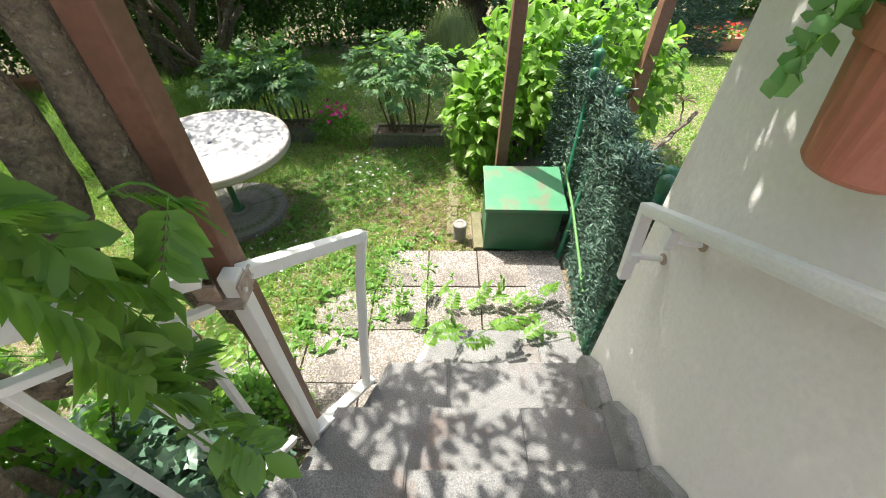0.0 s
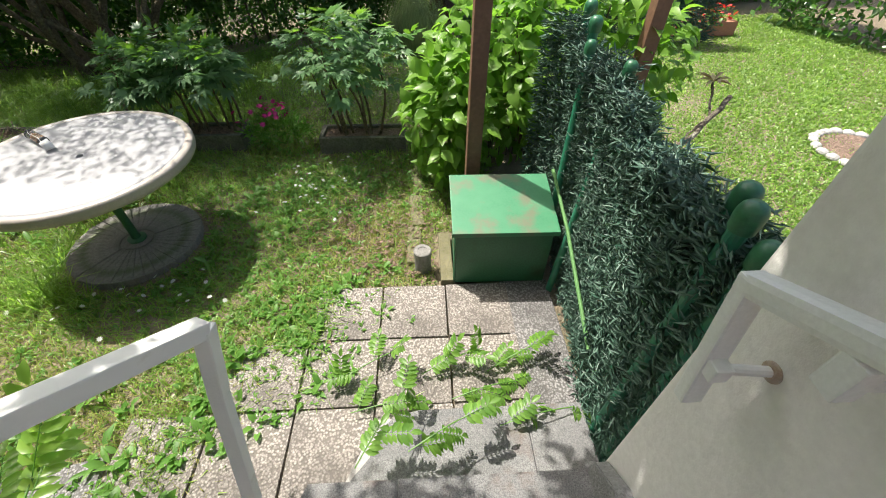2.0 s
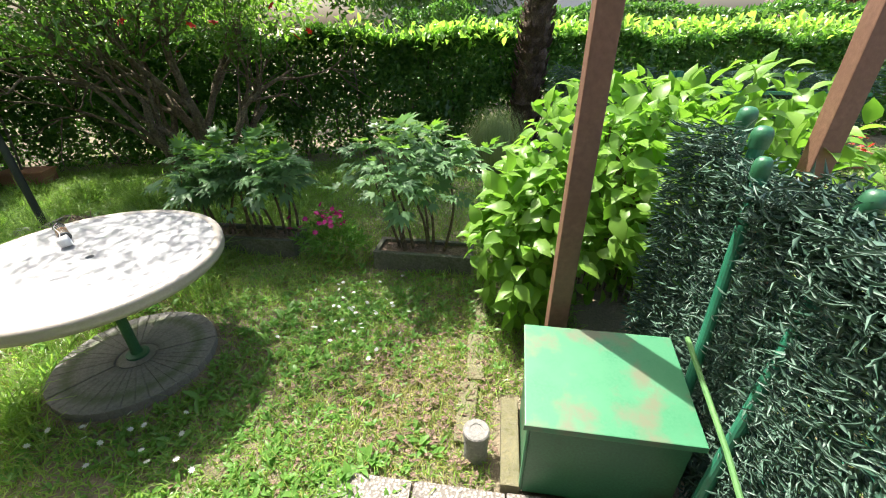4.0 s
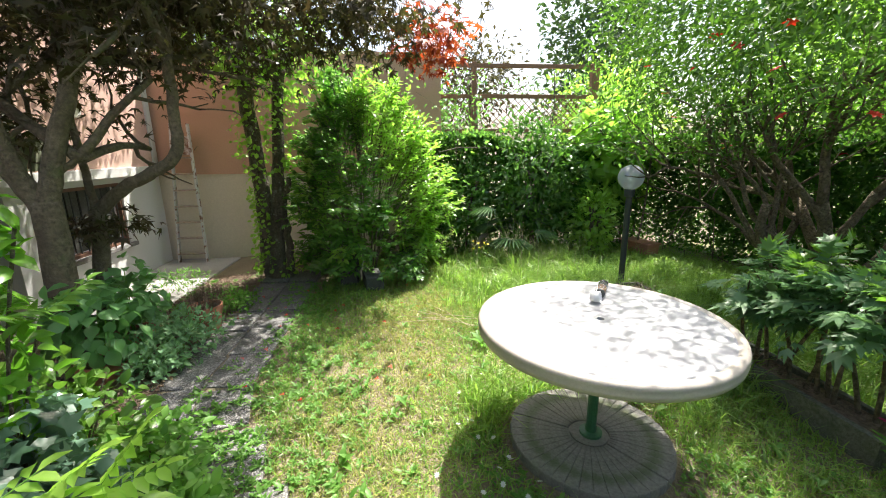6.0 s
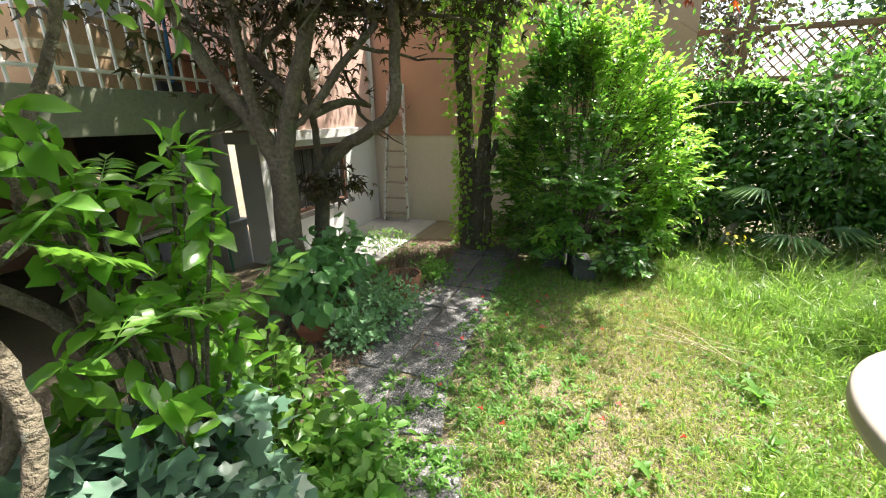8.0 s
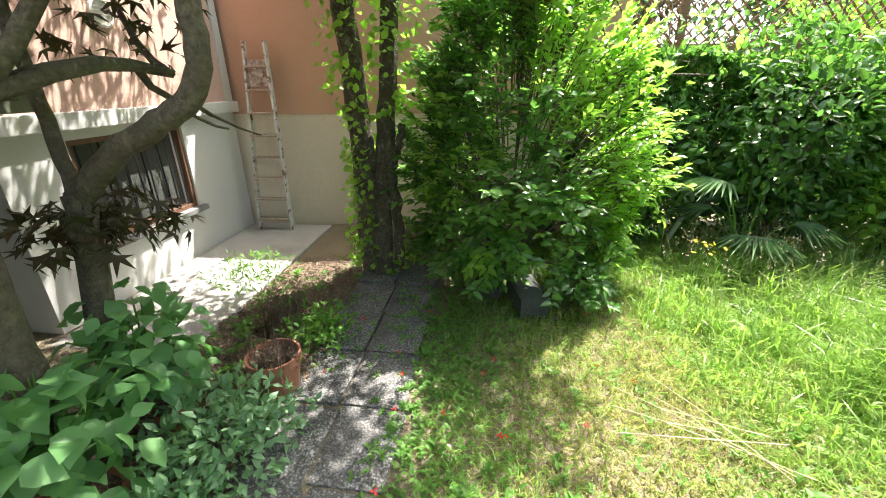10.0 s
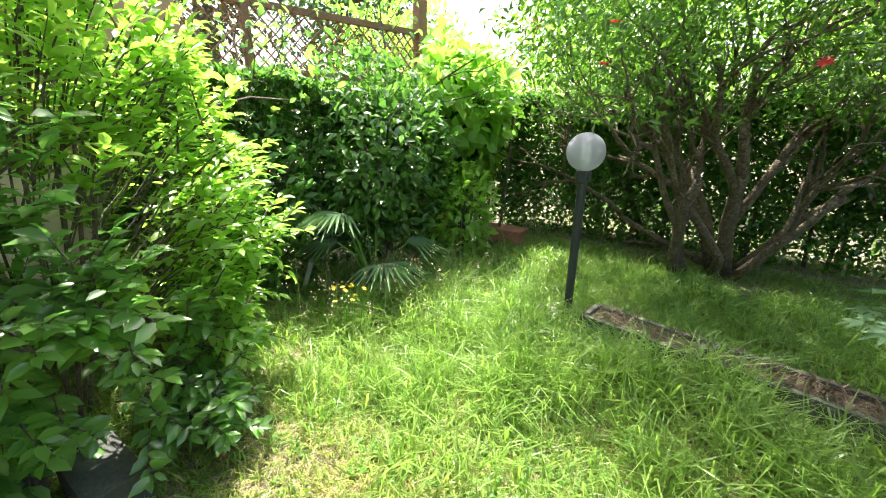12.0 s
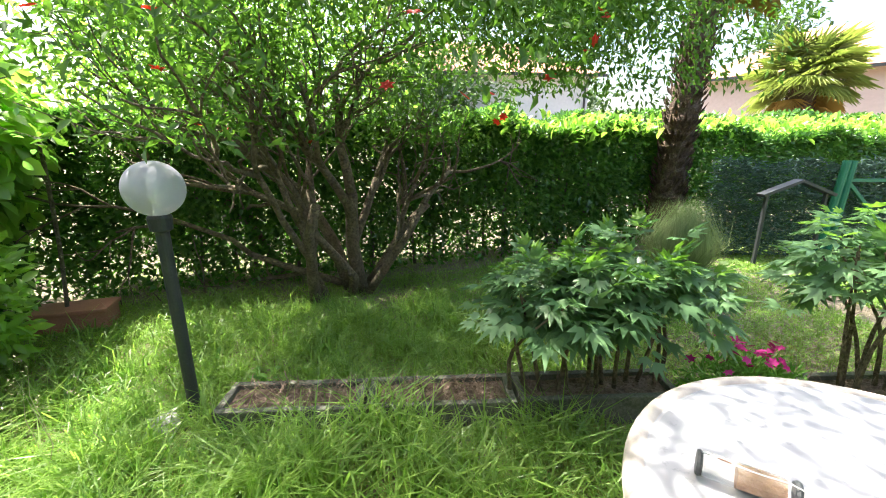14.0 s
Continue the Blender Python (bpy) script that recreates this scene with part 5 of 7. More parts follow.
# ---- plants ----
def build_hydrangea():
    h = thing("hydrangea", (0, 0, 0), "large light-green hydrangea bush with broad leaves", "shrub")
    g = np.random.default_rng(4)
    for _ in range(46):
        bm = bmesh.new()
        x, y = g.uniform(0.7, 1.5), g.uniform(3.8, 4.2)
        tx, ty = 1.05 + (x - 1.05) * 1.3, 4.0 + (y - 4.0) * 1.4
        tube(bm, smooth_path([(x, y, 0), (x + (tx - x) * 0.4, y + (ty - y) * 0.4, 0.6), (tx, ty, g.uniform(0.9, 1.25))], 3), 0.007, 5)
        part("stem", bm, BARK, h)
    P, N = [], []
    for c, r, n, sd in (((0.88, 3.95, 0.74), (0.75, 0.66, 0.70), 1900, 1), ((1.55, 4.15, 0.85), (0.75, 0.62, 0.68), 1350, 2), ((0.42, 3.66, 0.58), (0.40, 0.40, 0.52), 600, 3)):
        p, o = shell(n, c, r, 0.45, 0.1, sd, 0.14)
        k = (p[:, 2] > 0.08) & ~((np.abs(p[:, 0] - 0.5) < 0.09) & (p[:, 1] < 3.2)) & ~((p[:, 0] > 0.75) & (p[:, 1] < 3.3)) & ~((p[:, 0] > 0.58) & (p[:, 1] < 3.75) & (p[:, 2] < 0.62))
        P.append(p[k]), N.append(o[k])
    leafy("leaves", np.concatenate(P), np.concatenate(N), 0.125, 0.085, LEAF_BROAD, HYDRANGEA, h, "", 5, 0.2, 0.9)


def build_peony(x, y, hgt, rad, stems, seed, name="peony"):
    p = thing(name, (x, y, 0.12), "grey-green peony shrub with deeply cut leaves in a trough", "shrub", "peony shrubs")
    g = np.random.default_rng(seed)
    for s in range(stems):
        bm = bmesh.new()
        a = g.uniform(0, 6.28)
        r = g.uniform(0.3, 0.7) * rad
        x0 = g.uniform(-0.28, 0.28) * min(1, rad / 0.5)
        tube(bm, smooth_path([(x0, g.uniform(-0.04, 0.04), 0), (x0 + 0.3 * r * math.cos(a), 0.3 * r * math.sin(a), 0.4 * hgt), (r * math.cos(a), r * math.sin(a), 0.85 * hgt)], 4), [0.014, 0.013, 0.012, 0.011, 0.01, 0.008, 0.006, 0.005, 0.004], 6)
        part("stem", bm, BARK_GREY, p)
    # whorls of three-part leaves, each part deeply lobed, arching out and down
    P, D, U, L = [], [], [], []
    C, N = shell(150, (0, 0, hgt * 0.66), (rad, rad * 0.85, hgt * 0.37), 0.8, 0.0, seed, 0.28, -0.35)
    for c, n in zip(C, N):
        d = unit(n * np.array((1, 1, 0.25)) + g.normal(0, 0.35, 3))
        d[2] -= 0.28
        up = unit(np.array((0, 0, 1.0)) + 0.3 * n + g.normal(0, 0.25, 3))
        side = unit(np.cross(up, d))
        size = g.uniform(0.75, 1.25)
        for turn, ln, off in ((0.0, 0.13, 0.05), (0.95, 0.105, 0.02), (-0.95, 0.105, 0.02)):
            q = unit(d * math.cos(turn) + side * math.sin(turn))
            P.append(c + q * off), D.append(q), U.append(up + g.normal(0, 0.12, 3)), L.append(ln * size)
    L = np.array(L)
    leaf_mesh("leaves", P, np.array(D), np.array(U), L, L * 0.92, LEAF_PEONY, PEONY, p)
    # pale young leaves at the top
    k = [i for i, c in enumerate(P) if c[2] > hgt * 0.86][:60]
    if k:
        leaf_mesh("young_leaves", np.array(P)[k] + np.array((0, 0, 0.03)), np.array(D)[k] + np.array((0, 0, 0.4)), np.array(U)[k], L[k] * 0.7, L[k] * 0.6, LEAF_PEONY, HYDRANGEA, p, "light green young leaves")


def build_flowerbed():
    p = thing("magenta_flowers", (-1.2, 4.25, 0), "low cushion plant with magenta flowers", "flowers")
    P, N = shell(700, (0, 0, 0.14), (0.32, 0.2, 0.2), 0.6, 0, 8, 0.25, -0.2)
    leafy("leaves", P, N, 0.07, 0.016, LEAF_SMALL, WEED, p, "", 3, 0.0, 0.3)
    g = np.random.default_rng(31)
    c = [(g.normal(0.0, 0.13), g.normal(-0.03, 0.08), g.uniform(0.3, 0.44)) for _ in range(34)]
    fl = flower_heads("bloom", [(0, 0, 0)], 0.03, 6, PINK_PETAL, None, "", "", p)
    fl.matrix_local = pose(*c[0])
    for q in c[1:]:
        ob = new("bloom", fl.data)
        ob.parent = p
        ob.matrix_local = pose(*q, g.uniform(-40, 40), g.uniform(-40, 40), g.uniform(0, 360))
    y = thing("yellow_flowers", (-5.1, 2.9, 0), "small yellow flowers on thin stalks in tall grass", "flowers")
    bm = bmesh.new()
    c = []
    for _ in range(9):
        q = (g.normal(0, 0.07), g.normal(0, 0.07), g.uniform(0.33, 0.43))
        c.append(q)
        tube(bm, [(q[0] * 0.6, q[1] * 0.6, 0), q], 0.0025, 4)
    part("branchwork", bm, WEED, y)
    fl = flower_heads("bloom", [(0, 0, 0)], 0.02, 7, YELLOW_PETAL, None, "", "", y)
    fl.matrix_local = pose(*c[0])
    for q in c[1:]:
        ob = new("bloom", fl.data)
        ob.parent = y
        ob.matrix_local = pose(*q, g.uniform(-40, 40), g.uniform(-40, 40), 0)
    n = 70
    x, y = g.normal(-5.2, 0.5, n), g.normal(3.25, 0.5, n)
    a = g.uniform(0, 6.28, n)
    D = np.stack([np.cos(a) * 0.4, np.sin(a) * 0.4, np.ones(n)], 1)
    h = g.uniform(0.35, 0.62, n)
    ob = leaf_mesh("grass_stalks", np.stack([x, y, 0 * x], 1), D, np.stack([np.cos(a), np.sin(a), 0 * a], 1), h, 0.004, BLADE, STRAW)
    tagged(ob, "thin pale grass stalks standing above the lawn", "grass", kind="stuff")
    top = np.stack([x, y, 0 * x], 1) + unit(D) * h[:, None] * 0.93
    Q = np.repeat(top, 14, 0) + g.normal(0, 0.014, (n * 14, 3)) * np.array((1, 1, 2.5))
    ob = leafy("grass_seed_heads", Q, np.tile((0, 0, 1.0), (len(Q), 1)), 0.014, 0.005, LEAF_SMALL, STRAW, None, "", 77)
    tagged(ob, "pale feathery grass seed heads", "grass", kind="stuff")
    l = thing("lavender", (0.1, 6.9, 0), "pale feathery clump of grassy lavender stalks", "shrub")
    n = 1600
    a, r = g.uniform(0, 6.28, n), g.uniform(0, 0.28, n)
    D = np.stack([np.cos(a) * r * 1.6, np.sin(a) * r * 1.6, np.ones(n)], 1) + g.normal(0, 0.1, (n, 3))
    leaf_mesh("stalk_growth", np.stack([r * np.cos(a), r * np.sin(a), 0 * r], 1), D, np.stack([np.cos(a), np.sin(a), 0 * a], 1), g.uniform(0.45, 0.85, n), 0.009, BLADE, LAVENDER, l)


def wall_of_leaves(name, a, b, z0, z1, depth, n, leaf, mat, label, category, seed, stems=14, parent=None, lumps=0.14):
    """A clipped hedge from a to b: stems within, leaves thickest at the faces and top."""
    h = thing(name, (0, 0, 0), label, category)
    g = np.random.default_rng(seed)
    a, b = np.array((*a, 0.0)), np.array((*b, 0.0))
    d = (b - a) / np.linalg.norm(b - a)
    nr = np.array((-d[1], d[0], 0))
    ln = np.linalg.norm(b - a)
    s = g.uniform(0, ln, n)
    u = g.uniform(-1, 1, n)
    u = np.sign(u) * np.abs(u) ** 0.5
    z = g.random(n) ** 0.8
    top = g.random(n) < 0.22
    z = np.where(top, 1 - 0.08 * g.random(n), z)
    lump = lumps * value_noise(np.stack([s, z * (z1 - z0)], 1), 2.2, seed)
    hh = z0 + (z1 - z0 + lump * 1.5) * z
    P = a + d * s[:, None] + nr * (u * depth / 2 * (1 + lump))[:, None]
    P[:, 2] = hh
    # thin places low down let light through
    keep = (value_noise(np.stack([s, hh, u], 1), 5.0, seed + 3) > -1.1 + 0.6 * (hh < z0 + 0.45 * (z1 - z0)))
    P, u, z, top = P[keep], u[keep], z[keep], top[keep]
    out = nr * u[:, None] + np.array((0, 0, 1.0)) * (top * 1.2 + 0.15)[:, None]
    leafy("leaves", P, unit(out), leaf[0], leaf[1], leaf[2], mat, h, "", seed + 1, 0.15, 0.5)
    bm = bmesh.new()
    for i in range(stems):
        q = a + d * g.uniform(0, ln) + nr * g.normal(0, depth * 0.15)
        tube(bm, smooth_path([(q[0], q[1], -0.02), (q[0] + g.normal(0, 0.05), q[1] + g.normal(0, 0.05), z1 * 0.5), (q[0] + g.normal(0, 0.12), q[1] + g.normal(0, 0.12), z1 * 0.92)], 3), [0.022, 0.02, 0.018, 0.015, 0.012, 0.009, 0.006], 5)
    part("branchwork", bm, BARK, h)
    return h


def build_hedges():
    wall_of_leaves("hedge", (-6.5, 6.45), (-1.8, 7.75), 0.0, 1.6, 0.7, 42000, (0.085, 0.042, LEAF_SMALL), HEDGE, "dark clipped laurel hedge at the back of the garden", "hedge", 41, 16)
    wall_of_leaves("hedge", (-1.8, 7.8), (0.4, 8.55), 0.0, 1.62, 0.7, 22000, (0.09, 0.045, LEAF_SMALL), HEDGE, "laurel hedge with bright young top shoots", "hedge", 42, 16)
    wall_of_leaves("hedge", (0.4, 8.7), (9.0, 10.4), 0.0, 1.66, 0.8, 34000, (0.11, 0.055, LEAF_SMALL), HEDGE, "clipped hedge beside the neighbour's lawn", "hedge", 43, 16)
    wall_of_leaves("hedge", (-2.5, 12.4), (9.5, 13.6), 0.0, 2.1, 0.9, 20000, (0.14, 0.07, LEAF_SMALL), HEDGE, "farther clipped hedge across the lane", "hedge", 44, 6)
    wall_of_leaves("hedge", (-6.75, 1.9), (-6.5, 6.4), 0.0, 1.62, 0.8, 34000, (0.085, 0.04, LEAF_SMALL), HEDGE, "dark overgrown hedge below the trellis", "hedge", 45, 10)
    wall_of_leaves("hedge", (6.4, 8.6), (9.5, 2.0), 0.0, 2.4, 1.0, 18000, (0.13, 0.07, LEAF_SMALL), HEDGE, "dark hedge behind the neighbour's lawn", "hedge", 46, 6)
    # young bright shoots on the hedge tops
    for nm, a, b, z, n, sd in (("hedge_shoots", (-2.6, 7.35), (0.4, 8.35), 1.58, 1700, 51), ("hedge_shoots", (-6.6, 2.2), (-6.35, 6.2), 1.62, 1200, 52), ("hedge_shoots", (0.5, 8.5), (8.5, 10.1), 1.66, 1400, 53)):
        g = np.random.default_rng(sd)
        t = g.random(n)
        k = value_noise(np.stack([t * 9, t], 1), 1.5, sd) > -0.2
        P = np.stack([a[0] + (b[0] - a[0]) * t + g.normal(0, 0.18, n), a[1] + (b[1] - a[1]) * t + g.normal(0, 0.18, n), z + g.normal(0.03, 0.07, n)], 1)[k]
        ob = leafy(nm, P, np.tile((0, 0, 1.0), (len(P), 1)), 0.13, 0.058, LEAF_OVAL, LIGHT_LEAF, None, "", sd, 0, 0.6)
        tagged(ob, "bright yellow-green young shoots on the hedge top", "hedge shoots", kind="stuff")


def build_shrubs():
    b = thing("privet_bush", (0, 0, 0), "big round privet bush with glossy light leaves", "shrub")
    g = np.random.default_rng(63)
    foot = np.array((-5.42, 1.45, 0.0))
    bm = bmesh.new()
    old, lit_growth = ([], [], []), ([], [], [])

    def twig(a, e, n, store, bow):
        """A twig with pairs of leaves along its outer part."""
        m = 0.5 * (a + e) + np.array((0, 0, bow))
        tube(bm, [tuple(a), tuple(m), tuple(e)], [0.006, 0.004, 0.002], 4)
        for j in range(n):
            t = 0.25 + 0.75 * j / (n - 1)
            q = (1 - t) ** 2 * a + 2 * t * (1 - t) * m + t * t * e
            d = unit(2 * (1 - t) * (m - a) + 2 * t * (e - m))
            sd = unit(np.cross(d, np.array((0, 0, 1.0))) + 1e-6)
            for sg in (-1, 1):
                store[0].append(q + g.normal(0, 0.008, 3))
                store[1].append(unit(sd * sg + d * 0.8 + g.normal(0, 0.25, 3)))
                store[2].append(np.array((0.05, 0.12, 1.0)) + 0.35 * d + g.normal(0, 0.3, 3))
        store[0].append(e), store[1].append(d), store[2].append(np.array((0, 0, 1.0)) + g.normal(0, 0.3, 3))

    for k in range(390):
        z = 0.13 + 2.4 * g.random() ** 1.15
        a = g.uniform(0, 6.28)
        c, sn = math.cos(a), math.sin(a)
        wide = 0.76 + 0.20 * min(z, 1.0) - 0.30 * max(z - 1.0, 0.0) - 0.22 * max(z - 1.9, 0.0)
        wide *= (1 + 0.15 * value_noise(np.array([[c, sn, z]]), 3.0, 61)[0] + 0.07 * math.sin(8.5 * z)) * (1.1 + 0.10 * sn)
        # sunny side and top take lighter leaves: sunlight put into the leaf colour
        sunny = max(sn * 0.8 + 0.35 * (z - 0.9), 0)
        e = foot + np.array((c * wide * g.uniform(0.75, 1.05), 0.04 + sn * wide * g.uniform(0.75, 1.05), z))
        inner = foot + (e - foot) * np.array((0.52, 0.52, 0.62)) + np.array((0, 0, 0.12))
        store = lit_growth if sunny > 0.38 or g.random() < 0.12 else old
        twig(inner, e, 11, store, g.uniform(0.02, 0.14))
        for _ in range(2 if sunny > 0.38 else 3):
            t = g.uniform(0.35, 0.9)
            q = inner + (e - inner) * t
            w = unit((e - inner) / np.linalg.norm(e - inner) + g.normal(0, 0.65, 3) + np.array((0, 0, 0.15)))
            twig(q, q + w * g.uniform(0.14, 0.32), 6, store, 0.02)
    for k in range(9):
        a = 0.7 * k
        c, sn = math.cos(a), math.sin(a)
        tube(bm, smooth_path([(foot[0] + 0.1 * c, foot[1] + 0.1 * sn, -0.02), (foot[0] + 0.28 * c, foot[1] + 0.28 * sn, 0.75), (foot[0] + 0.42 * c, foot[1] + 0.42 * sn, 1.5)], 4), 0.011, 6)
    part("branchwork", bm, BARK, b)
    for nm, (P, D, N), mat, lb in (("leaves", old, BUSH, ""), ("lit_leaves", lit_growth, LIGHT_LEAF, "light shoots coloured as the bush's sunlit side")):
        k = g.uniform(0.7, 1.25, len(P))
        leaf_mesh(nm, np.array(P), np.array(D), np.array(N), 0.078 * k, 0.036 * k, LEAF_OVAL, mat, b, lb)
    for x, y, z, r, n, mat, lb, sd in ((-6.1, 4.0, 1.08, (0.62, 0.72, 0.98), 3600, HEDGE, "dark glossy camellia bush in front of the hedge", 71), (-5.75, 4.75, 0.5, (0.35, 0.35, 0.5), 900, LIGHT_LEAF, "small bright laurel bush beside the hedge", 72), (-6.35, 5.3, 1.55, (0.6, 0.7, 0.8), 1700, LIGHT_LEAF, "light green viburnum bush in the corner", 73), (-6.35, 2.9, 0.75, (0.45, 0.5, 0.75), 1900, BUSH, "green shrub under the trellis", 74)):
        s = thing("garden_shrub", (x, y, 0), lb, "shrub")
        P, N = shell(n, (0, 0, z), r, 0.5, 0.15, sd, 0.22)
        k = P[:, 2] > 0.05
        big = sd == 73
        leafy("leaves", P[k], N[k], 0.17 if big else 0.1, 0.115 if big else 0.045, LEAF_OVAL, mat, s, "", sd, 0.5 if big else 0.1, 0.7 if big else 0.5)
        bm = bmesh.new()
        for _ in range(7):
            a = g.uniform(0, 6.28)
            tube(bm, smooth_path([(0.05 * math.cos(a), 0.05 * math.sin(a), -0.02), (0.25 * math.cos(a) * r[0], 0.25 * math.sin(a) * r[1], z), (0.6 * math.cos(a) * r[0], 0.6 * math.sin(a) * r[1], z + r[2] * 0.5)], 3), 0.012, 5)
        part("branchwork", bm, BARK, s)
    # young fan palm
    f = thing("fan_palm", (-5.6, 3.5, 0), "young fan palm with drooping leaves below the hedge", "palm")
    P, D, N, L = [], [], [], []
    bm = bmesh.new()
    for i in range(11):
        a = g.uniform(0, 6.28)
        tip = np.array((0.3 * math.cos(a), 0.3 * math.sin(a), g.uniform(0.35, 0.8)))
        tube(bm, [(0, 0, 0), tuple(tip * 0.6 + np.array((0, 0, 0.1))), tuple(tip)], 0.006, 5)
        out = unit(np.array((math.cos(a), math.sin(a), 0.1)))
        side = np.array((-math.sin(a), math.cos(a), 0))
        for j in range(15):
            b2 = radians(-75 + 150 * j / 14)
            P.append(tip)
            D.append(out * math.cos(b2) + side * math.sin(b2) - np.array((0, 0, 0.25)))
            N.append((0, 0, 1.0))
            L.append(g.uniform(0.3, 0.4))
    part("branchwork", bm, WEED, f)
    leaf_mesh("fronds", P, np.array(D), N, np.array(L), 0.028, LEAF_SMALL, FAN_LEAF, f)


def build_tree_pomegranate():
    t = thing("pomegranate_tree", (-3.72, 6.35, 0), "many-stemmed pomegranate tree with red flowers", "tree")
    g = np.random.default_rng(81)
    bm = bmesh.new()
    tips = []
    stems = [((-0.20, -0.2, 0), (-0.45, -0.15, 1.0), 0.05), ((0.0, 0.05, 0), (-0.12, 0.1, 1.0), 0.075), ((0.1, 0.0, 0), (0.3, 0.0, 1.0), 0.08), ((0.12, 0.1, 0), (0.75, 0.15, 0.9), 0.06), ((-0.9, 0.6, 0), (-0.15, 0.0, 1.0), 0.05), ((0.02, -0.1, 0), (0.15, -0.4, 1.0), 0.05), ((0.05, 0.1, 0), (-0.7, 0.3, 0.8), 0.045), ((0.15, -0.08, 0), (0.5, -0.35, 1.0), 0.045), ((-0.28, -0.3, 0), (-0.1, -0.25, 1.0), 0.06)]
    for s, d, r in stems:
        grow(bm, (s[0], s[1], -0.05), d, 1.15, r, 4, g, tips, 0.46, 0.15, 8, 0.84, (2, 3), 0.17)
    part("trunk", bm, BARK_GREY, t, smooth=True)
    P, N = around(tips, 7, 0.16, 82)
    k = (P[:, 2] > 1.45)
    P, N = P[k], N[k]
    Q, M = shell(40000, (0.35, -0.35, 2.95), (2.6, 2.3, 1.6), 0.75, 0.25, 83, 0.22, -0.68)
    Q2, M2 = shell(15000, (2.5, 0.3, 3.0), (1.7, 1.4, 1.05), 0.8, 0.2, 85, 0.25)
    P, N = np.concatenate([P, Q, Q2]), np.concatenate([N, M, M2])
    leafy("leaves", P, N, 0.075, 0.028, LEAF_SMALL, POMEGRANATE, t, "", 84, 0.1, 0.4)
    c = []
    for _ in range(46):
        d = unit(g.normal(0, 1, 3) + np.array((0.15, -0.9, -0.15)))
        c.append(tuple(np.array((0.1, -0.1, 2.7)) + d * np.array((2.3, 1.85, 1.3))))
    fl = flower_heads("flower", [(0, 0, 0)], 0.055, 6, RED_PETAL, None, "", "", t)
    tagged(fl, "red pomegranate blossom")
    fl.matrix_local = pose(*c[0])
    for q in c[1:]:
        ob = new("flower", fl.data)
        ob.parent = t
        ob.matrix_local = pose(*q, g.uniform(-40, 40), g.uniform(-40, 40), g.uniform(0, 360))
        tagged(ob, "red pomegranate blossom")


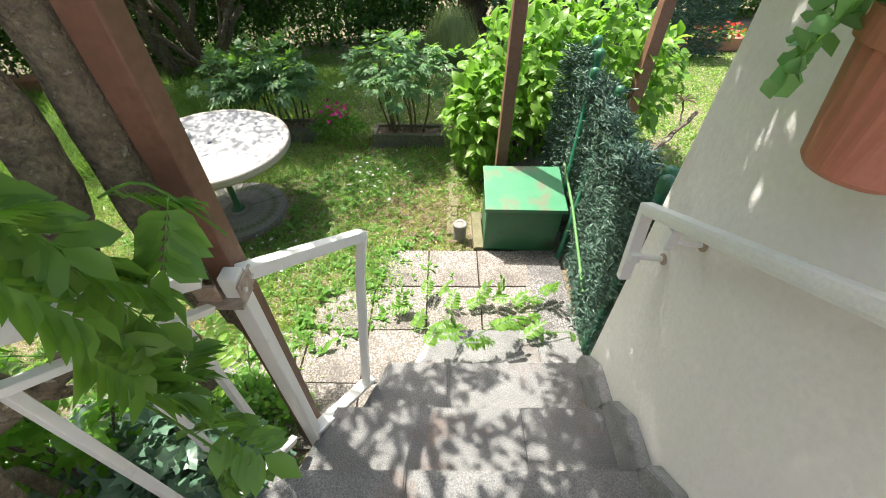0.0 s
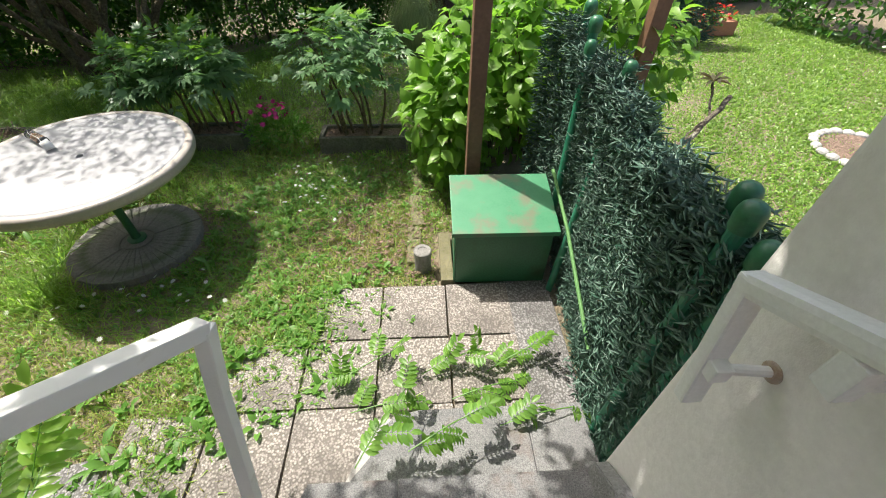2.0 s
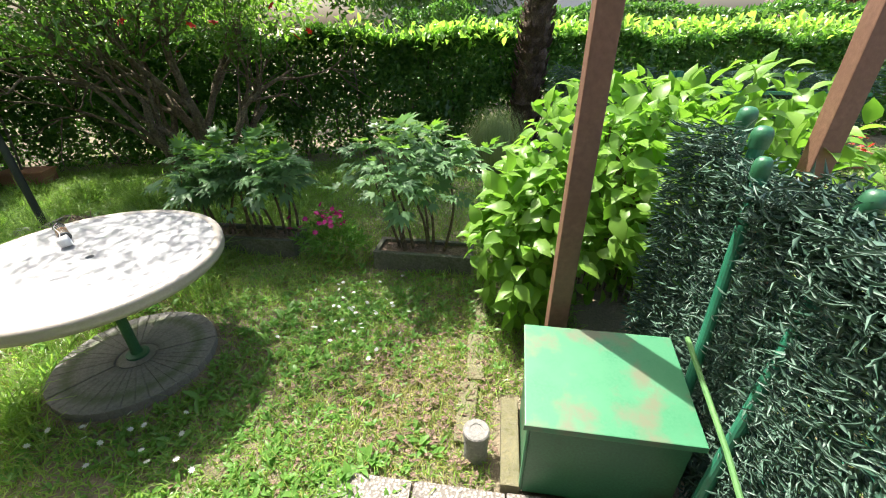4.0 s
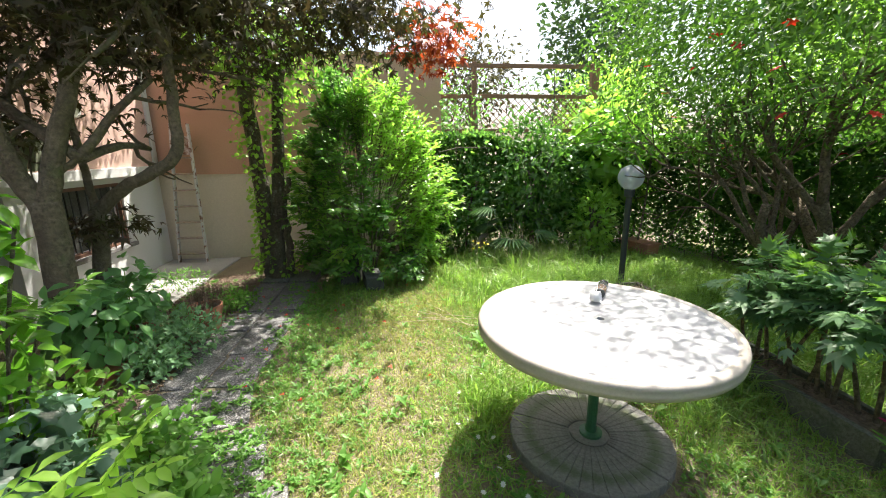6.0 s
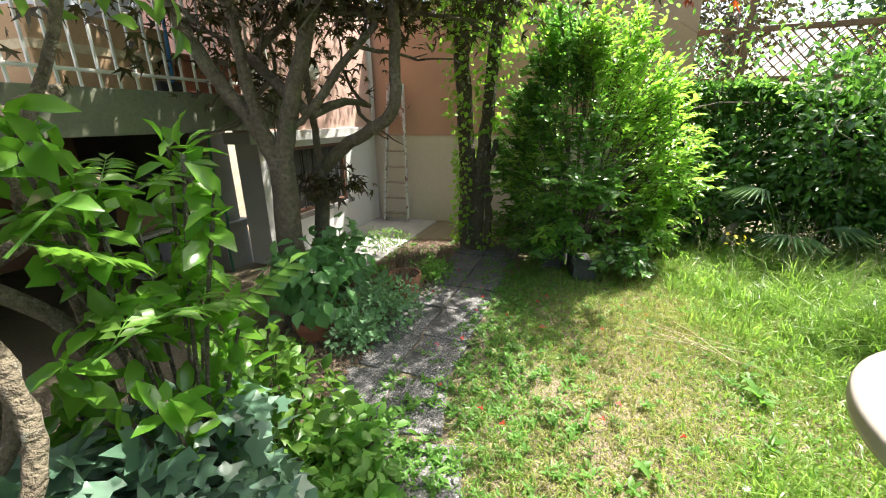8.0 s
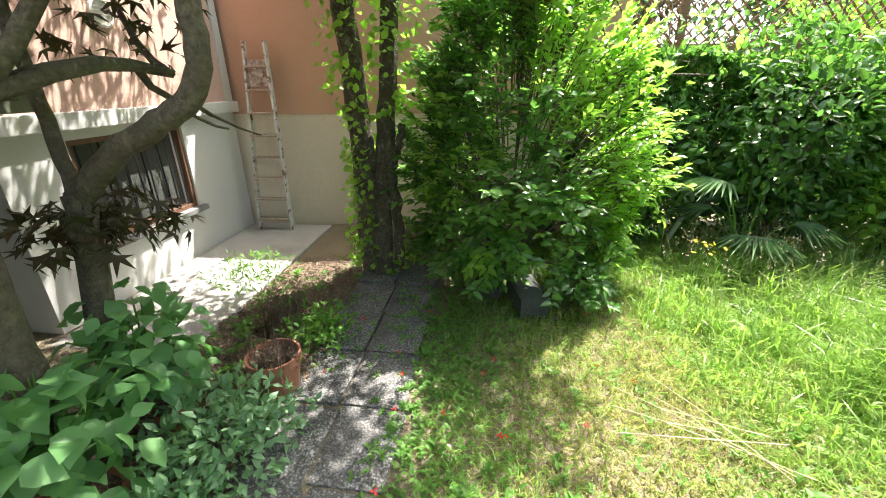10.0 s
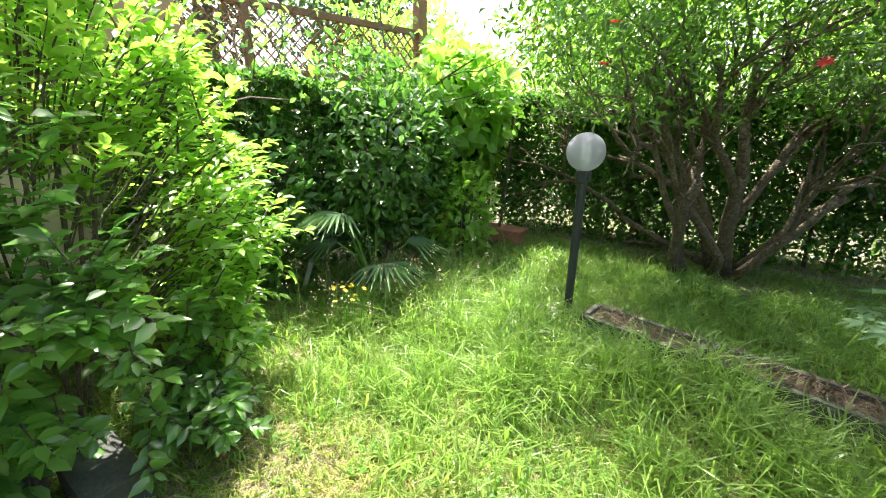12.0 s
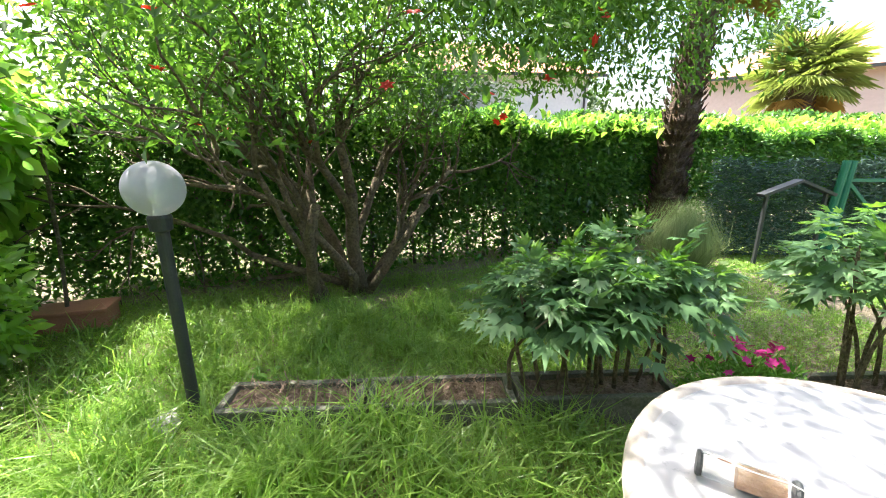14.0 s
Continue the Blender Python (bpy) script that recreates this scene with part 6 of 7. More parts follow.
def build_maple():
    t = thing("maple_tree", (-3.07, -0.47, 0), "multi-stemmed maple with purple-green leaves by the house", "tree")
    g = np.random.default_rng(91)
    bm = bmesh.new()
    tips = []

    def limb(pts, r0, r1, n=6):
        q = smooth_path(pts, n, 0.004)
        tube(bm, q, [r0 + (r1 - r0) * i / (len(q) - 1) for i in range(len(q))], 10)
        return q

    limb([(0.02, 0.0, -0.1), (0.01, 0.0, 0.2), (-0.01, 0.0, 0.65), (-0.03, 0.0, 1.25)], 0.112, 0.086)
    ends = [limb([(-0.03, 0.0, 1.12), (0.03, -0.12, 1.45), (0.1, -0.3, 1.75), (0.2, -0.55, 2.3), (0.25, -0.7, 2.8)], 0.06, 0.04), limb([(-0.03, 0.0, 1.15), (0.03, -0.08, 1.5), (0.06, -0.15, 2.0), (0.05, -0.2, 2.7)], 0.05, 0.034), limb([(-0.03, 0.0, 1.18), (-0.06, 0.08, 1.5), (-0.12, 0.2, 1.9), (-0.25, 0.4, 2.6)], 0.07, 0.044), limb([(-0.06, 0.03, 1.40), (-0.1, 0.15, 1.49), (-0.12, 0.23, 1.53)], 0.036, 0.013)]
    # second, slimmer stem
    limb([(-0.36, 0.0, -0.1), (-0.38, 0.0, 0.5), (-0.46, 0.01, 1.13)], 0.068, 0.055)
    ends.append(limb([(-0.46, 0.01, 1.10), (-0.45, 0.22, 1.28), (-0.42, 0.5, 1.42), (-0.41, 0.70, 1.57), (-0.42, 0.72, 1.9), (-0.5, 0.7, 2.6)], 0.052, 0.036))
    ends.append(limb([(-0.46, 0.01, 1.10), (-0.48, -0.03, 1.5), (-0.5, -0.06, 2.0), (-0.55, -0.08, 2.6)], 0.03, 0.02))
    for e in ends:
        for k in (-1, -4):
            for _ in range(2):
                d = Vector(g.normal(0, 0.6, 3)) + Vector((-0.35, 0.25, 0.6))
                grow(bm, e[k], d, 0.75, 0.035, 2, g, tips, 0.6, 0.05, 6, 0.75, (2, 3), 0.15)
    part("trunk", bm, BARK_MAPLE, t, smooth=True)
    P, N = around(tips, 8, 0.2, 92)
    k = P[:, 2] > 1.6
    Q, M = shell(8500, (-1.15, 0.38, 2.98), (1.75, 1.95, 0.85), 0.85, 0.2, 93, 0.25, -0.9)
    P, N = np.concatenate([P[k], Q]), np.concatenate([N[k], M])
    keep = ~((P[:, 1] > 0.25) & (P[:, 2] < 2.0))
    P, N = P[keep], N[keep]
    Q, M = shell(1200, (-1.05, 2.05, 2.78), (1.0, 0.9, 0.42), 0.9, 0.2, 97, 0.3)
    P, N = np.concatenate([P, Q]), np.concatenate([N, M])
    Q, M = shell(1000, (-2.6, -0.25, 3.0), (1.15, 0.9, 0.45), 0.9, 0.2, 98, 0.3)
    P, N = np.concatenate([P, Q]), np.concatenate([N, M])
    low, m2 = shell(150, (-0.46, 0.06, 1.0), (0.34, 0.34, 0.13), 0.9, 0, 96, 0.3)
    P, N = np.concatenate([P, low]), np.concatenate([N, m2])
    leafy("leaves", P, N, 0.085, 0.085, LEAF_MAPLE, MAPLE, t, "", 94, 0.5, 0.6)
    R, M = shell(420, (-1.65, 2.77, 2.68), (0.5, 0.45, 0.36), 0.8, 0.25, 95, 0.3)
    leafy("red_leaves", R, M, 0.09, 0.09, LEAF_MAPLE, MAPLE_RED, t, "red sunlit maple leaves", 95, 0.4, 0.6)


def build_ivy_tree():
    t = thing("ivy_clad_tree", (-5.25, 0.28, 0), "forked old trunk wrapped in ivy leaves", "tree")
    bm = bmesh.new()
    for pts, r0, r1 in (([(0, 0, -0.1), (0.01, -0.02, 0.7), (-0.03, -0.05, 1.4), (-0.02, -0.12, 2.6)], 0.11, 0.08), ([(0.02, 0.06, -0.1), (0.0, 0.12, 0.8), (-0.03, 0.2, 1.6), (-0.05, 0.3, 2.7)], 0.09, 0.06), ([(0.02, 0.22, -0.1), (0.05, 0.24, 0.5), (0.02, 0.2, 0.85), (0.03, 0.28, 1.1), (0.0, 0.3, 1.26)], 0.05, 0.028)):
        q = smooth_path(pts, 6, 0.008)
        tube(bm, q, [r0 + (r1 - r0) * i / (len(q) - 1) for i in range(len(q))], 9)
    part("trunk", bm, BARK, t)
    g = np.random.default_rng(101)
    n = 1500
    z = g.uniform(0.05, 2.7, n)
    a = g.uniform(0, 6.28, n)
    r = 0.12 + 0.08 * g.random(n) + 0.12 * (z > 1.5) * g.random(n)
    P = np.stack([r * np.cos(a) - 0.01, 0.06 + 1.35 * r * np.sin(a) + 0.05 * z * 0.3, z], 1)
    k = value_noise(P, 3.0, 5) > 0.25 - 0.75 * (z > 1.3) - 0.6 * (a > 3.14)
    out = np.stack([np.cos(a), np.sin(a), 0 * a], 1)
    leafy("ivy_leaves", P[k], out[k], 0.06, 0.045, LEAF_OVAL, LIGHT_LEAF, t, "small bright creeper leaves", 102, 0.3, 0.3)
    P, N = shell(1600, (0.0, 0.2, 2.75), (0.9, 0.8, 0.55), 0.8, 0.2, 103, 0.3)
    leafy("crown", P, N, 0.08, 0.045, LEAF_OVAL, LIGHT_LEAF, t, "", 104, 0.3, 0.5)


def build_palms():
    g = np.random.default_rng(111)

    def palm(x, y, h, r, tilt, seed, label, frond, dead, size=1.0):
        p = thing("palm_tree", (x, y, 0), label, "palm")
        gg = np.random.default_rng(seed)
        bm = bmesh.new()
        n = 46
        pts = [(tilt * (i / n) ** 1.5, 0, h * i / n - 0.05) for i in range(n + 1)]
        rad = [r * (1.12 - 0.2 * i / n + 0.10 * (i % 2) + gg.normal(0, 0.05)) for i in range(n + 1)]
        tube(bm, pts, rad, 14)
        for v in bm.verts:
            v.co += Vector(noise.noise_vector(v.co * 9)) * r * 0.22
        part("trunk", bm, PALM_BARK, p)
        m = 900
        z = gg.uniform(0.05, h, m)
        a = gg.uniform(0, 6.28, m)
        P = np.stack([tilt * (z / h) ** 1.5 + r * np.cos(a), r * np.sin(a), z], 1)
        leaf_mesh("fibre_coat", P, np.stack([np.cos(a), np.sin(a), 1.2 + 0 * a], 1), np.stack([np.cos(a), np.sin(a), 0 * a], 1), gg.uniform(0.08, 0.2, m), 0.05, LEAF_SMALL, PALM_BARK, p, "ragged brown leaf bases")
        for nm, cnt, mat, lo, hi in (("fronds", frond, PALM_LEAF, -0.5, 1.3), ("dead_fronds", dead, PALM_DEAD, -1.2, -0.5)):
            P, D, N, L = [], [], [], []
            for _ in range(cnt):
                a, e = gg.uniform(0, 6.28), gg.uniform(lo, hi)
                out = np.array((math.cos(a) * math.cos(e), math.sin(a) * math.cos(e), math.sin(e)))
                side = np.array((-math.sin(a), math.cos(a), 0))
                base = np.array((tilt, 0, h)) + out * gg.uniform(0.35, 0.7) * size
                for j in range(17):
                    b = radians(-85 + 170 * j / 16)
                    P.append(base), D.append(out * math.cos(b) + side * math.sin(b) - np.array((0, 0, 0.25))), N.append(np.cross(out, side)), L.append(gg.uniform(0.45, 0.65) * size)
            if cnt:
                leaf_mesh(nm, P, np.array(D), np.array(N), np.array(L), 0.035 * size, LEAF_SMALL, mat, p)
        return p

    palm(0.50, 8.0, 3.9, 0.17, 0.25, 112, "shaggy brown fan-palm trunk with hanging dead fronds", 30, 3)
    palm(10.6, 17.1, 3.6, 0.36, 0.0, 113, "full fan palm in front of the neighbouring house", 64, 6, 1.7)


def build_trellis():
    t = thing("garden_trellis", (-6.9, 0, 0), "brown wooden trellis frame with diagonal lattice above the hedge", "trellis")
    for y, s in ((1.2, 0.07), (3.16, 0.07), (5.17, 0.12)):
        bm = bmesh.new()
        box(bm, (-s / 2, y - s / 2, -0.05), (s / 2, y + s / 2, 2.92), 0.006)
        part("post", bm, TRELLIS_WOOD, t)
    for z in (2.87, 2.41, 1.87):
        bm = bmesh.new()
        box(bm, (-0.03, 1.2, z - 0.03), (0.03, 5.17, z + 0.03), 0.004)
        part("rail", bm, TRELLIS_WOOD, t)
    lat = []
    for i in range(44):
        y = 0.6 + 0.12 * i
        for dy in (1, -1):
            y0, y1 = y, y + dy * 0.52
            lat.append((max(1.25, min(5.1, y0)), y0, y1))
    for _, y0, y1 in lat:
        a, b = Vector((0.012 * (1 if y1 > y0 else -1), y0, 1.89)), Vector((0.012 * (1 if y1 > y0 else -1), y1, 2.41))
        lo, hi = 1.24, 5.12
        ya, yb = min(y0, y1), max(y0, y1)
        if yb <= lo + 0.1 or ya >= hi - 0.1:
            continue
        if ya < lo or yb > hi:
            t0, t1 = 0.0, 1.0
            for lim in (lo, hi):
                k = (lim - a.y) / (b.y - a.y)
                if 0 < k < 1:
                    if (a.y < lo or a.y > hi):
                        t0 = max(t0, k)
                    else:
                        t1 = min(t1, k)
            a, b = a.lerp(b, t0), a.lerp(b, t1)
        bm = bmesh.new()
        bar(bm, a, b, 0.008, 0.022, 0.0, up=(1, 0, 0))
        part("lath", bm, TRELLIS_WOOD, t)
    # climber over the lattice
    c = thing("climber", (-6.85, 3.6, 0), "loose climbing rose shoots over the trellis", "climber")
    g = np.random.default_rng(121)
    bm = bmesh.new()
    tips = []
    for y in (-0.8, 0.0, 0.7, 1.2):
        grow(bm, (0.1, y, 0.0), (0.05, 0.1, 1), 1.7, 0.02, 3, g, tips, 0.5, 0.2, 6, 0.75, (2, 3), 0.15)
    part("branchwork", bm, BARK, c)
    P, N = around(tips, 6, 0.13, 122)
    k = (P[:, 2] > 1.3) & (P[:, 2] < 2.75)
    leafy("leaves", P[k], N[k], 0.055, 0.032, LEAF_OVAL, BUSH, c, "", 123, 0.2, 0.5)
    # plum tree behind the trellis, big conifer and broadleaf farther off
    for nm, x, y, h, r, n, ls, mat, lb, sd in (("plum_tree", -9.5, 3.6, 3.1, (1.3, 1.3, 0.9), 1800, 0.12, MAPLE, "purple-leaved plum tree beyond the trellis", 131), ("conifer_tree", -12.5, 8.0, 4.2, (1.6, 1.8, 3.2), 5000, 0.22, FAR_LEAF, "tall blue-green conifer beyond the trellis", 132), ("shade_tree", -9.0, 6.6, 2.2, (1.4, 1.3, 1.2), 3500, 0.14, LIGHT_LEAF, "light green broadleaf tree behind the hedge", 133), ("shade_tree", -9.6, 2.0, 2.0, (1.5, 1.6, 1.1), 3200, 0.14, BUSH, "green tree behind the trellis", 134), ("shade_tree", -6.8, 10.6, 2.8, (3.2, 1.8, 2.4), 9000, 0.16, LIGHT_LEAF, "sunlit broadleaf tree across the lane", 135), ("shade_tree", 5.5, 33.0, 3.0, (5.5, 3.0, 3.2), 4500, 0.5, FAR_LEAF, "rounded green trees in the distance", 136), ("shade_tree", -3.0, 22.0, 3.0, (3.5, 2.5, 2.6), 4000, 0.35, FAR_LEAF, "pale green tree in the distance", 137), ("conifer_tree", 24.0, 34.0, 6.0, (2.5, 2.5, 5.5), 3500, 0.45, FAR_LEAF, "dark conifer behind the far house", 138)):
        tr = thing(nm, (x, y, 0), lb, "tree")
        P, N = shell(n, (0, 0, h), r, 0.7, 0.2, sd, 0.28)
        leafy("crown", P, N, ls, ls * 0.5, LEAF_SMALL, mat, tr, "", sd, 0.2, 0.4)
        bm = bmesh.new()
        tp = []
        gg = np.random.default_rng(sd)
        tube(bm, smooth_path([(0, 0, -0.1), (0.05, 0.03, h * 0.5), (0, 0, h)], 4), 0.06 * r[0] + 0.03, 8)
        for _ in range(5):
            grow(bm, (0, 0, h * gg.uniform(0.55, 0.9)), gg.normal(0, 1, 3) + np.array((0, 0, 0.6)), r[0] * 0.5, 0.03 * r[0], 1, gg, tp, 0.5, 0.2, 5)
        part("trunk", bm, BARK, tr)


def far_house(x, y, turn, w, d, h, wall, label, windows=3):
    hs = thing("house", (x, y, 0), label, "house", turn=turn)
    bm = bmesh.new()
    box(bm, (-w / 2, -d / 2, -0.1), (w / 2, d / 2, h))
    part("wall", bm, wall, hs)
    bm = bmesh.new()
    rh = 0.28 * d
    o = 0.6
    v = [bm.verts.new(p) for p in ((-w / 2 - o, -d / 2 - o, h), (w / 2 + o, -d / 2 - o, h), (w / 2 + o, d / 2 + o, h), (-w / 2 - o, d / 2 + o, h), (-w / 2 + d * 0.35, 0, h + rh), (w / 2 - d * 0.35, 0, h + rh))]
    for f in ((0, 1, 5, 4), (2, 3, 4, 5), (1, 2, 5), (3, 0, 4), (3, 2, 1, 0)):
        bm.faces.new([v[i] for i in f])
    roof = part("roof", bm, ROOF_RED, hs, "red clay tile roof")
    bm = bmesh.new()
    box(bm, (-0.35, -0.35, h + rh * 0.4), (0.35, 0.35, h + rh + 0.7), 0.02)
    part("chimney", bm, wall, roof)
    bm = bmesh.new()
    for sy in (-1,):
        bar(bm, (-w / 2 - o, sy * (d / 2 + o), h - 0.05), (w / 2 + o, sy * (d / 2 + o), h - 0.05), 0.14, 0.12)
    part("gutter", bm, BLACK_METAL, hs)
    bm = bmesh.new()
    tube(bm, [(w / 2 - 0.2, -d / 2 - o, h - 0.1), (w / 2 - 0.2, -d / 2 - 0.06, h - 0.5), (w / 2 - 0.2, -d / 2 - 0.06, 0)], 0.06, 8)
    part("downpipe", bm, BLACK_METAL, hs)
    for i in range(windows):
        xx = -w / 2 + w * (i + 0.5) / windows
        win = new("window")
        win.parent = hs
        bm = bmesh.new()
        box(bm, (xx - 0.5, -d / 2 - 0.03, 1.0), (xx + 0.5, -d / 2 - 0.004, 2.3), 0.01)
        part("frame", bm, WHITE_PAINT, win)
        bm = bmesh.new()
        box(bm, (xx - 0.42, -d / 2 - 0.05, 1.08), (xx + 0.42, -d / 2 - 0.034, 2.22))
        part("pane", bm, PANE, win)


def build_far():
    far_house(18.5, 21.0, -48, 13, 9, 4.3, HOUSE_PINK, "white and pink neighbouring house with a red tile roof")
    far_house(-0.5, 27.0, 5, 11, 8, 4.6, HOUSE_WHITE, "pale neighbouring house behind the hedges")


# ---- pots, vines and small things ----
def pot(name, at, r, h, mat, label, soil=True, rim=0.02):
    p = thing(name, at, label, "flower pot")
    bm = bmesh.new()
    lathe(bm, [(0.0, 0.0), (r * 0.68, 0.0), (r * 0.72, 0.01), (r * 0.95, h - 0.05), (r * 0.95, h - 0.045), (r, h - 0.045), (r, h), (r * 0.92, h), (r * 0.88, h - 0.04), (0.0, h - 0.04)], 36)
    part("body", bm, mat, p, smooth=False)
    if soil:
        bm = bmesh.new()
        lathe(bm, [(0.0, h - 0.02), (r * 0.5, h - 0.024), (r * 0.895, h - 0.034)], 24)
        part("soil", bm, LITTER, p)
    return p


def build_pots():
    g = np.random.default_rng(141)
    # pot standing on the stair wall's ledge with a trailing plant
    p = thing("hanging_pot", (0.672, 0.56, 2.0), "terracotta-coloured fluted pot hung on the wall with a trailing plant", "flower pot")
    bm = bmesh.new()
    lathe(bm, [(0.0, 0.0), (0.075, 0.0), (0.082, 0.01), (0.105, 0.19), (0.105, 0.195), (0.114, 0.195), (0.116, 0.24), (0.108, 0.24), (0.1, 0.2), (0.0, 0.2)], 48, None)
    for v in bm.verts:
        if 0.01 < v.co.z < 0.19:
            a = math.atan2(v.co.y, v.co.x)
            f = 1 + 0.012 * math.cos(24 * a)
            v.co.x *= f
            v.co.y *= f
    part("body", bm, PLASTIC_POT, p)
    bm = bmesh.new()
    lathe(bm, [(0.0, 0.215), (0.06, 0.212), (0.101, 0.206)], 24)
    part("soil", bm, SOIL, p)
    P, D = [], []
    bm = bmesh.new()
    for i in range(9):
        a = 2.4 + g.uniform(-1.5, 1.5)
        e = Vector((0.17 * math.cos(a), 0.17 * math.sin(a), 0.2 + g.uniform(-0.12, 0.16)))
        q = smooth_path([(0.04 * math.cos(a), 0.04 * math.sin(a), 0.21), (0.11 * math.cos(a), 0.11 * math.sin(a), 0.28), e], 4)
        tube(bm, q, 0.002, 4)
        for s in q[2:]:
            for _ in range(2):
                P.append(tuple(s)), D.append(tuple(Vector(g.normal(0, 1, 3)) + Vector((0, 0, 0.2))))
    part("branchwork", bm, WEED, p)
    leafy("leaves", np.array(P), unit(np.array(D)), 0.042, 0.04, LEAF_OVAL, POT_LEAF, p, "", 142, 0.2, 0.8)
    bm = bmesh.new()
    tube(bm, [(0.09, 0, 0.18), (0.132, 0, 0.18)], 0.012, 8)
    part("hook", bm, BLACK_METAL, p)
    # dry plant in a clay pot beside the path
    c = pot("clay_pot", (-3.72, 0.14, -0.01), 0.14, 0.24, TERRACOTTA, "weathered clay pot with a dry twiggy plant")
    n = 220
    a = g.uniform(0, 6.28, n)
    e = g.uniform(-0.2, 0.9, n)
    leaf_mesh("dry_growth", np.stack([0.03 * np.cos(a), 0.03 * np.sin(a), 0.21 + 0 * a], 1), np.stack([np.cos(a) * np.cos(e), np.sin(a) * np.cos(e), np.sin(e)], 1), np.stack([np.cos(a), np.sin(a), 0 * a], 1), g.uniform(0.08, 0.22, n), 0.006, BLADE, LITTER, c, "dry grey-brown stems")
    d = thing("dry_plant", (-4.35, -0.1, -0.02), "clump of dry grey-brown stalks beside the path", "dry plant")
    n = 420
    a = g.uniform(0, 6.28, n)
    e = g.uniform(0.1, 1.3, n)
    leaf_mesh("stalk_growth", np.stack([0.08 * np.cos(a), 0.08 * np.sin(a), 0 * a], 1), np.stack([np.cos(a) * np.cos(e), np.sin(a) * np.cos(e), np.sin(e)], 1), np.stack([np.cos(a), np.sin(a), 0.3 + 0 * a], 1), g.uniform(0.12, 0.3, n), 0.008, BLADE, LITTER, d)
    # broad-leaved plants in pots
    for x, y, r, h, pr, ph, mat, n, L, W, shp, lb, sd in ((-2.93, -0.22, 0.30, 0.62, 0.15, 0.17, POT_LEAF, 210, 0.105, 0.085, LEAF_BROAD, "green heart-leaved plant in a terracotta pot", 151), (-3.42, -0.28, 0.28, 0.6, 0.14, 0.18, POT_LEAF, 190, 0.10, 0.08, LEAF_BROAD, "green heart-leaved plant in a small pot", 152)):
        p = pot("potted_plant", (x, y, -0.02), pr, ph, PLASTIC_POT, lb)
        p["category"] = "potted plant"
        P, N = shell(n, (0, 0, ph + h * 0.42), (r, r, h * 0.55), 0.7, 0, sd, 0.2, -0.6)
        leafy("leaves", P, N, L, W, shp, mat, p, "", sd, 0.5, 1.0)
        bm = bmesh.new()
        for _ in range(9):
            a = g.uniform(0, 6.28)
            tube(bm, smooth_path([(0.03 * math.cos(a), 0.03 * math.sin(a), ph - 0.03), (0.1 * math.cos(a), 0.1 * math.sin(a), ph + 0.3), (0.8 * r * math.cos(a), 0.8 * r * math.sin(a), ph + h * 0.75)], 3), 0.004, 5)
        part("branchwork", bm, WEED, p)
    for x, y, r, h, n, L, W, mat, lb, sd in ((-3.28, 0.12, 0.33, 0.34, 1000, 0.055, 0.028, HERB, "bushy blue-green herbs spilling over the path edge", 161), (-2.92, 0.14, 0.20, 0.24, 480, 0.05, 0.026, HERB, "low blue-green herb clump", 162), (-4.15, 0.2, 0.25, 0.22, 420, 0.05, 0.025, WEED, "small green herbs at the path edge", 163), (-2.74, -0.85, 0.13, 0.3, 34, 0.12, 0.035, LIGHT_LEAF, "upright young green seedling in the bed", 164), (-2.66, -0.2, 0.09, 0.12, 40, 0.05, 0.03, LIGHT_LEAF, "small green seedling in the bed", 166), (-2.6, -0.58, 0.08, 0.14, 30, 0.05, 0.025, WEED, "small green seedling among leaf litter", 167), (-5.0, -0.72, 0.35, 0.22, 260, 0.06, 0.014, WEED, "thin green weeds at the terrace edge", 165)):
        s = thing("herb_clump", (x, y, -0.02), lb, "herbs")
        P, N = shell(n, (0, 0, h * 0.45), (r, r, h * 0.6), 0.8, 0, sd, 0.25, -0.5)
        P[:, 2] = np.maximum(P[:, 2], 0.01)
        leafy("leaves", P, N, L, W, LEAF_SMALL if L < 0.1 else LEAF_OVAL, mat, s, "", sd, 0.0, 0.6)
        for k in range(6):
            bm = bmesh.new()
            a = 1.05 * k
            tube(bm, smooth_path([(0.02 * math.cos(a), 0.02 * math.sin(a), 0.0), (0.3 * r * math.cos(a), 0.3 * r * math.sin(a), 0.5 * h), (0.7 * r * math.cos(a), 0.7 * r * math.sin(a), 0.8 * h)], 3), 0.003, 4)
            part("stem", bm, WEED, s)
    # far trough with a sapling
    p = thing("clay_trough", (-5.85, 5.6, 0), "terracotta trough with a thin sapling near the hedge", "planter", turn=15)
    bm = bmesh.new()
    box(bm, (-0.26, -0.12, 0), (0.26, 0.12, 0.15), 0.012)
    part("body", bm, TERRACOTTA, p)
    bm = bmesh.new()
    box(bm, (-0.28, -0.14, 0.15), (0.28, 0.14, 0.18), 0.008)
    part("rim", bm, TERRACOTTA, p)
    bm = bmesh.new()
    tube(bm, smooth_path([(-0.05, 0, 0.1), (0.0, 0.02, 0.7), (0.05, 0, 1.5)], 4), 0.015, 7)
    part("sapling_stem", bm, BARK, p)
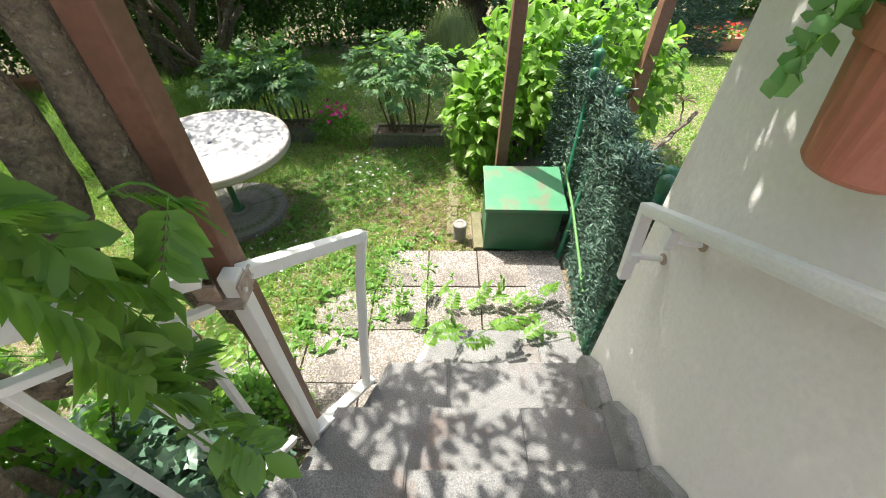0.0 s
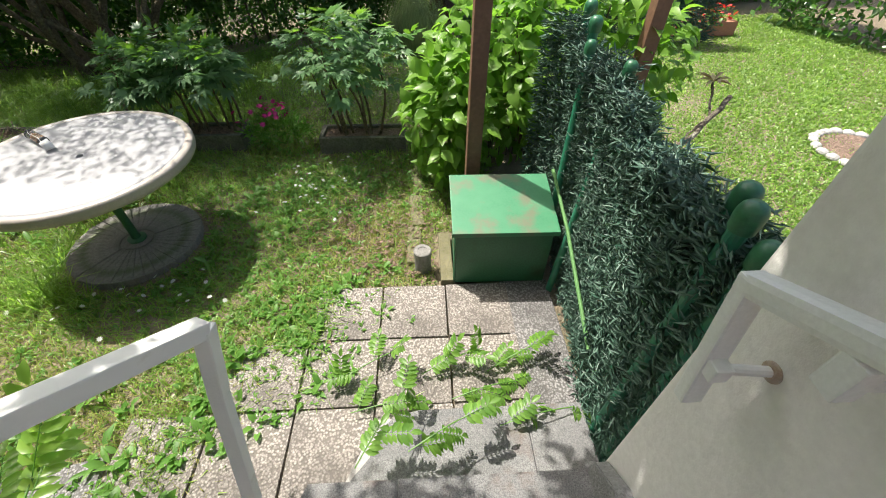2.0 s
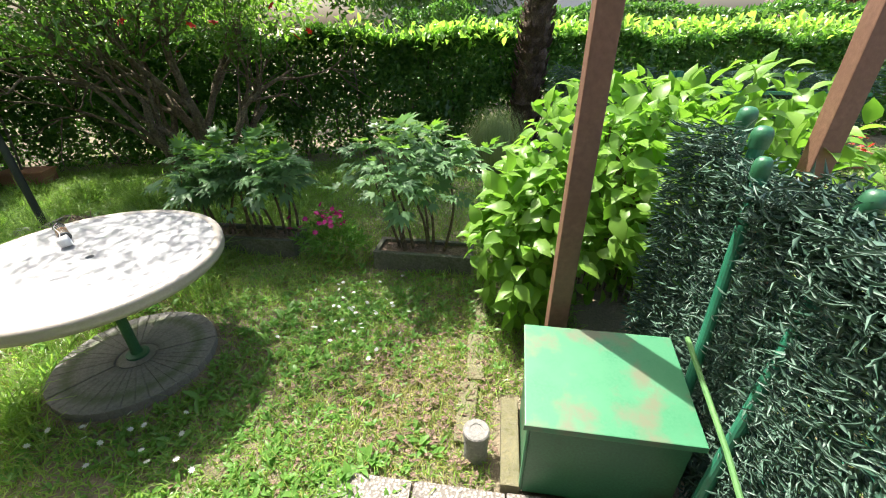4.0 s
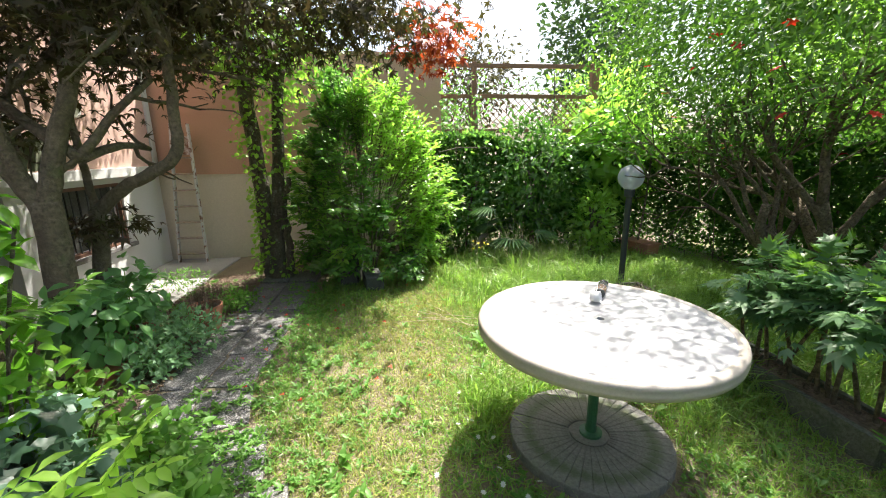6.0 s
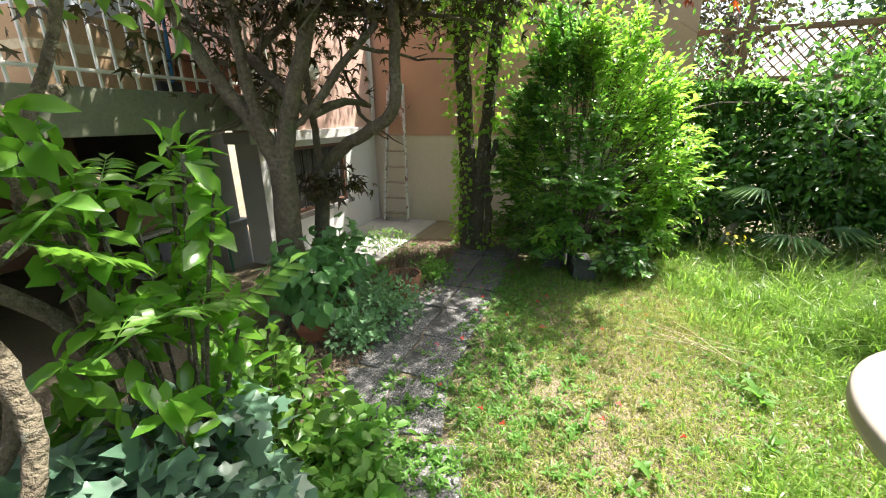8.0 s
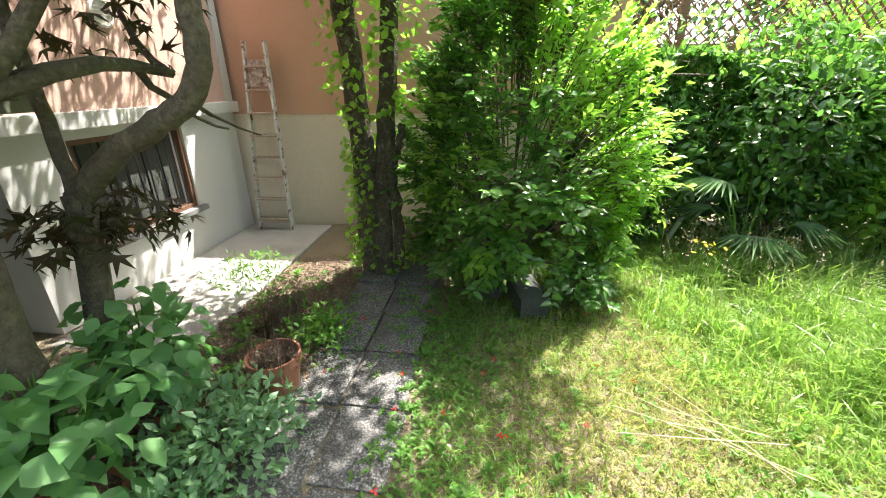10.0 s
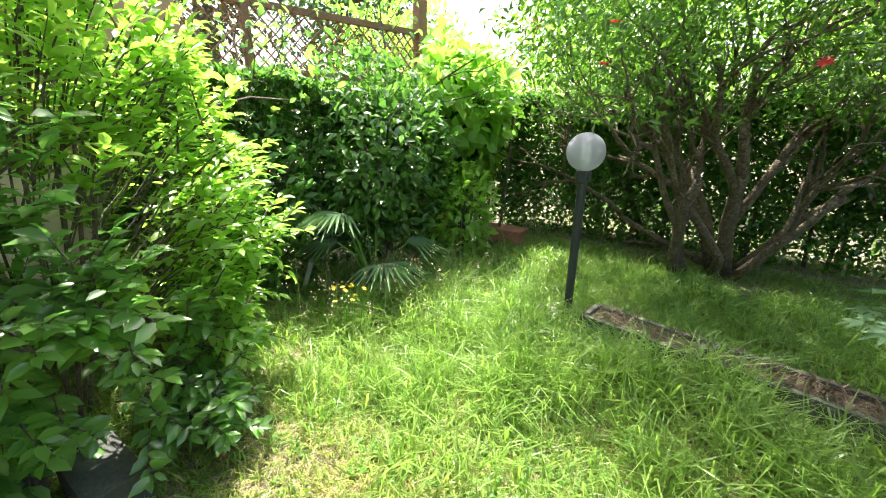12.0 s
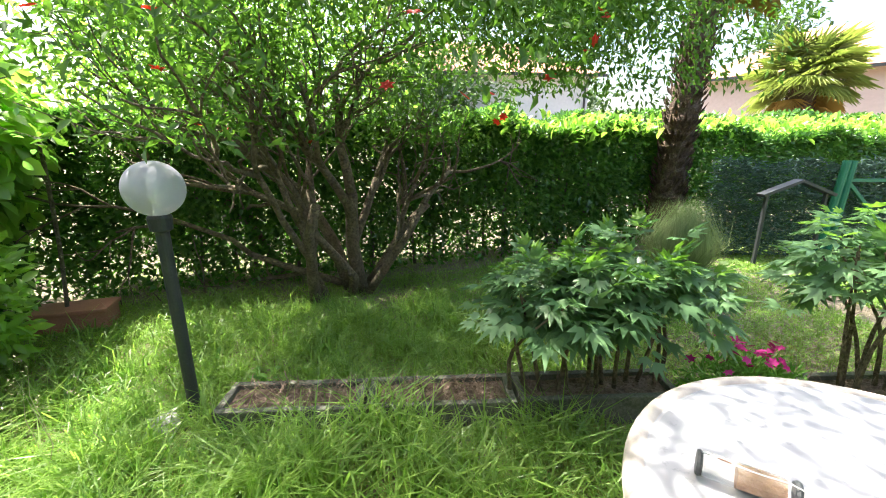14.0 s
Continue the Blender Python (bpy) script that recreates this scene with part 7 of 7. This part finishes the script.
    # concrete blocks and a leaning brick sheet
    for x, y, tz, h in ((-4.76, 1.56, 12, 0.15), (-5.02, 1.30, -8, 0.2)):
        b = thing("concrete_block", (x, y, 0), "dark grey hollow concrete block under the bush", "block", "concrete blocks", turn=tz)
        bm = bmesh.new()
        for lo, hi in (((-0.2, -0.1), (0.2, -0.07)), ((-0.2, 0.07), (0.2, 0.1)), ((-0.2, -0.07), (-0.165, 0.07)), ((0.165, -0.07), (0.2, 0.07)), ((-0.018, -0.07), (0.018, 0.07))):
            box(bm, (*lo, -0.01), (*hi, h), 0.004)
        box(bm, (-0.196, -0.096, h - 0.03), (0.196, 0.096, h - 0.004))
        part("block", bm, DARK_BLOCK, b)
    b = thing("concrete_block", (-5.04, 1.32, 0.205), "dark grey hollow concrete block lying on another", "block", "concrete blocks", turn=-4)
    bm = bmesh.new()
    for lo, hi in (((-0.2, -0.1), (0.2, -0.07)), ((-0.2, 0.07), (0.2, 0.1)), ((-0.2, -0.07), (-0.165, 0.07)), ((0.165, -0.07), (0.2, 0.07)), ((-0.018, -0.07), (0.018, 0.07))):
        box(bm, (*lo, -0.01), (*hi, 0.19), 0.004)
    part("block", bm, DARK_BLOCK, b)
    p = thing("paving_stack", (-6.15, 3.1, 0), "pale reddish slab leaning under the hedge", "slab", turn=60)
    bm = bmesh.new()
    bar(bm, (0, 0, 0.0), (0.1, 0, 0.3), 0.32, 0.04, 0.006)
    part("slab", bm, CONCRETE, p)
    # cut canes on the grass
    for i in range(7):
        c = thing("dry_cane", (-3.6 + g.normal(0, 0.12), 2.2 + g.normal(0, 0.15), 0.03 + 0.004 * i), "long dry straw-coloured cane lying on the grass", "cane", "cut canes", turn=58 + g.normal(0, 16))
        bm = bmesh.new()
        l = g.uniform(0.16, 0.42)
        tube(bm, [(-l, 0, 0.0), (0, g.normal(0, 0.02), 0.015), (l, g.normal(0, 0.03), 0.0)], 0.0022, 5)
        part("stalk", bm, STRAW, c)
    # neighbour's things
    for x, y in ((4.7, 7.6),):
        p = thing("red_flower_trough", (x, y, 0), "long trough of red flowers on the neighbour's lawn", "planter")
        bm = bmesh.new()
        box(bm, (-0.5, -0.12, -0.01), (0.5, 0.12, 0.2), 0.015)
        part("body", bm, TERRACOTTA, p)
        P, N = shell(200, (0, 0, 0.25), (0.5, 0.16, 0.14), 0.8, 0, 171, 0.2)
        leafy("leaves", P, N, 0.07, 0.05, LEAF_OVAL, WEED, p, "", 171)
        fl = flower_heads("flower", [(0, 0, 0)], 0.045, 6, RED_PETAL, None, "", "", p)
        fl.matrix_local = pose(*(P[0] + np.array((0, 0, 0.05))))
        for q in P[1:50]:
            ob = new("flower", fl.data)
            ob.parent = p
            ob.matrix_local = pose(q[0], q[1], q[2] + 0.05, g.uniform(-30, 30), g.uniform(-30, 30), g.uniform(0, 360))
    r = thing("stone_ring", (4.35, 3.9, 0), "ring of pale stones round a bare bed on the lawn", "edging")
    bm = bmesh.new()
    lathe(bm, [(0.0, 0.03), (0.2, 0.028), (0.33, 0.02), (0.33, -0.02)], 28)
    part("bare_soil", bm, LITTER, r, "bare reddish-brown soil")
    for i in range(22):
        a = 6.28 * i / 22
        bm = bmesh.new()
        bmesh.ops.create_icosphere(bm, subdivisions=2, radius=0.052)
        for v in bm.verts:
            v.co = Vector((v.co.x, v.co.y * 1.15, max(v.co.z, -0.02) * 0.7)) * (1 + 0.25 * noise.noise(v.co * 14 + Vector((i, 0, 0))))
        bmesh.ops.transform(bm, matrix=pose(0.38 * math.cos(a), 0.38 * math.sin(a), 0.015, 0, 0, math.degrees(a)), verts=bm.verts)
        part("stone", bm, CONCRETE, r)


def spray(name, at, way, label, seed, n=5, length=0.22, mat=None, bent=0.3, leaflet=(0.07, 0.032), group="wisteria sprays"):
    """A shoot with pinnate leaves."""
    mat = mat or WISTERIA
    g = np.random.default_rng(seed)
    s = thing(name, at, label, "vine", group)
    w = Vector(way).normalized()
    bm = bmesh.new()
    stem = smooth_path([(0, 0, 0), w * 0.5 * n * 0.09 + Vector((0, 0, 0.03)), w * n * 0.09 - Vector((0, 0, bent * 0.2))], 4)
    tube(bm, stem, 0.003, 4)
    for i in range(n):
        a = stem[min(len(stem) - 1, 1 + int(i * (len(stem) - 1) / n))]
        d = (w + Vector(g.normal(0, 0.7, 3))).normalized()
        d = (d - Vector((0, 0, bent))).normalized()
        e = a + d * length
        P, D, N = [], [], []
        tube(bm, [a, e], 0.0015, 4)
        side = d.cross(Vector((0, 0, 1))).normalized()
        up = side.cross(d)
        for j in range(6):
            q = a.lerp(e, 0.22 + 0.14 * j)
            for sg in (-1, 1):
                P.append(tuple(q)), D.append(tuple(side * sg + d * 0.55 - Vector((0, 0, 0.15)))), N.append(tuple(up + Vector(g.normal(0, 0.15, 3))))
        P.append(tuple(e)), D.append(tuple(d)), N.append(tuple(up))
        k = g.uniform(0.75, 1.2, len(P))
        leaf_mesh("pinnate_leaf", P, np.array(D), np.array(N), leaflet[0] * k, leaflet[1] * k, LEAF_OVAL, mat, s)
    part("stem", bm, WEED, s)
    return s


def build_vines():
    v = thing("wisteria", (0, 0, 0), "old twisting wisteria stems climbing round the wooden post", "vine")
    g = np.random.default_rng(181)

    def limb(pts, r0, r1, n=7):
        bm = bmesh.new()
        q = smooth_path(pts, n, 0.0025)
        tube(bm, q, [(r0 + (r1 - r0) * i / (len(q) - 1)) * (1 + 0.05 * math.sin(i * 1.3)) for i in range(len(q))], 9)
        part("stem", bm, VINE_BARK, v, smooth=True)

    limb([(-0.80, 0.90, -0.05), (-0.785, 0.90, 0.5), (-0.765, 0.88, 0.85), (-0.75, 0.85, 1.1), (-0.755, 0.80, 1.35), (-0.79, 0.75, 1.7), (-0.77, 0.76, 2.2), (-0.8, 0.8, 3.0)], 0.036, 0.034)
    limb([(-0.77, 0.77, 1.38), (-0.745, 0.72, 1.6), (-0.735, 0.73, 1.9), (-0.755, 0.76, 2.3), (-0.8, 0.8, 3.0)], 0.045, 0.05)
    limb([(-0.86, 0.55, 1.45), (-0.86, 0.60, 1.7), (-0.80, 0.64, 2.0), (-0.84, 0.6, 2.4), (-0.9, 0.6, 3.0)], 0.045, 0.05)
    limb([(-0.98, 0.77, 0.82), (-0.97, 0.765, 0.9), (-0.93, 0.74, 1.01), (-0.845, 0.69, 1.23), (-0.78, 0.62, 1.38), (-0.85, 0.5, 1.6), (-0.95, 0.5, 2.0), (-0.9, 0.6, 2.9)], 0.03, 0.034)
    limb([(-0.98, 0.77, 0.86), (-1.06, 0.73, 0.98), (-1.08, 0.68, 1.1), (-1.07, 0.6, 1.22), (-0.98, 0.53, 1.35), (-0.95, 0.4, 1.5), (-1.0, 0.3, 2.0)], 0.016, 0.018)
    limb([(-1.1, 0.25, -0.05), (-1.15, 0.15, 0.6), (-1.25, 0.1, 1.2), (-1.15, 0.1, 1.7), (-1.28, 0.13, 2.2), (-1.0, 0.5, 2.9)], 0.06, 0.04)
    limb([(-0.85, 0.5, 1.55), (-1.1, 0.3, 1.45), (-1.4, 0.1, 1.5), (-1.7, -0.1, 1.6)], 0.035, 0.02)
    limb([(-1.2, 0.1, 1.1), (-1.5, 0.0, 1.2), (-1.8, -0.2, 1.3)], 0.03, 0.015)
    for k in range(4):
        x, y = -1.08 - 0.13 * k, 0.36 - 0.08 * k
        limb([(x, y, -0.05 if k % 2 else 0.7), (x - 0.1 + g.normal(0, 0.06), y + g.normal(0, 0.08), 0.9), (x + 0.12 + g.normal(0, 0.08), y + 0.08 + g.normal(0, 0.08), 1.35), (x - 0.06 + g.normal(0, 0.08), y + g.normal(0, 0.08), 1.9), (x + 0.1, y + 0.1, 2.9)], g.uniform(0.013, 0.024), g.uniform(0.010, 0.016))
    for dx, dy in ((-1.4, 1.3), (-0.6, 1.6), (0.4, 1.0), (1.2, 0.5), (-1.6, 0.3)):
        limb([(-0.8, 0.8, 2.95), (-0.8 + 0.5 * dx, 0.8 + 0.5 * dy, 3.05), (-0.8 + dx, 0.8 + dy, 3.08)], 0.03, 0.012)
    # dense leafage round the stems
    P, N = shell(650, (-1.3, 0.2, 2.1), (0.6, 0.5, 0.8), 0.8, 0.25, 182, 0.3)
    k = (P[:, 1] < 0.45) & (P[:, 2] > 1.75) | (P[:, 2] > 2.4)
    leafy("leaves", P[k], N[k], 0.085, 0.035, LEAF_OVAL, WISTERIA, v, "", 183, 0.4, 0.6)
    # leafy canopy out of view, added to dapple the steps and shade the wall
    n = 12500
    P = np.stack([g.uniform(-2.5, 0.75, n), g.uniform(0.3, 2.2, n), g.normal(3.12, 0.12, n)], 1)
    over_steps = (P[:, 0] < -0.45) & (P[:, 1] > 1.2)
    P = P[value_noise(P, 3.4, 9) > np.where(over_steps, -0.05, -0.95)]
    # extra unseen leaves: Q deepens shade on the wall, R on the path
    Q = np.stack([g.uniform(-0.45, 0.75, 4200), g.uniform(0.8, 2.3, 4200), g.normal(3.2, 0.12, 4200)], 1)
    R = np.stack([g.uniform(-3.2, -2.1, 2600), g.uniform(1.65, 2.2, 2600), g.normal(3.15, 0.1, 2600)], 1)
    P = np.concatenate([P, Q, R])
    leafy("canopy", P, np.tile((0.0, 0.0, 1.0), (len(P), 1)), 0.085, 0.036, LEAF_SMALL, WISTERIA, v, "unseen wisteria canopy added to shade steps, wall and path", 199, 0.5, 0.6)
    for i, (at, way, n, ln) in enumerate((((-0.60, 0.36, 2.02), (-0.1, 0.1, -0.6), 3, 0.18), ((-0.72, 0.40, 2.10), (0.1, 0.1, -0.5), 3, 0.18), ((-0.60, 0.36, 1.62), (0.05, 0.05, -0.9), 3, 0.15), ((-0.60, 0.32, 1.36), (0.1, 0.05, -0.6), 3, 0.13), ((-0.66, 0.56, 1.93), (0.6, 0.15, -0.1), 2, 0.14), ((-0.58, 0.28, 1.74), (0.1, 0.1, -0.8), 3, 0.15), ((-0.56, 0.26, 2.12), (-0.1, 0.1, -0.5), 3, 0.16))):
        spray("wisteria_spray", at, way, "fresh green pinnate wisteria shoot beside the railing", 190 + i, n, ln, None, 0.5, (0.088, 0.046))
    # sprays seen from the garden side
    for i, (at, way) in enumerate((((-0.88, 0.86, 0.72), (-0.1, 0.35, 0.1)), ((-1.15, 0.62, 1.28), (-0.3, -0.1, 0.1)), ((-1.2, 0.66, 1.05), (-0.3, 0.0, 0.0)), ((-0.95, 0.85, 0.62), (-0.3, 0.3, 0.0)))):
        spray("wisteria_spray", at, way, "fresh green pinnate wisteria shoot by the old stems", 210 + i, 4, 0.2, LIGHT_LEAF if i in (0, 3) else None)
    # fallen shoots across the lowest step
    for i, (at, way) in enumerate((((0.05, 1.25, 0.36), (0.6, 0.3, 0)), ((-0.25, 1.55, 0.06), (0.7, 0.1, 0)), ((0.25, 1.6, 0.05), (0.8, 0.2, 0)), ((0.45, 1.4, 0.19), (0.5, 0.1, 0)), ((-0.15, 1.2, 0.36), (0.3, 0.5, 0)), ((0.1, 1.75, 0.04), (0.6, 0.2, 0.1)), ((0.45, 1.75, 0.04), (0.3, 0.1, 0.1)), ((-0.35, 1.7, 0.04), (0.4, 0.2, 0.1)))):
        spray("creeping_shoot", at, way, "green creeping wisteria shoot lying over step and paving", 230 + i, 4, 0.14, None, 0.02, (0.055, 0.026), "creeping shoots")
    # camellia beside the stems
    c = thing("camellia", (-1.45, 0.50, 0), "young camellia with glossy bright leaves", "shrub")
    bm = bmesh.new()
    P, N = [], []
    for k in range(20):
        e = Vector((g.uniform(-0.38, 0.3), g.uniform(-0.2, 0.2), g.uniform(0.4, 1.5)))
        e.x *= 1.1 - 0.35 * e.z
        q = smooth_path([(0, 0, 0), (e.x * 0.4, e.y * 0.4, e.z * 0.6), e], 4)
        tube(bm, q, 0.006, 5)
        for s in q[-4:]:
            for _ in range(6):
                P.append(tuple(s + Vector(g.normal(0, 0.02, 3)))), N.append(tuple(Vector(g.normal(0, 1, 3)) + Vector((0.1, 0.3, 0.5))))
    part("branchwork", bm, BARK, c)
    leafy("leaves", np.array(P), unit(np.array(N)), 0.095, 0.048, LEAF_OVAL, CAMELLIA, c, "", 184, 0.1, 0.7)
    # ivy carpet and dark shrubs under the stems
    i = thing("ivy", (0, 0, 0), "dark blue-green ivy covering the ground under the wisteria", "ivy")
    P, N = shell(2600, (-1.25, 0.45, 0.25), (0.5, 0.45, 0.55), 0.7, 0.0, 185, 0.2, -0.4)
    k = P[:, 2] > 0.0
    leafy("leaves", P[k], N[k], 0.075, 0.07, LEAF_IVY, IVY, i, "", 186, 0.4, 0.6)
    for k in range(8):
        bm = bmesh.new()
        a = 0.78 * k
        tube(bm, smooth_path([(-1.25 + 0.1 * math.cos(a), 0.45 + 0.1 * math.sin(a), 0.0), (-1.25 + 0.25 * math.cos(a), 0.45 + 0.22 * math.sin(a), 0.3), (-1.25 + 0.38 * math.cos(a), 0.45 + 0.34 * math.sin(a), 0.45)], 3), 0.005, 5)
        part("stem", bm, BARK, i)
    for x, y, z, r, n, mat, lb, sd in ((-1.85, 0.35, 0.32, (0.34, 0.3, 0.38), 650, POMEGRANATE, "leafy green shrub beside the path", 187), (-2.15, 0.1, 0.2, (0.2, 0.2, 0.25), 220, WEED, "leafy green plant beside the path", 188), (-1.50, 0.86, 0.10, (0.42, 0.26, 0.16), 900, WEED, "low round-leaved ground cover by the path", 189), (-1.95, 0.62, 0.10, (0.3, 0.22, 0.14), 500, WEED, "low round-leaved ground cover by the path", 193), (-1.15, 1.0, 0.08, (0.3, 0.2, 0.12), 500, WEED, "low round-leaved ground cover under the vine", 194)):
        s = thing("garden_shrub", (x, y, 0), lb, "shrub")
        P, N = shell(n, (0, 0, z), r, 0.7, 0.1, sd, 0.25)
        P[:, 2] = np.maximum(P[:, 2], 0.01)
        leafy("leaves", P, N, 0.07, 0.04, LEAF_OVAL, mat, s, "", sd, 0.1, 0.7)
        for k in range(7):
            bm = bmesh.new()
            a = 0.9 * k
            tube(bm, smooth_path([(0.04 * math.cos(a), 0.04 * math.sin(a), 0.0), (0.3 * r[0] * math.cos(a), 0.3 * r[1] * math.sin(a), z * 0.7), (0.7 * r[0] * math.cos(a), 0.7 * r[1] * math.sin(a), z + 0.5 * r[2])], 3), 0.005, 5)
            part("stem", bm, BARK, s)


build_ground()
build_stairs()
build_side_wall()
build_left_rail()
build_house()
build_ladder()
build_table()
build_lamp()
build_troughs()
build_box()
build_fence()
build_hydrangea()
build_peony(-2.27, 4.36, 0.74, 0.40, 6, 141)
build_peony(-1.80, 4.38, 0.84, 0.42, 7, 144)
build_peony(-0.52, 4.26, 0.98, 0.50, 9, 143)
build_flowerbed()
build_hedges()
build_shrubs()
build_tree_pomegranate()
build_maple()
build_ivy_tree()
build_palms()
build_trellis()
build_far()
build_pots()
build_vines()
build_daisies()
build_weeds()
build_grass()
build_paving()
